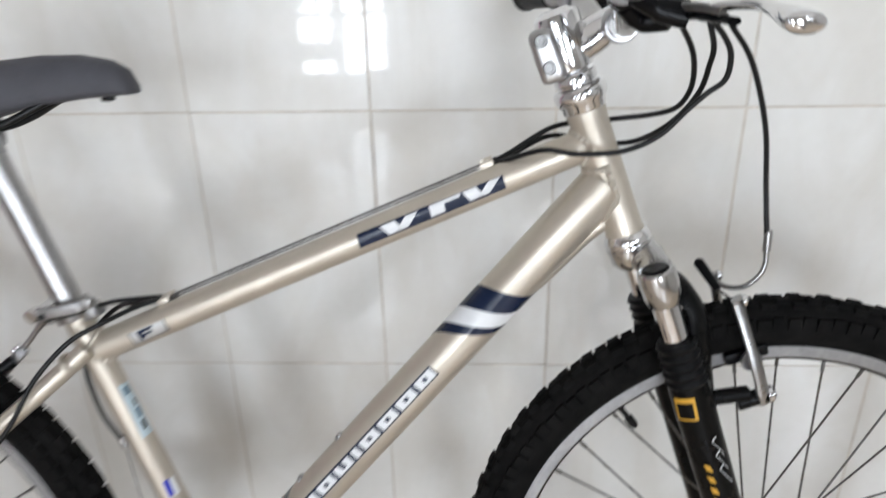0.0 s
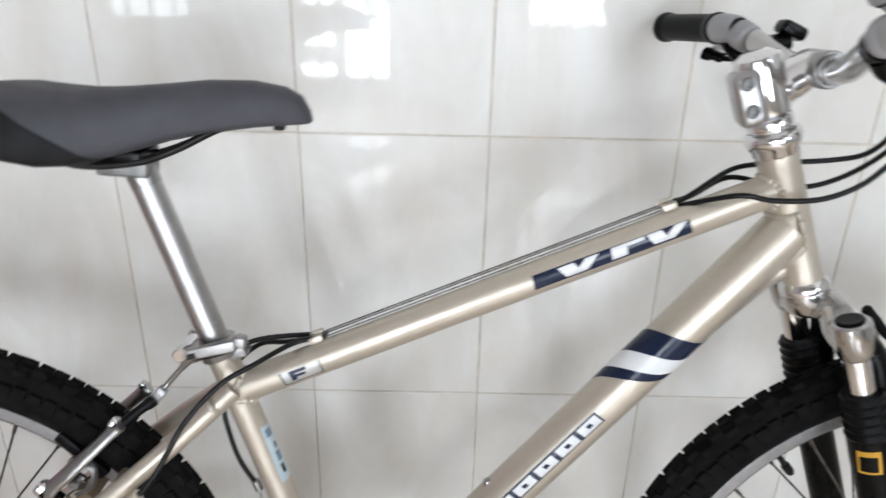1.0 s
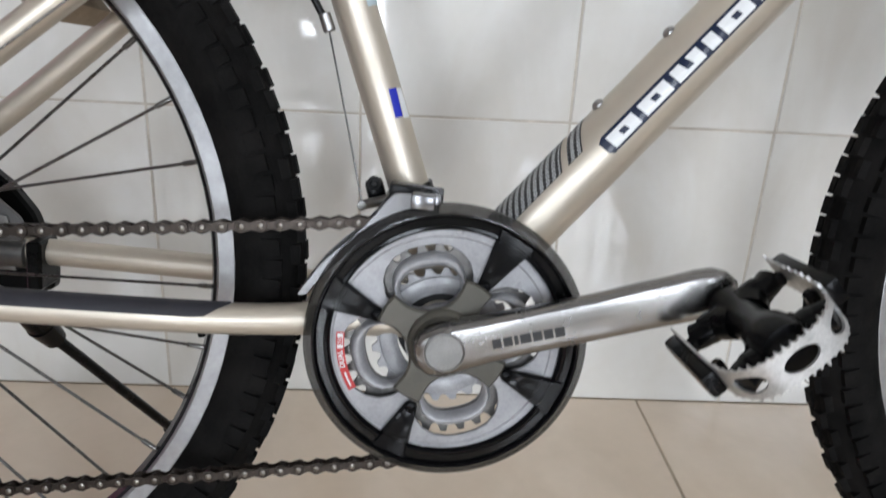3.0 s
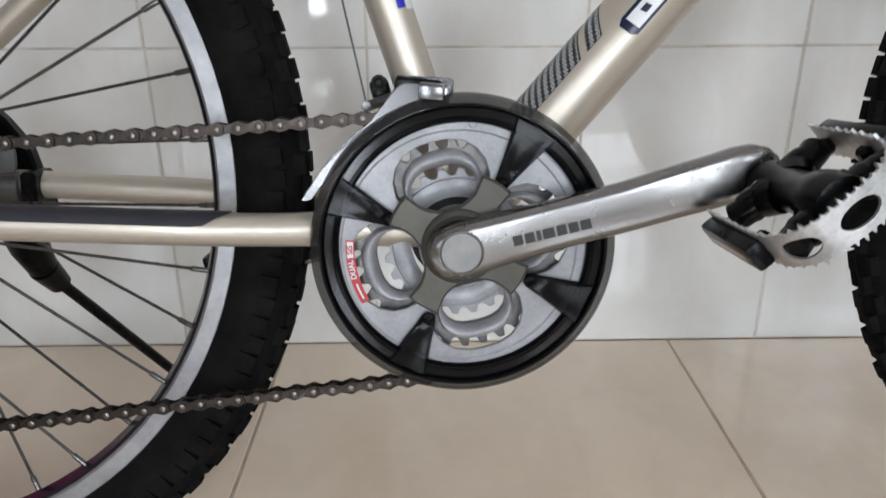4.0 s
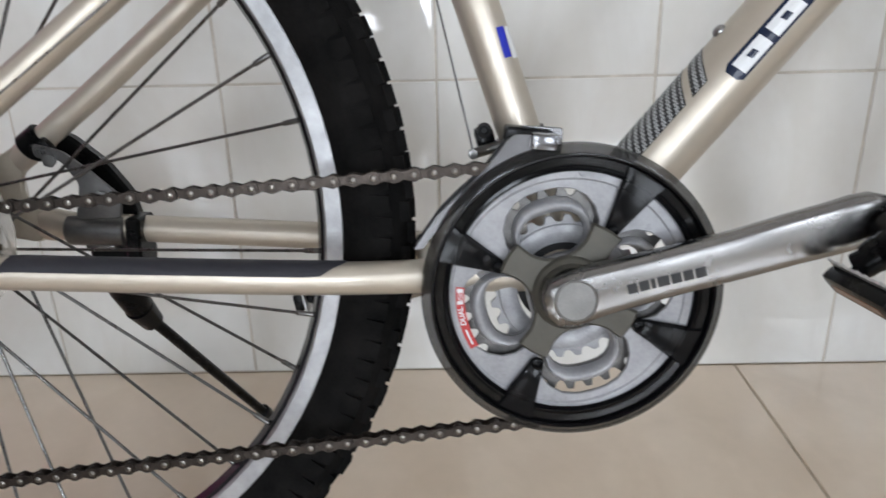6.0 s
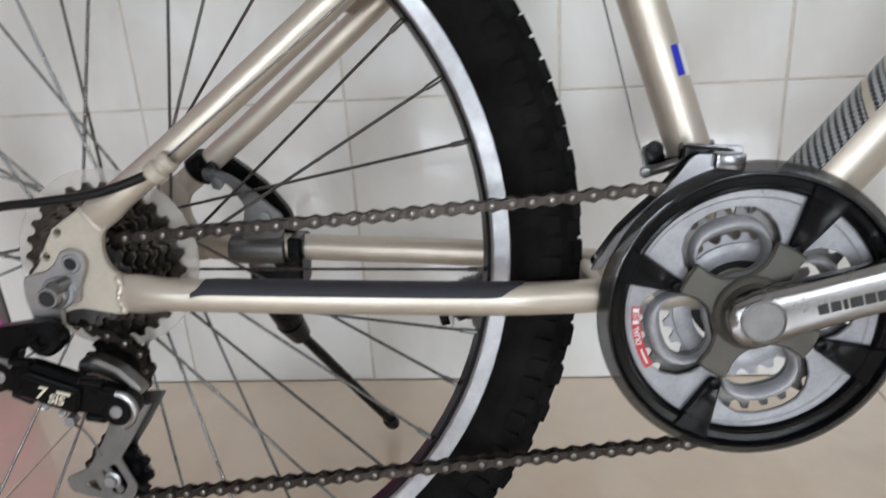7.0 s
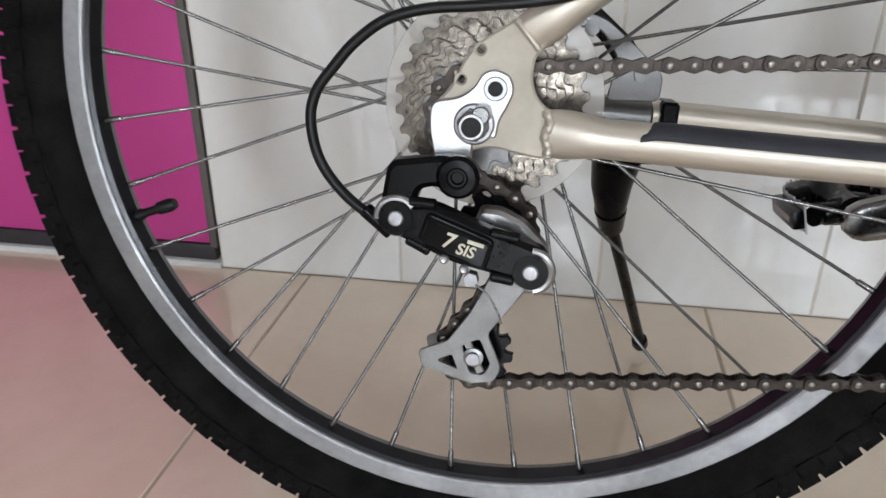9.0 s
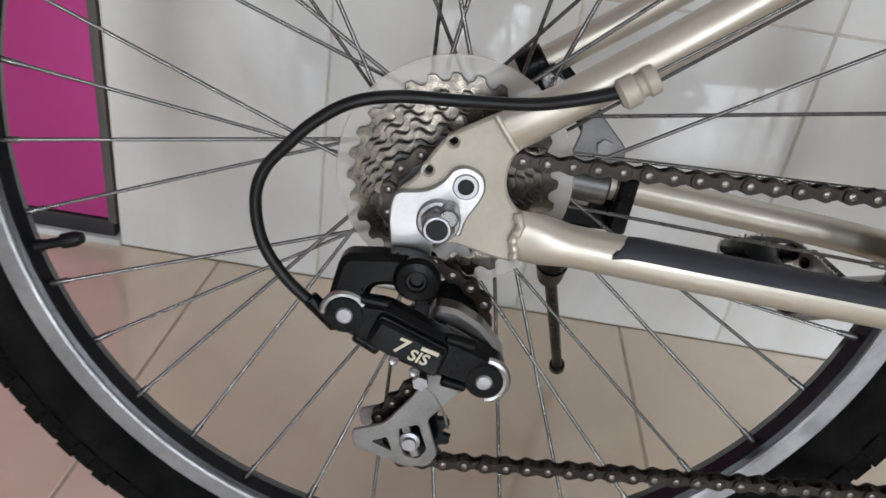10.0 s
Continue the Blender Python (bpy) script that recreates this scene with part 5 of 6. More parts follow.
# ---- pedals ----
def build_pedal(at, tilt, s):
    """s: -1 on the drive side. Built along a = outwards, w = across, then placed."""
    e_a, e_w = V((0, s, 0)), V((math.cos(radians(tilt)), 0, math.sin(radians(tilt))))
    e_n = V((-math.sin(radians(tilt)), 0, math.cos(radians(tilt))))
    def P(a, w, h):
        return at + e_a * a + e_w * (w * 0.83) + e_n * h
    base = abs(at.y)
    rot = Matrix((e_w, e_a, e_n)).transposed()
    ped = part("pedal", lathe(at, e_a, [(0, 0.002), (0.0075, 0.002), (0.0075, 0.010), (0.0125, 0.013), (0.0115, 0.030), (0.0115, 0.055), (0.0150, 0.066), (0.0165, 0.080), (0.0150, 0.0885), (0, 0.090)], 28), M["plastic"], bicycle, "black platform pedal with a toothed steel cage")
    for a, w in ((0.021, 0.034), (0.080, 0.036)):
        for k in (-1, 1):
            part("pedal_arm", sweep(smooth_path([P(a + (0.012 if a < 0.05 else -0.008), k * 0.004, 0), P(a, k * 0.014, 0), P(a, k * 0.026, 0), P(a + (-0.003 if a < 0.05 else 0.004), k * w, 0)], 5), [0.0125] * 5 + [0.0104] * 5 + [0.0092] * 6, 14, squash=0.85), M["plastic"], ped)
    # steel cage: a toothed band in a U round the outer end, open at the crank
    path = [(0.012, -0.0415), (0.026, -0.0415), (0.040, -0.0415), (0.054, -0.0415), (0.068, -0.0410), (0.080, -0.0385), (0.090, -0.0320), (0.0955, -0.0220), (0.0975, -0.0110)]
    path = path + [(0.098, 0.0)] + [(a, -w) for a, w in path[::-1]]
    fine = [V((p.x, p.y, 0)) for p in smooth_path([(a, w, 0) for a, w in path], 12)]
    m = len(fine)
    run = [0.0]
    for p, q in zip(fine, fine[1:]):
        run.append(run[-1] + (q - p).length)
    mid = run[-1] / 2
    ovals = [(mid - 0.034, 0.0105), (mid, 0.0125), (mid + 0.034, 0.0105)]
    wild = random.Random(7)
    rise = [0.0]
    for i in range(m):
        rise.append(wild.uniform(0.0010, 0.0034) if i % 6 == 0 else (rise[-1] * 0.55 if i % 6 in (1, 5) else 0.0))
    levels = 12

    def on_band(i, j, off):
        """A point of the band, drawn to the rim of a hole where it lies close to one."""
        q0, q1 = fine[max(0, i - 1)], fine[min(m - 1, i + 1)]
        t = (q1 - q0).normalized()
        h = 0.0098
        u, z = run[i], -h + 2 * h * j / levels
        inside = False
        for c, half in ovals:
            f = math.hypot((u - c) / half, z / 0.0058)
            if f < 0.84:
                inside = True
            elif f < 1.18:
                du = c + (u - c) / f - u
                return fine[i] + t * du + V((t.y, -t.x, 0)) * off, z / f, False
        if j in (0, levels):
            z += math.copysign(rise[i + 1], z)
        return fine[i] + V((t.y, -t.x, 0)) * off, z, inside

    bm = bmesh.new()
    skins = []
    for off in (0.0, 0.0018):
        grid = []
        for i in range(m):
            col = []
            for j in range(levels + 1):
                q, z, inside = on_band(i, j, off)
                col.append(None if inside else bm.verts.new(P(q.x, q.y, z)))
            grid.append(col)
        skins.append(grid)
    rim = collections.Counter()
    for i in range(m - 1):
        for j in range(levels):
            ids = ((i, j), (i + 1, j), (i + 1, j + 1), (i, j + 1))
            if any(skins[0][a][b] is None for a, b in ids):
                continue
            bm.faces.new([skins[0][a][b] for a, b in ids])
            bm.faces.new([skins[1][a][b] for a, b in ids[::-1]])
            for a, b in zip(ids, ids[1:] + ids[:1]):
                rim[(a, b)] += 1
    for a, b in list(rim):
        if (b, a) not in rim:
            bm.faces.new((skins[0][b[0]][b[1]], skins[0][a[0]][a[1]], skins[1][a[0]][a[1]], skins[1][b[0]][b[1]]))
    bmesh.ops.delete(bm, geom=[v for v in bm.verts if not v.link_faces], context="VERTS")
    part("pedal_cage", bm, M["scuffed"], ped, "scuffed silver toothed pedal cage", 35)
    for k in (-1, 1):
        part("pedal_reflector", slab(P(0.042, k * 0.0480, 0), (0.010, 0.060, 0.0155), rot, 0.003, 2), M["plastic"], ped, "black pedal reflector housing")
        part("reflector_lens", slab(P(0.042, k * 0.0530, 0), (0.0020, 0.046, 0.006), rot, 0.0006, 1), M["amber"], ped, "dark amber reflector lens")
        for a in (0.024, 0.060):
            part("cage_rivet", slab(P(a, k * 0.0375, 0), (0.007, 0.008, 0.009), rot, 0.002, 1), M["plastic"], ped)
    return ped


build_pedal(PEDAL_R + V((0.003, -0.0985, -0.003)), 42, -1)
build_pedal(PEDAL_L + V((0, 0.0985, 0)), 12, 1)


# ---- chain ----
def build_chain():
    CH = [((HUB_R.x, HUB_R.z), 0.0280, 1), ((RC.x, RC.z), 0.0870, 1), ((-0.6960, 0.1850), 0.0215, 1), ((-0.6860, 0.2660), 0.0215, -1)]
    segs = []
    for i in range(4):
        (c1, r1, s1), (c2, r2, s2) = CH[i], CH[(i + 1) % 4]
        dx, dz = c2[0] - c1[0], c2[1] - c1[1]
        D, beta = math.hypot(dx, dz), math.atan2(dz, dx)
        al = beta - math.asin((s1 * r1 - s2 * r2) / D)
        nl = V((-math.sin(al), math.cos(al)))
        segs.append((V(c1) + nl * (s1 * r1), V(c2) + nl * (s2 * r2)))
    pts = []
    for i in range(4):
        a, b = segs[i]
        sag = 0.0022 if i == 0 else 0.0
        pts += [a.lerp(b, k / 60) - V((0, sag * 4 * (k / 60) * (1 - k / 60))) for k in range(60)]
        (c, r, s) = CH[(i + 1) % 4]
        nxt = segs[(i + 1) % 4][0]
        f0, f1 = math.atan2(b.y - c[1], b.x - c[0]), math.atan2(nxt.y - c[1], nxt.x - c[0])
        while s > 0 and f1 > f0:
            f1 -= 2 * math.pi
        while s < 0 and f1 < f0:
            f1 += 2 * math.pi
        pts += [V(c) + r * V((math.cos(f0 + (f1 - f0) * k / 40), math.sin(f0 + (f1 - f0) * k / 40))) for k in range(40)]
    acc = [0.0]
    for i in range(len(pts)):
        acc.append(acc[-1] + (pts[(i + 1) % len(pts)] - pts[i]).length)
    total = acc[-1]
    n = 2 * round(total / 0.0127 / 2)
    joints, j = [], 0
    for k in range(n):
        want = total * k / n
        while acc[j + 1] < want:
            j += 1
        f = (want - acc[j]) / (acc[j + 1] - acc[j])
        p = pts[j].lerp(pts[(j + 1) % len(pts)], f)
        back = -0.0455 - 0.0075 * max(0, min(1, (p.y - 0.27) / 0.05))
        y = back + (RING_Y - back) * max(0, min(1, (p.x + 0.66) / 0.36))
        joints.append(V((p.x, y, p.y)))
    def link(outer):
        half, waist, r = 0.00635, 0.0025, 0.0044
        o = [(-half + r * math.cos(radians(a)), r * math.sin(radians(a))) for a in range(60, 301, 30)] + [(0, -waist)]
        o += [(half + r * math.cos(radians(a)), r * math.sin(radians(a))) for a in range(-120, 121, 30)] + [(0, waist)]
        y = 0.0035 if outer else 0.0024
        parts = [plate(o, [], s * y, 0.0010, 0.0002) for s in (-1, 1)]
        if not outer:
            parts += [rod((x, -0.0022, 0), (x, 0.0022, 0), 0.0038, 10, 0.0002) for x in (-half, half)]
        bm = merge(*parts)
        me = bpy.data.meshes.new("link")
        bmesh.ops.recalc_face_normals(bm, faces=bm.faces)
        bm.to_mesh(me)
        bm.free()
        me.materials.append(M["chain"])
        return me
    meshes = (link(True), link(False))
    pins = bmesh.new()
    for q in joints:
        lathe(q + V((0, -0.0046, 0)), (0, 1, 0), [(0, 0), (0.0017, 0), (0.0021, 0.0003), (0.0021, 0.0092), (0, 0.0092)], 10, pins)
    chain = part("chain", pins, M["pin"], bicycle, "oily steel roller chain", 40)
    for k in range(n):
        a, b = joints[k], joints[(k + 1) % n]
        x = (b - a).normalized()
        z = x.cross(V((0, 1, 0))).normalized()
        y = z.cross(x)
        o = new("link", meshes[k % 2])
        o.parent = chain
        m = Matrix((x, y, z)).transposed().to_4x4()
        m.translation = (a + b) / 2
        o.matrix_basis = m
    return chain


chain = build_chain()


# ---- derailleurs ----
def build_rear_derailleur():
    br = [(-0.7422, 0.3082), (-0.7385, 0.3123), (-0.7111, 0.3158), (-0.699, 0.3134), (-0.6928, 0.3053), (-0.6955, 0.2968), (-0.706, 0.2947), (-0.7153, 0.2994), (-0.7245, 0.2974), (-0.7266, 0.2900), (-0.7400, 0.2750), (-0.7470, 0.2800), (-0.7445, 0.2960)]
    rd = part("rear_derailleur", plate(rounded(br, 0.004), [], -0.0860, 0.0150, 0.0030), M["satin"], bicycle, "black rear derailleur with a silver cage")
    part("mount_bolt", lathe((-0.7040, -0.0930, 0.3050), (0, -1, 0), [(0.0115, -0.004), (0.0115, 0.001), (0.0095, 0.0036), (0.0058, 0.0040), (0.0048, 0.0030), (0.0036, 0.0030), (0.0030, 0.0012), (0, 0.0012)], 28), M["plastic"], rd)
    body = [(-0.7433, 0.2872), (-0.7286, 0.29), (-0.7158, 0.29), (-0.6835, 0.277), (-0.6699, 0.273), (-0.6568, 0.2683), (-0.6529, 0.2613), (-0.6563, 0.2534), (-0.6651, 0.2494), (-0.6804, 0.2526), (-0.705, 0.258), (-0.724, 0.2661), (-0.7423, 0.2741), (-0.7467, 0.2809)]
    part("parallelogram", plate(rounded(body, 0.004), [], -0.0890, 0.0140, 0.0030), M["plastic"], rd, "black parallelogram body")
    pan = [(-0.7184, 0.2848), (-0.6844, 0.2718), (-0.6884, 0.2569), (-0.7232, 0.2703)]
    part("name_panel", plate(rounded(pan, 0.0025), [], -0.0985, 0.0060, 0.0014), M["blackgloss"], rd)
    slant = 15.0
    part("lettering", lettering("7", 0.0118, side_matrix(-0.7075, -0.1018, 0.2725, -slant), 0.2), M["cream"], rd, "", 0)
    part("lettering", lettering("SIS", 0.0086, side_matrix(-0.6980, -0.1018, 0.2675, -slant), 0.15), M["cream"], rd, "", 0)
    part("lettering_bar", slab((-0.6925, -0.1018, 0.2718), (0.0090, 0.0006, 0.0020), pose(0, 0, 0, 0, slant, 0), 0), M["cream"], rd, "", 0)
    for x, z, col in ((-0.7365, 0.2815, "brushed"), (-0.6635, 0.2560, "brushed")):
        part("knuckle", lathe((x, -0.0800, z), (0, -1, 0), [(0.0105, 0), (0.0105, 0.014), (0.0092, 0.0165), (0, 0.0165)], 28), M["satin"], rd)
        part("pivot_rivet", lathe((x, -0.0950, z), (0, -1, 0), [(0.0043, 0), (0.0043, 0.0018), (0.0036, 0.0024), (0, 0.0026)], 20), M[col], rd, "silver pivot rivet")
    part("knuckle_cap", sweep([(-0.7365 + 0.0105 * math.cos(a), -0.0935, 0.2815 + 0.0105 * math.sin(a)) for a in (radians(35 + 12.5 * k) for k in range(13))], 0.0024, 10), M["alloy"], rd)
    part("knuckle_cap", sweep([(-0.6635 + 0.0110 * math.cos(a), -0.0935, 0.2560 + 0.0110 * math.sin(a)) for a in (radians(-80 + 14 * k) for k in range(13))], 0.0026, 10), M["alloy"], rd)
    link = [(-0.6964, 0.2771), (-0.6934, 0.2850), (-0.682, 0.2846), (-0.6688, 0.2781), (-0.6587, 0.2680), (-0.6534, 0.2613), (-0.6581, 0.2565), (-0.6717, 0.2680), (-0.6849, 0.2740), (-0.693, 0.2730)]
    part("inner_link", plate(rounded(link, 0.003), [], -0.0720, 0.0140, 0.0022), M["alloy"], rd, "silver inner link")
    part("panel_rim", sweep([V((x, -0.0975, z)) for x, z in rounded(pan, 0.0025)], 0.0013, 8, closed=True), M["plastic"], rd)
    for k, (x0, z0, x1, z1) in enumerate(((-0.7300, 0.2905, -0.7150, 0.2895), (-0.6860, 0.2760, -0.6700, 0.2735), (-0.7310, 0.2700, -0.7180, 0.2635), (-0.6850, 0.2520, -0.6720, 0.2500))):
        part("link_edge", rod((x0, -0.0930, z0), (x1, -0.0930, z1), 0.0032, 12, 0.001), M["satin"], rd)
    for x, z in ((-0.7099, 0.2605), (-0.6991, 0.2555)):
        part("limit_screw", lathe((x, -0.0950, z), (0, -1, 0), [(0.0026, 0), (0.0026, 0.0016), (0.0018, 0.0022), (0, 0.0016)], 12), M["brushed"], rd)
    part("cable_anchor", lathe((-0.6950, -0.0945, 0.2500), (0, -1, 0), [(0.0040, -0.004), (0.0040, 0.0028), (0, 0.0028)], 6), M["brushed"], rd)
    part("cable_tail", sweep(smooth_path([(-0.6935, -0.094, 0.2470), (-0.6860, -0.096, 0.2420), (-0.6800, -0.097, 0.2330), (-0.6775, -0.097, 0.2260)], 5), 0.0007, 8), M["steel"], rd)
    cage = [(-0.6850, 0.2440), (-0.6590, 0.2440), (-0.6762, 0.2182), (-0.6877, 0.2025), (-0.6786, 0.1801), (-0.683, 0.1705), (-0.6976, 0.1682), (-0.7279, 0.1772), (-0.7305, 0.1881), (-0.7123, 0.1958), (-0.6985, 0.2163)]
    hb = [(-0.7030, 0.1935), (-0.6924, 0.1985), (-0.6855, 0.1822), (-0.6898, 0.1752), (-0.6979, 0.1759)]
    ha = [(-0.718, 0.1824), (-0.7094, 0.1868), (-0.7056, 0.1775)]
    part("cage_plate", plate(rounded(cage, 0.003), [rounded(hb, 0.002), rounded(ha, 0.0015)], -0.0580, 0.0022, 0.0005), M["dullalloy"], rd, "silver pulley cage plate")
    part("cage_plate", plate(rounded([(x + 0.001, z) for x, z in cage], 0.003), [], -0.0365, 0.0018, 0.0004), M["dullalloy"], rd)
    part("cage_strut", slab((-0.6965, -0.0580, 0.1880), (0.0050, 0.0024, 0.0260), pose(0, 0, 0, 0, -24, 0), 0.0006, 1), M["dullalloy"], rd)
    part("cage_bolt", lathe((-0.6960, -0.0585, 0.1865), (0, -1, 0), [(0.0062, 0), (0.0062, 0.0016), (0.0042, 0.0024), (0.0040, 0.0046), (0, 0.0046)], 18), M["brushed"], rd)
    for x, z, tt in ((-0.6960, 0.1850, 11), (-0.6860, 0.2660, 11)):
        o, _ = cog_outline(tt, 0.0048, 0.5)
        part("jockey_wheel", plate([(x + a, z + b) for a, b in o], [circle(x, z, 0.0030, 10)], -0.0455, 0.0046, 0.0008), M["plastic"], rd, "black toothed jockey wheel")
    return rd


rear_derailleur = build_rear_derailleur()


def build_front_derailleur():
    outer = [(-0.2660, 0.3970), (-0.2844, 0.3985), (-0.2950, 0.3990), (-0.3000, 0.3952), (-0.3070, 0.3860), (-0.3150, 0.3765), (-0.3243, 0.3675), (-0.3340, 0.3592), (-0.3450, 0.3484), (-0.3545, 0.3354), (-0.3600, 0.3275), (-0.353, 0.3279), (-0.348, 0.335), (-0.336, 0.3482), (-0.319, 0.3619), (-0.302, 0.3738), (-0.285, 0.3827), (-0.2665, 0.3858)]
    fd = part("front_derailleur", plate(rounded(outer, 0.002, 2), [], -0.0545, 0.0016, 0.0004), M["cage"], bicycle, "chrome front derailleur")
    part("cage_plate", plate(rounded([(x + 0.003, z + 0.004) for x, z in outer], 0.002, 2), [], -0.0400, 0.0016, 0.0004), M["cage"], fd)
    part("cage_bridge", slab((-0.2775, -0.0500, 0.3940), (0.016, 0.024, 0.0100), pose(0, 0, 0, 0, 6, 0), 0.0025, 2), M["cage"], fd)
    part("cage_bridge", slab((-0.3555, -0.0480, 0.3320), (0.006, 0.014, 0.0040), pose(0, 0, 0, 0, -60, 0), 0.001, 1), M["cage"], fd)
    part("link", slab((-0.2850, -0.0340, 0.3958), (0.030, 0.020, 0.012), pose(0, 0, 0, 0, 8, 0), 0.003, 2), M["plastic"], fd)
    part("tip", slab((-0.2705, -0.0515, 0.3930), (0.0095, 0.012, 0.0110), pose(0, 0, 0, 0, 6, 0), 0.003, 2), M["cage"], fd, "chrome end block")
    e = (ST.b - ST.a).normalized()
    u = ST.a + e * 0.094
    part("clamp_band", lathe(u - e * 0.008, e, [(0.0150, 0), (0.0172, 0), (0.0172, 0.016), (0.0150, 0.016)], 32), M["plastic"], fd)
    part("clamp_lug", slab((-0.3100, -0.004, 0.3920), (0.013, 0.014, 0.018), pose(0, 0, 0, 0, -15, 0), 0.004, 2), M["plastic"], fd)
    part("clamp_bolt", lathe((-0.3110, -0.0130, 0.3985), (0, -1, 0), [(0.0050, -0.003), (0.0050, 0.002), (0.0030, 0.0030), (0.002, 0.001), (0, 0.001)], 16), M["dark"], fd)
    part("cable_arm", sweep(smooth_path([(-0.2900, -0.026, 0.3930), (-0.3080, -0.022, 0.3870), (-0.3200, -0.016, 0.3830)], 5), 0.0036, 12), M["steel"], fd)
    part("cable_anchor", lathe((-0.3190, -0.0200, 0.3835), (0, -1, 0), [(0.0034, -0.003), (0.0034, 0.0020), (0, 0.0024)], 8), M["steel"], fd)
    return fd


front_derailleur = build_front_derailleur()


# ---- brakes ----
def build_brake(piv, top, y, fwd, label):
    """A linear-pull brake: two arms from the pivots to their tops, pads on the rim, boot between the tops."""
    piv, top = V(piv), V(top)
    brake = None
    axis = (top - piv).normalized()
    out = V((-axis.z, 0, axis.x)) * fwd
    for s in (-1, 1):
        p, q = piv + V((0, s * y, 0)), top + V((0, s * y * 0.82, 0))
        bm = sweep(smooth_path([p - axis * 0.006, p + axis * 0.012 + V((0, s * 0.003, 0)), p.lerp(q, 0.45) + V((0, s * 0.006, 0)), q - axis * 0.006, q + axis * 0.004], 6), [0.0092] * 6 + [0.0080] * 6 + [0.0072] * 6 + [0.0080] * 7, 14, squash=0.62)
        ob = part("brake" if brake is None else "brake_arm", bm, M["alloy"], brake or bicycle, label if brake is None else "polished alloy brake arm")
        brake = brake or ob
        part("pivot_bolt", lathe(p + out * 0.004, out, [(0.0085, 0), (0.0085, 0.005), (0.0062, 0.0075), (0.0030, 0.0080), (0.0026, 0.006), (0, 0.006)], 18), M["chrome"], brake)
        part("pivot_spring", rod(p - out * 0.016, p + out * 0.004, 0.0082, 16, 0.001), M["plastic"], brake)
        part("pivot_boss", rod(p - out * 0.026, p - out * 0.014, 0.0085, 18, 0.001), M["paint"] if fwd > 0 else M["satin"], brake)
        pad = p.lerp(q, 0.34)
        pad.y = s * 0.0185
        t = axis.cross(V((0, 1, 0))).normalized()
        m = Matrix((t, V((0, 1, 0)), t.cross(V((0, 1, 0))))).transposed()
        part("brake_pad", slab(pad, (0.062 if fwd > 0 else 0.044, 0.009, 0.012), m, 0.003, 2), M["grip"], brake, "black rubber brake pad")
        part("pad_post", rod(pad, pad + V((0, s * 0.022, 0)), 0.0034, 12), M["brushed"], brake)
        part("pad_washer", rod(pad + V((0, s * 0.012, 0)), pad + V((0, s * 0.018, 0)), 0.0075 if fwd > 0 else 0.0105, 20), M["brushed"], brake)
        part("anchor_bolt", lathe(q + out * 0.004, out, [(0.0060, 0), (0.0060, 0.003), (0.0042, 0.005), (0, 0.005)], 16), M["chrome"], brake)
    return brake, top, axis


rear_brake, rtop, rax = build_brake((-0.5365, 0, 0.5310), (-0.4655, 0, 0.5975), 0.047, 1, "polished linear-pull rear brake")
front_brake, ftop, fax = build_brake((0.3270, 0, 0.5830), (0.2960, 0, 0.6790), 0.045, -1, "polished linear-pull front brake")
# rear noodle and boot
part("boot", sweep(smooth_path([(-0.4640, -0.034, 0.5960), (-0.4500, -0.026, 0.6065), (-0.4360, -0.018, 0.6150)], 5), [0.0050] * 8 + [0.0062] * 3, 12), M["grip"], rear_brake, "black rubber cable boot")
part("noodle_link", slab((-0.4315, -0.016, 0.6200), (0.016, 0.010, 0.010), pose(0, 0, 0, 0, -48, 0), 0.002), M["brushed"], rear_brake)
part("noodle", sweep(smooth_path([(-0.4340, -0.016, 0.6180), (-0.4200, -0.015, 0.6340), (-0.4060, -0.016, 0.6500), (-0.3960, -0.018, 0.6600)], 6), [0.0028] * 12 + [0.0036] * 7, 12), M["alloy"], rear_brake, "bent steel cable guide tube")
# painted boss; its brown reflection is in the base colour
part("bridge_block", slab((-0.5120, 0.0, 0.5080), (0.018, 0.060, 0.014), pose(0, 0, 0, 0, -40, 0), 0.002), M["boss_brown"], rear_brake)
for s in (-1, 1):
    part("pad_holder", sweep(smooth_path([(-0.5060, s * 0.035, 0.5550), (-0.4960, s * 0.036, 0.5500), (-0.4950, s * 0.036, 0.5400), (-0.5007, s * 0.036, 0.5270), (-0.5151, s * 0.035, 0.5191)], 5), 0.0034, 12, squash=0.6), M["dullalloy"], rear_brake, "stamped steel pad holder")
    part("pad_nut", lathe((-0.5110, s * 0.036, 0.5360), (0, s, 0), [(0.0095, 0), (0.0095, 0.004), (0.0070, 0.006), (0.0045, 0.010), (0, 0.010)], 18), M["steel"], rear_brake)
# front noodle and boot
part("noodle", sweep(smooth_path([(0.3330, 0.0, 0.7250), (0.3335, 0.0, 0.7050), (0.3280, 0.0, 0.6920), (0.3160, 0.004, 0.6800), (0.3020, 0.014, 0.6765), (0.2950, 0.034, 0.6790)], 6), 0.0027, 12), M["alloy"], front_brake, "bent steel cable guide tube")
part("noodle_ferrule", rod((0.3332, 0, 0.7400), (0.3333, 0, 0.7180), 0.0040, 14), M["alloy"], front_brake)
part("boot", merge(sweep([(0.2950, -0.030, 0.6770), (0.2860, 0.001, 0.6810)], 0.0011, 8), sweep([(0.2885, -0.001, 0.6790), (0.2820, 0.009, 0.6890), (0.2740, 0.021, 0.7010), (0.2725, 0.023, 0.7030)], [0.0042, 0.0052, 0.0056, 0.0030], 12)), M["grip"], front_brake, "black rubber cable boot")


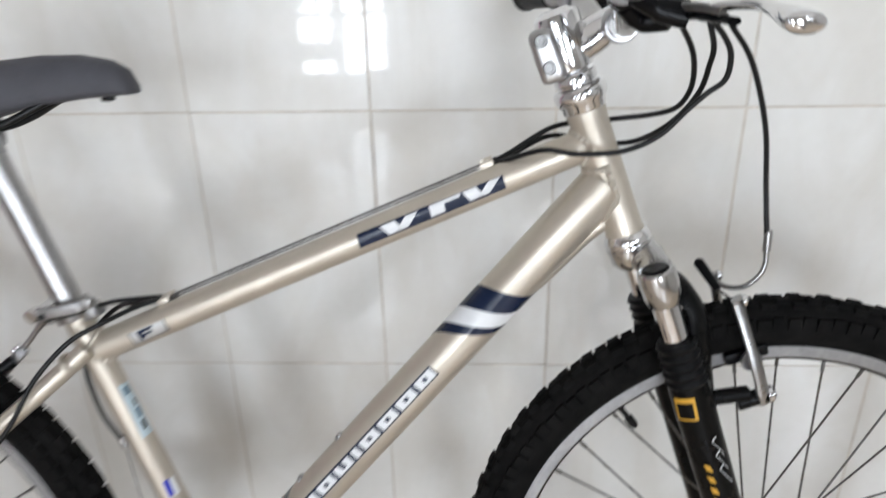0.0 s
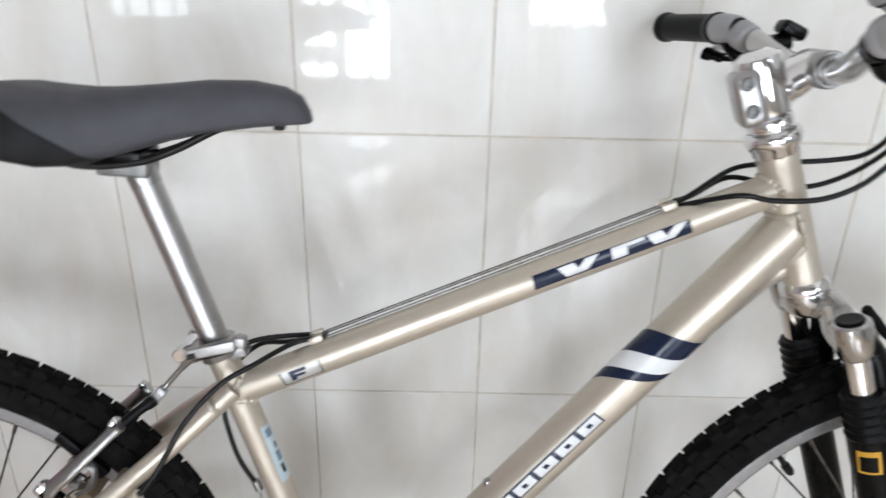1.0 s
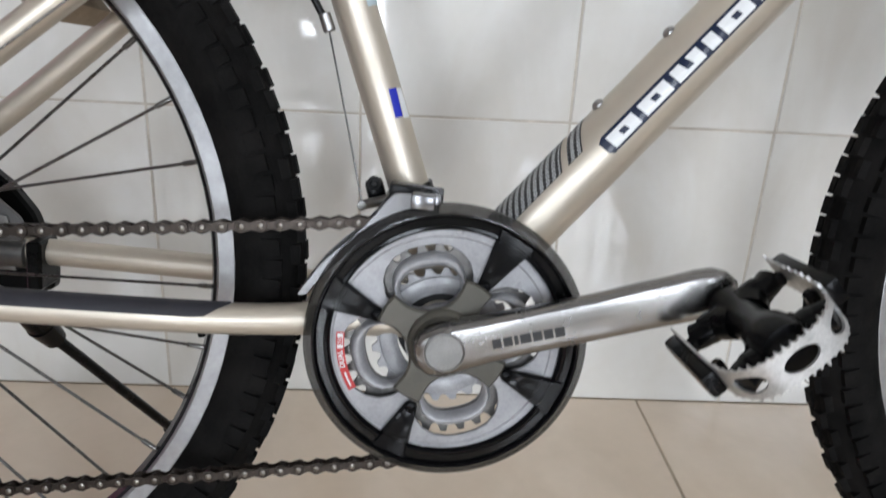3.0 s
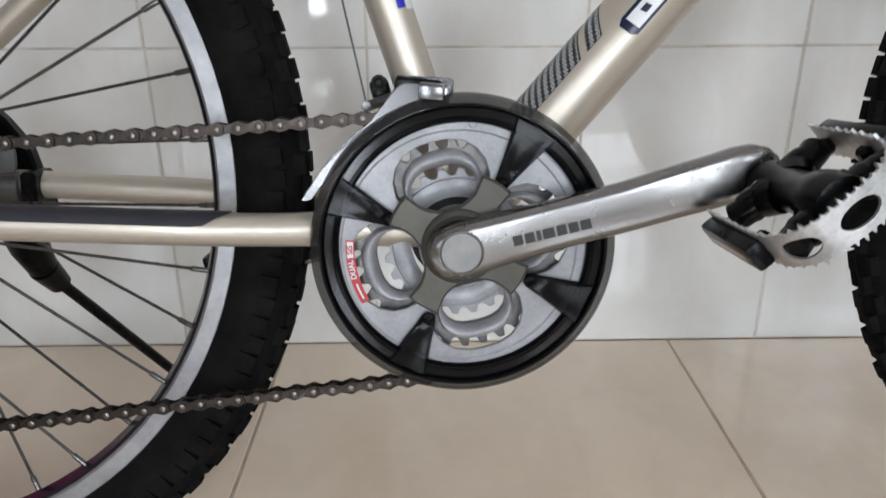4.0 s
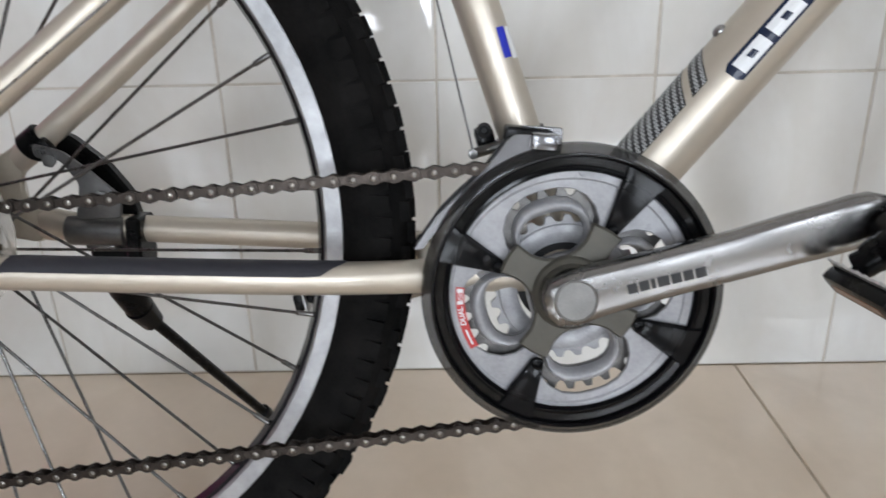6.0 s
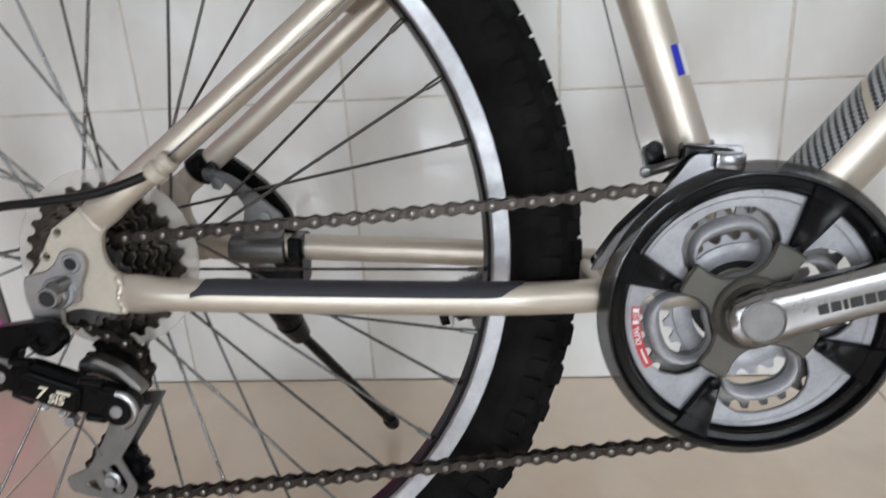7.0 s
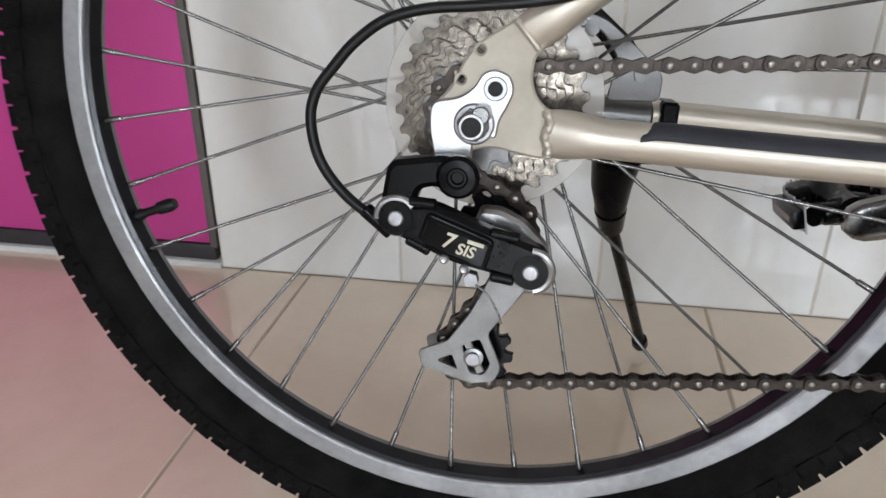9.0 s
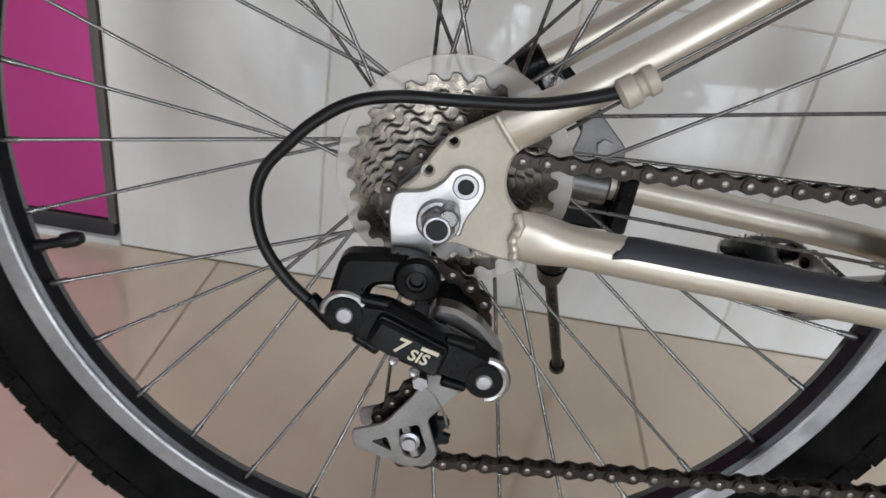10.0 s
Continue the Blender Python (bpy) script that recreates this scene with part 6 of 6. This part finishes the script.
# ---- cables ----
def cable(pts, label, r=0.0026, material="cable", n=8):
    return part("cable", sweep(smooth_path(pts, n), r, 12), M[material], bicycle, label)


STOP_F, STOP_R = TT.at(0.463, 0.028, 0.002), TT.at(0.100, 0.028, 0.002)
hoop = "black cable housing looping from the handlebar"
cable([(0.2060, -0.074, 0.9460), (0.2277, -0.050, 0.9199), (0.2382, -0.030, 0.8996), (0.2412, -0.012, 0.8781), (0.2351, 0.008, 0.8605), (0.2149, 0.022, 0.8526), (0.1814, 0.032, 0.8480), (0.150, 0.036, 0.8450), (0.118, 0.028, 0.8400), STOP_F + V((0.022, 0.010, 0.010)), STOP_F + V((0, 0.002, 0))], hoop)
cable([(0.2380, -0.072, 0.9400), (0.2523, -0.065, 0.9245), (0.2592, -0.060, 0.9104), (0.2579, -0.055, 0.8913), (0.2446, -0.050, 0.8791), (0.2301, -0.045, 0.8641), (0.2081, -0.040, 0.8411), (0.1767, -0.036, 0.8270), (0.1361, -0.033, 0.8245), (0.1053, -0.030, 0.8281), STOP_F + V((0.012, -0.001, 0.003)), STOP_F + V((0, 0.006, 0))], hoop)
cable([(0.2400, -0.052, 0.9440), (0.2490, -0.045, 0.9193), (0.2498, -0.035, 0.9021), (0.2480, -0.020, 0.8787), (0.2361, 0.0, 0.8534), (0.2151, 0.018, 0.8333), (0.1906, 0.030, 0.8240), (0.155, 0.038, 0.8270), (0.118, 0.032, 0.8320), STOP_F + V((0.025, 0.016, 0.008)), STOP_F + V((0, 0.013, 0.001))], hoop)
cable([(0.2560, -0.048, 0.9440), (0.2663, -0.040, 0.9330), (0.2853, -0.030, 0.9110), (0.3013, -0.020, 0.8804), (0.3160, -0.010, 0.8376), (0.3255, 0.0, 0.7867), (0.3300, 0.0, 0.7500), (0.3325, 0.0, 0.7300)], "black front brake cable housing")
for off in (V((0, 0, 0.0)), V((0, 0.0055, 0.0015)), V((0, 0.013, 0.001))):
    cable([STOP_F + off, (STOP_F + off).lerp(STOP_R + off, 0.5), STOP_R + off], "bare steel inner wire along the top tube", 0.0008, "steel", 2)
cable([STOP_R + V((0.010, 0, 0.002)), STOP_R + V((-0.020, -0.002, -0.002)), (-0.335, -0.028, 0.6580), (-0.366, -0.040, 0.6420), (-0.398, -0.054, 0.6080), (-0.418, -0.066, 0.5720), (-0.434, -0.0715, 0.5500), (-0.442, -0.0718, 0.5430)], "black rear gear cable housing beside the seat tube")
cable([STOP_R + V((0.010, 0.013, 0.001)), STOP_R + V((-0.030, 0.014, -0.002)), (-0.340, 0.006, 0.6680), (-0.372, -0.019, 0.6640), (-0.398, -0.018, 0.6590)], "black rear brake cable housing")
cable([STOP_R + V((0.010, 0.006, 0.001)), STOP_R + V((-0.030, 0.004, -0.004)), (-0.340, 0.024, 0.6560), (-0.366, 0.024, 0.6340), (-0.3790, 0.014, 0.6100), (-0.3765, 0.005, 0.5900), (-0.3725, 0.002, 0.5700), (-0.3633, 0, 0.5380), (-0.3480, 0, 0.5090)], "black front derailleur cable housing behind the seat tube")
cable([(-0.3450, 0, 0.5030), (-0.3320, -0.010, 0.4450), (-0.3190, -0.020, 0.3850)], "bare steel inner wire to the front derailleur", 0.0007, "steel", 2)
cable([(-0.4480, -0.0720, 0.5380), (-0.535, -0.0765, 0.4720), (-0.6180, -0.0802, 0.4115)], "bare steel inner wire along the seat stay", 0.0007, "steel", 2)
cable([(-0.6220, -0.0805, 0.4060), (-0.6444, -0.0820, 0.3985), (-0.6656, -0.0830, 0.3935), (-0.6966, -0.0835, 0.3905), (-0.7235, -0.0840, 0.3885), (-0.7442, -0.0845, 0.3828), (-0.7605, -0.0848, 0.3715), (-0.7720, -0.0850, 0.3590), (-0.7822, -0.0850, 0.3455), (-0.7855, -0.0855, 0.3300), (-0.7809, -0.0860, 0.3093), (-0.7679, -0.0865, 0.2916), (-0.7485, -0.0870, 0.2764)], "black rear derailleur cable loop", 0.0030)
part("cable_ferrule", rod((-0.7560, -0.0867, 0.2835), (-0.7405, -0.0870, 0.2705), 0.0044, 14), M["plastic"], rear_derailleur)


# ---- kickstand on the non-drive stays ----
def build_kickstand():
    bk = [(-0.6560, 0.4030), (-0.6330, 0.3960), (-0.6070, 0.3735), (-0.5900, 0.3500), (-0.5830, 0.3206), (-0.5773, 0.3059), (-0.5793, 0.2850), (-0.6284, 0.2850), (-0.6290, 0.3060), (-0.6060, 0.3170), (-0.6060, 0.3420), (-0.6300, 0.3740), (-0.6560, 0.3880)]
    ks = part("kickstand", plate(rounded(bk, 0.006), [], 0.0860, 0.0140, 0.0025), M["satin"], bicycle, "black rear kickstand clamped to the stays")
    gr = [(-0.6490, 0.3925), (-0.6264, 0.3858), (-0.6060, 0.3690), (-0.5866, 0.3507), (-0.5876, 0.3330), (-0.6230, 0.3330), (-0.6168, 0.3603), (-0.6291, 0.3789), (-0.6480, 0.3810)]
    part("clamp_plate", plate(rounded(gr, 0.005), [], 0.0540, 0.0030, 0.0006), M["greysteel"], ks, "grey steel clamp plate")
    part("stay_clamp", merge(rod((-0.6370, 0.0690, 0.3225), (-0.5900, 0.0685, 0.3198), 0.0128, 24, 0.0015), slab((-0.6120, 0.0700, 0.3110), (0.024, 0.014, 0.010), pose(0, 0, 0, 0, 3, 0), 0.003, 2)), M["greysteel"], ks, "grey clamp round the chain stay")
    part("stay_clamp", merge(rod((-0.6610, 0.0690, 0.3860), (-0.6465, 0.0690, 0.3965), 0.0122, 24, 0.0015), slab((-0.6440, 0.0590, 0.3870), (0.016, 0.010, 0.014), pose(0, 0, 0, 0, -36, 0), 0.003, 2)), M["satin"], ks, "black clamp round the seat stay")
    part("clamp_band", slab((-0.5805, 0.0660, 0.3130), (0.012, 0.032, 0.040), pose(0, 0, 0, 0, 3, 0), 0.002, 1), M["satin"], ks)
    for x, z in ((-0.6360, 0.3790), (-0.6010, 0.3500)):
        part("clamp_bolt", lathe((x, 0.0525, z), (0, -1, 0), [(0.0052, 0), (0.0052, 0.003), (0, 0.0034)], 6), M["dullalloy"], ks)
    part("stand_sleeve", sweep([(-0.6090, 0.0880, 0.2900), (-0.6105, 0.0990, 0.2650), (-0.6085, 0.1120, 0.2430)], [0.019, 0.0155, 0.0120], 18), M["satin"], ks)
    part("stand_collar", sweep([(-0.6085, 0.1120, 0.2430), (-0.6052, 0.1300, 0.2235)], [0.0128, 0.0100], 18), M["plastic"], ks)
    part("stand_leg", sweep([(-0.6055, 0.1280, 0.2260), (-0.5510, 0.2840, 0.0560)], 0.0052, 14), M["satin"], ks, "black stand leg")
    part("stand_foot", lathe((-0.5530, 0.2790, 0.0620), V((0.0435, 0.156, -0.170)), [(0.0060, 0), (0.0082, 0.002), (0.0086, 0.012), (0.0070, 0.018), (0, 0.0185)], 18), M["grip"], ks, "black rubber stand foot")
    return ks


kickstand = build_kickstand()


# ---- the room ----
def box_part(name, x0, x1, y0, y1, z0, z1, material, parent=None, bev=0.0):
    return part(name, slab(((x0 + x1) / 2, (y0 + y1) / 2, (z0 + z1) / 2), (x1 - x0, y1 - y0, z1 - z0), None, bev), material, parent, "", 0)


def wall_with_holes(name, axis, at, thick, lo, hi, height, holes, material):
    """A wall from lo to hi along the other axis, with rectangular holes (a, b, z0, z1)."""
    bm = bmesh.new()
    cuts = sorted({lo, hi, *[h[0] for h in holes], *[h[1] for h in holes]})
    for a, b in zip(cuts, cuts[1:]):
        spans = [(0, height)]
        for h in holes:
            if h[0] <= a and b <= h[1]:
                spans = [(0, h[2]), (h[3], height)]
        for z0, z1 in spans:
            if z1 - z0 < 1e-4:
                continue
            c, s = ((a + b) / 2, at + thick / 2, (z0 + z1) / 2), (b - a, abs(thick), z1 - z0)
            if axis == "x":
                c, s = (c[1], c[0], c[2]), (s[1], s[0], s[2])
            slab(c, s, None, 0, 1, bm)
    return tagged(part(name, bm, material, None, "", 0), kind="structure")


DOOR_X1, DOOR_X0, DOOR_H = -1.098, -1.92, 2.05
wall_north = tagged(wall_with_holes("wall_north", "y", 1.0011, 0.14, ROOM_X0, ROOM_X1, ROOM_H, [(DOOR_X0, DOOR_X1, 0, DOOR_H)], M["grout"]), "off-white glazed tile wall with tan grout lines", "wall")
wall_south = tagged(wall_with_holes("wall_south", "y", ROOM_Y0, -0.16, ROOM_X0, ROOM_X1, ROOM_H, [w[:4] for w in BACK_WINS], M["plaster"]), "plain light plaster wall with windows", "wall")
wall_east = tagged(wall_with_holes("wall_east", "x", ROOM_X1, 0.16, ROOM_Y0, 1.15, ROOM_H, [], M["plaster"]), "plain plaster wall", "wall")
wall_west = tagged(wall_with_holes("wall_west", "x", ROOM_X0, -0.16, ROOM_Y0, 1.15, ROOM_H, [], M["plaster"]), "plain light plaster wall", "wall")
tagged(box_part("ceiling", ROOM_X0 - 0.16, ROOM_X1 + 0.16, ROOM_Y0 - 0.16, 1.15, ROOM_H, ROOM_H + 0.12, M["ceiling"]), "plain white ceiling", "ceiling", kind="structure")
floor = tagged(box_part("floor", ROOM_X0 - 0.16, ROOM_X1 + 0.16, ROOM_Y0 - 0.16, 1.15, -0.12, -0.0009, M["grout_floor"]), "beige polished ceramic tile floor", "floor", kind="structure")


def window_unit(name, c, width, height, turn):
    """Frame and grille of bars in an opening; c is its middle."""
    w = part(name, merge(slab((0, 0, height / 2 - 0.02), (width, 0.05, 0.04)), slab((0, 0, -height / 2 + 0.02), (width, 0.05, 0.04)), slab((-width / 2 + 0.02, 0, 0), (0.04, 0.05, height - 0.08)), slab((width / 2 - 0.02, 0, 0), (0.04, 0.05, height - 0.08))), M["winframe"], None)
    w.matrix_world = pose(*c, 0, 0, turn)
    n = max(2, round(width / 0.13))
    for k in range(1, n):
        part("grille_bar", slab((-width / 2 + width * k / n, 0.0, 0), (0.030, 0.014, height - 0.08), None, 0.003), M["winframe"], w)
    for k in range(1, 4):
        part("grille_bar", slab((0, 0.016, -height / 2 + height * k / 4), (width - 0.08, 0.014, 0.035), None, 0.003), M["winframe"], w)
    return tagged(w, "white window frame with an iron bar grille", "window", kind="structure")


# the fourth unit only frames the added high key light
for i, (a, b, c, e, watts) in enumerate(BACK_WINS):
    window_unit("window_%d" % (i + 1), ((a + b) / 2, ROOM_Y0 - 0.03, (c + e) / 2), b - a, e - c, 0)


def climbing_plant(x0, x1, z0, z1):
    """Thin added stems on the sill with many folded leaves, thicker higher up."""
    grow = random.Random(11)
    y = ROOM_Y0 - 0.068
    stems = bmesh.new()
    for k in range(5):
        x = x0 + (x1 - x0) * (k + 0.5) / 5
        sweep(smooth_path([(x, y, 0.14), (x + grow.uniform(-0.03, 0.03), y, (0.14 + z1) / 2), (x + grow.uniform(-0.04, 0.04), y, z1 - 0.05)], 4), 0.004, 6, bm=stems)
    plant = tagged(part("climbing_plant", stems, M["leaf"], None), "green foliage added outside the barred window to break up its light", "plant")
    bm = bmesh.new()
    for k in range(260):
        x, z = grow.uniform(x0, x1), z0 + (z1 - z0) * grow.random() ** 0.8
        w, h, a = grow.uniform(0.010, 0.026), grow.uniform(0.022, 0.050), grow.uniform(-0.5, 0.5)
        pts = [(0, -h), (w, -0.2 * h), (0.7 * w, 0.5 * h), (0, h), (-0.7 * w, 0.5 * h), (-w, -0.2 * h)]
        vs = [bm.verts.new((x + p * math.cos(a) - q * math.sin(a), y + grow.uniform(-0.008, 0.008), z + p * math.sin(a) + q * math.cos(a))) for p, q in pts]
        bm.faces.new((vs[0], vs[1], vs[2], vs[3]))
        bm.faces.new((vs[0], vs[3], vs[4], vs[5]))
    tagged(part("foliage", bm, M["leaf"], plant, "green leaves"), kind="stuff")


# out of view; leaves block part of the lamp and break up its reflection
climbing_plant(-0.97, -0.43, 0.54, 1.08)
mullion = part("mullion", slab((0.0, 0.0, 0.0), (0.065, 0.034, 1.36), None, 0.003), M["winframe"], bpy.data.objects["window_2"])
mullion.matrix_basis = pose(-0.025, 0.030, 0)
rail = part("rail", slab((0.0, 0.0, 0.0), (0.24, 0.030, 0.11), None, 0.003), M["winframe"], bpy.data.objects["window_2"])
rail.matrix_basis = pose(-0.135, 0.030, 0.305 - 0.87)

# magenta door in the tiled wall
door = part("door_1", slab(((DOOR_X0 + DOOR_X1) / 2, 1.020, DOOR_H / 2 + 0.012), (DOOR_X1 - DOOR_X0 - 0.030, 0.030, DOOR_H - 0.040), None, 0.002), M["pink"], None)
tagged(door, "closed magenta laminate door with dark edging, in the tiled wall", "door", kind="structure")
part("bottom_edging", slab(((DOOR_X0 + DOOR_X1) / 2, 1.0195, 0.020), (DOOR_X1 - DOOR_X0 - 0.016, 0.036, 0.022), None, 0.002), M["edge"], door, "black kick strip")
part("side_edging", slab((DOOR_X1 - 0.0095, 1.0195, DOOR_H / 2 + 0.012), (0.011, 0.036, DOOR_H - 0.030), None, 0.002), M["greyedge"], door)
part("side_edging", slab((DOOR_X0 + 0.0095, 1.0195, DOOR_H / 2 + 0.012), (0.011, 0.036, DOOR_H - 0.030), None, 0.002), M["greyedge"], door)
part("top_edging", slab(((DOOR_X0 + DOOR_X1) / 2, 1.0195, DOOR_H - 0.004), (DOOR_X1 - DOOR_X0 - 0.030, 0.036, 0.012), None, 0.002), M["greyedge"], door)
part("door_sill", slab(((DOOR_X0 + DOOR_X1) / 2, 1.026, 0.003), (DOOR_X1 - DOOR_X0, 0.060, 0.010), None, 0.002), M["plaster"], door, "pale threshold strip")


# ---- tiles, piece by piece ----
TILE_W, JOINT = 0.25, 0.0023
TILE_ROWS = [(0.0, 0.378), (0.378, 0.784), (0.784, 1.190), (1.190, 1.596), (1.596, 2.002), (2.002, 2.408), (2.408, 2.814), (2.814, 3.0)]
rng = random.Random(5)
tile_meshes = {}


def tile_piece(name, w, h, t, material, bev=0.0012):
    key = (name, round(w, 4), round(h, 4))
    if key not in tile_meshes:
        ob = part(name, slab((0, 0, 0), (w, t, h), None, bev, 1), material, None, "", 30)
        tile_meshes[key] = ob.data
        bpy.data.objects.remove(ob)
    return new(name, tile_meshes[key])


def wall_tiles():
    x = -0.35 - 11 * TILE_W
    while x < ROOM_X1 - 0.01:
        a, b = max(x, ROOM_X0), min(x + TILE_W, ROOM_X1)
        x += TILE_W
        for z0, z1 in TILE_ROWS:
            p, q, z2 = a, b, z0
            if z1 <= DOOR_H + 0.2 and q > DOOR_X0 and p < DOOR_X1:
                if p >= DOOR_X0 and q <= DOOR_X1 and z1 <= DOOR_H:
                    continue
                if z0 >= DOOR_H - 0.05:
                    z2 = max(z0, DOOR_H)
                elif q > DOOR_X1:
                    p = DOOR_X1
                elif p < DOOR_X0:
                    q = DOOR_X0
                else:
                    continue
            if q - p < 0.02 or z1 - z2 < 0.02:
                continue
            t = tile_piece("tile", q - p - JOINT, z1 - z2 - JOINT, 0.0080, M["tile"])
            t.parent = wall_north
            t.matrix_basis = pose((p + q) / 2, 1.004, (z1 + z2) / 2, rng.uniform(-0.22, 0.22), 0, rng.uniform(-0.22, 0.22))


def floor_tiles():
    for i in range(-6, 7):
        for j in range(8):
            x0, x1 = max(0.034 + 0.504 * (i - 1), ROOM_X0), min(0.034 + 0.504 * i, ROOM_X1)
            y1, y0 = 1.0 - 0.504 * j, max(1.0 - 0.504 * (j + 1), ROOM_Y0)
            if x1 - x0 < 0.03 or y1 - y0 < 0.03:
                continue
            t = tile_piece("tile", x1 - x0 - 0.003, 0.010, y1 - y0 - 0.003, M["floor"], 0.001)
            t.parent = floor
            t.matrix_basis = pose((x0 + x1) / 2, (y0 + y1) / 2, -0.005, rng.uniform(-0.05, 0.05), rng.uniform(-0.05, 0.05), 0)


wall_tiles()
floor_tiles()
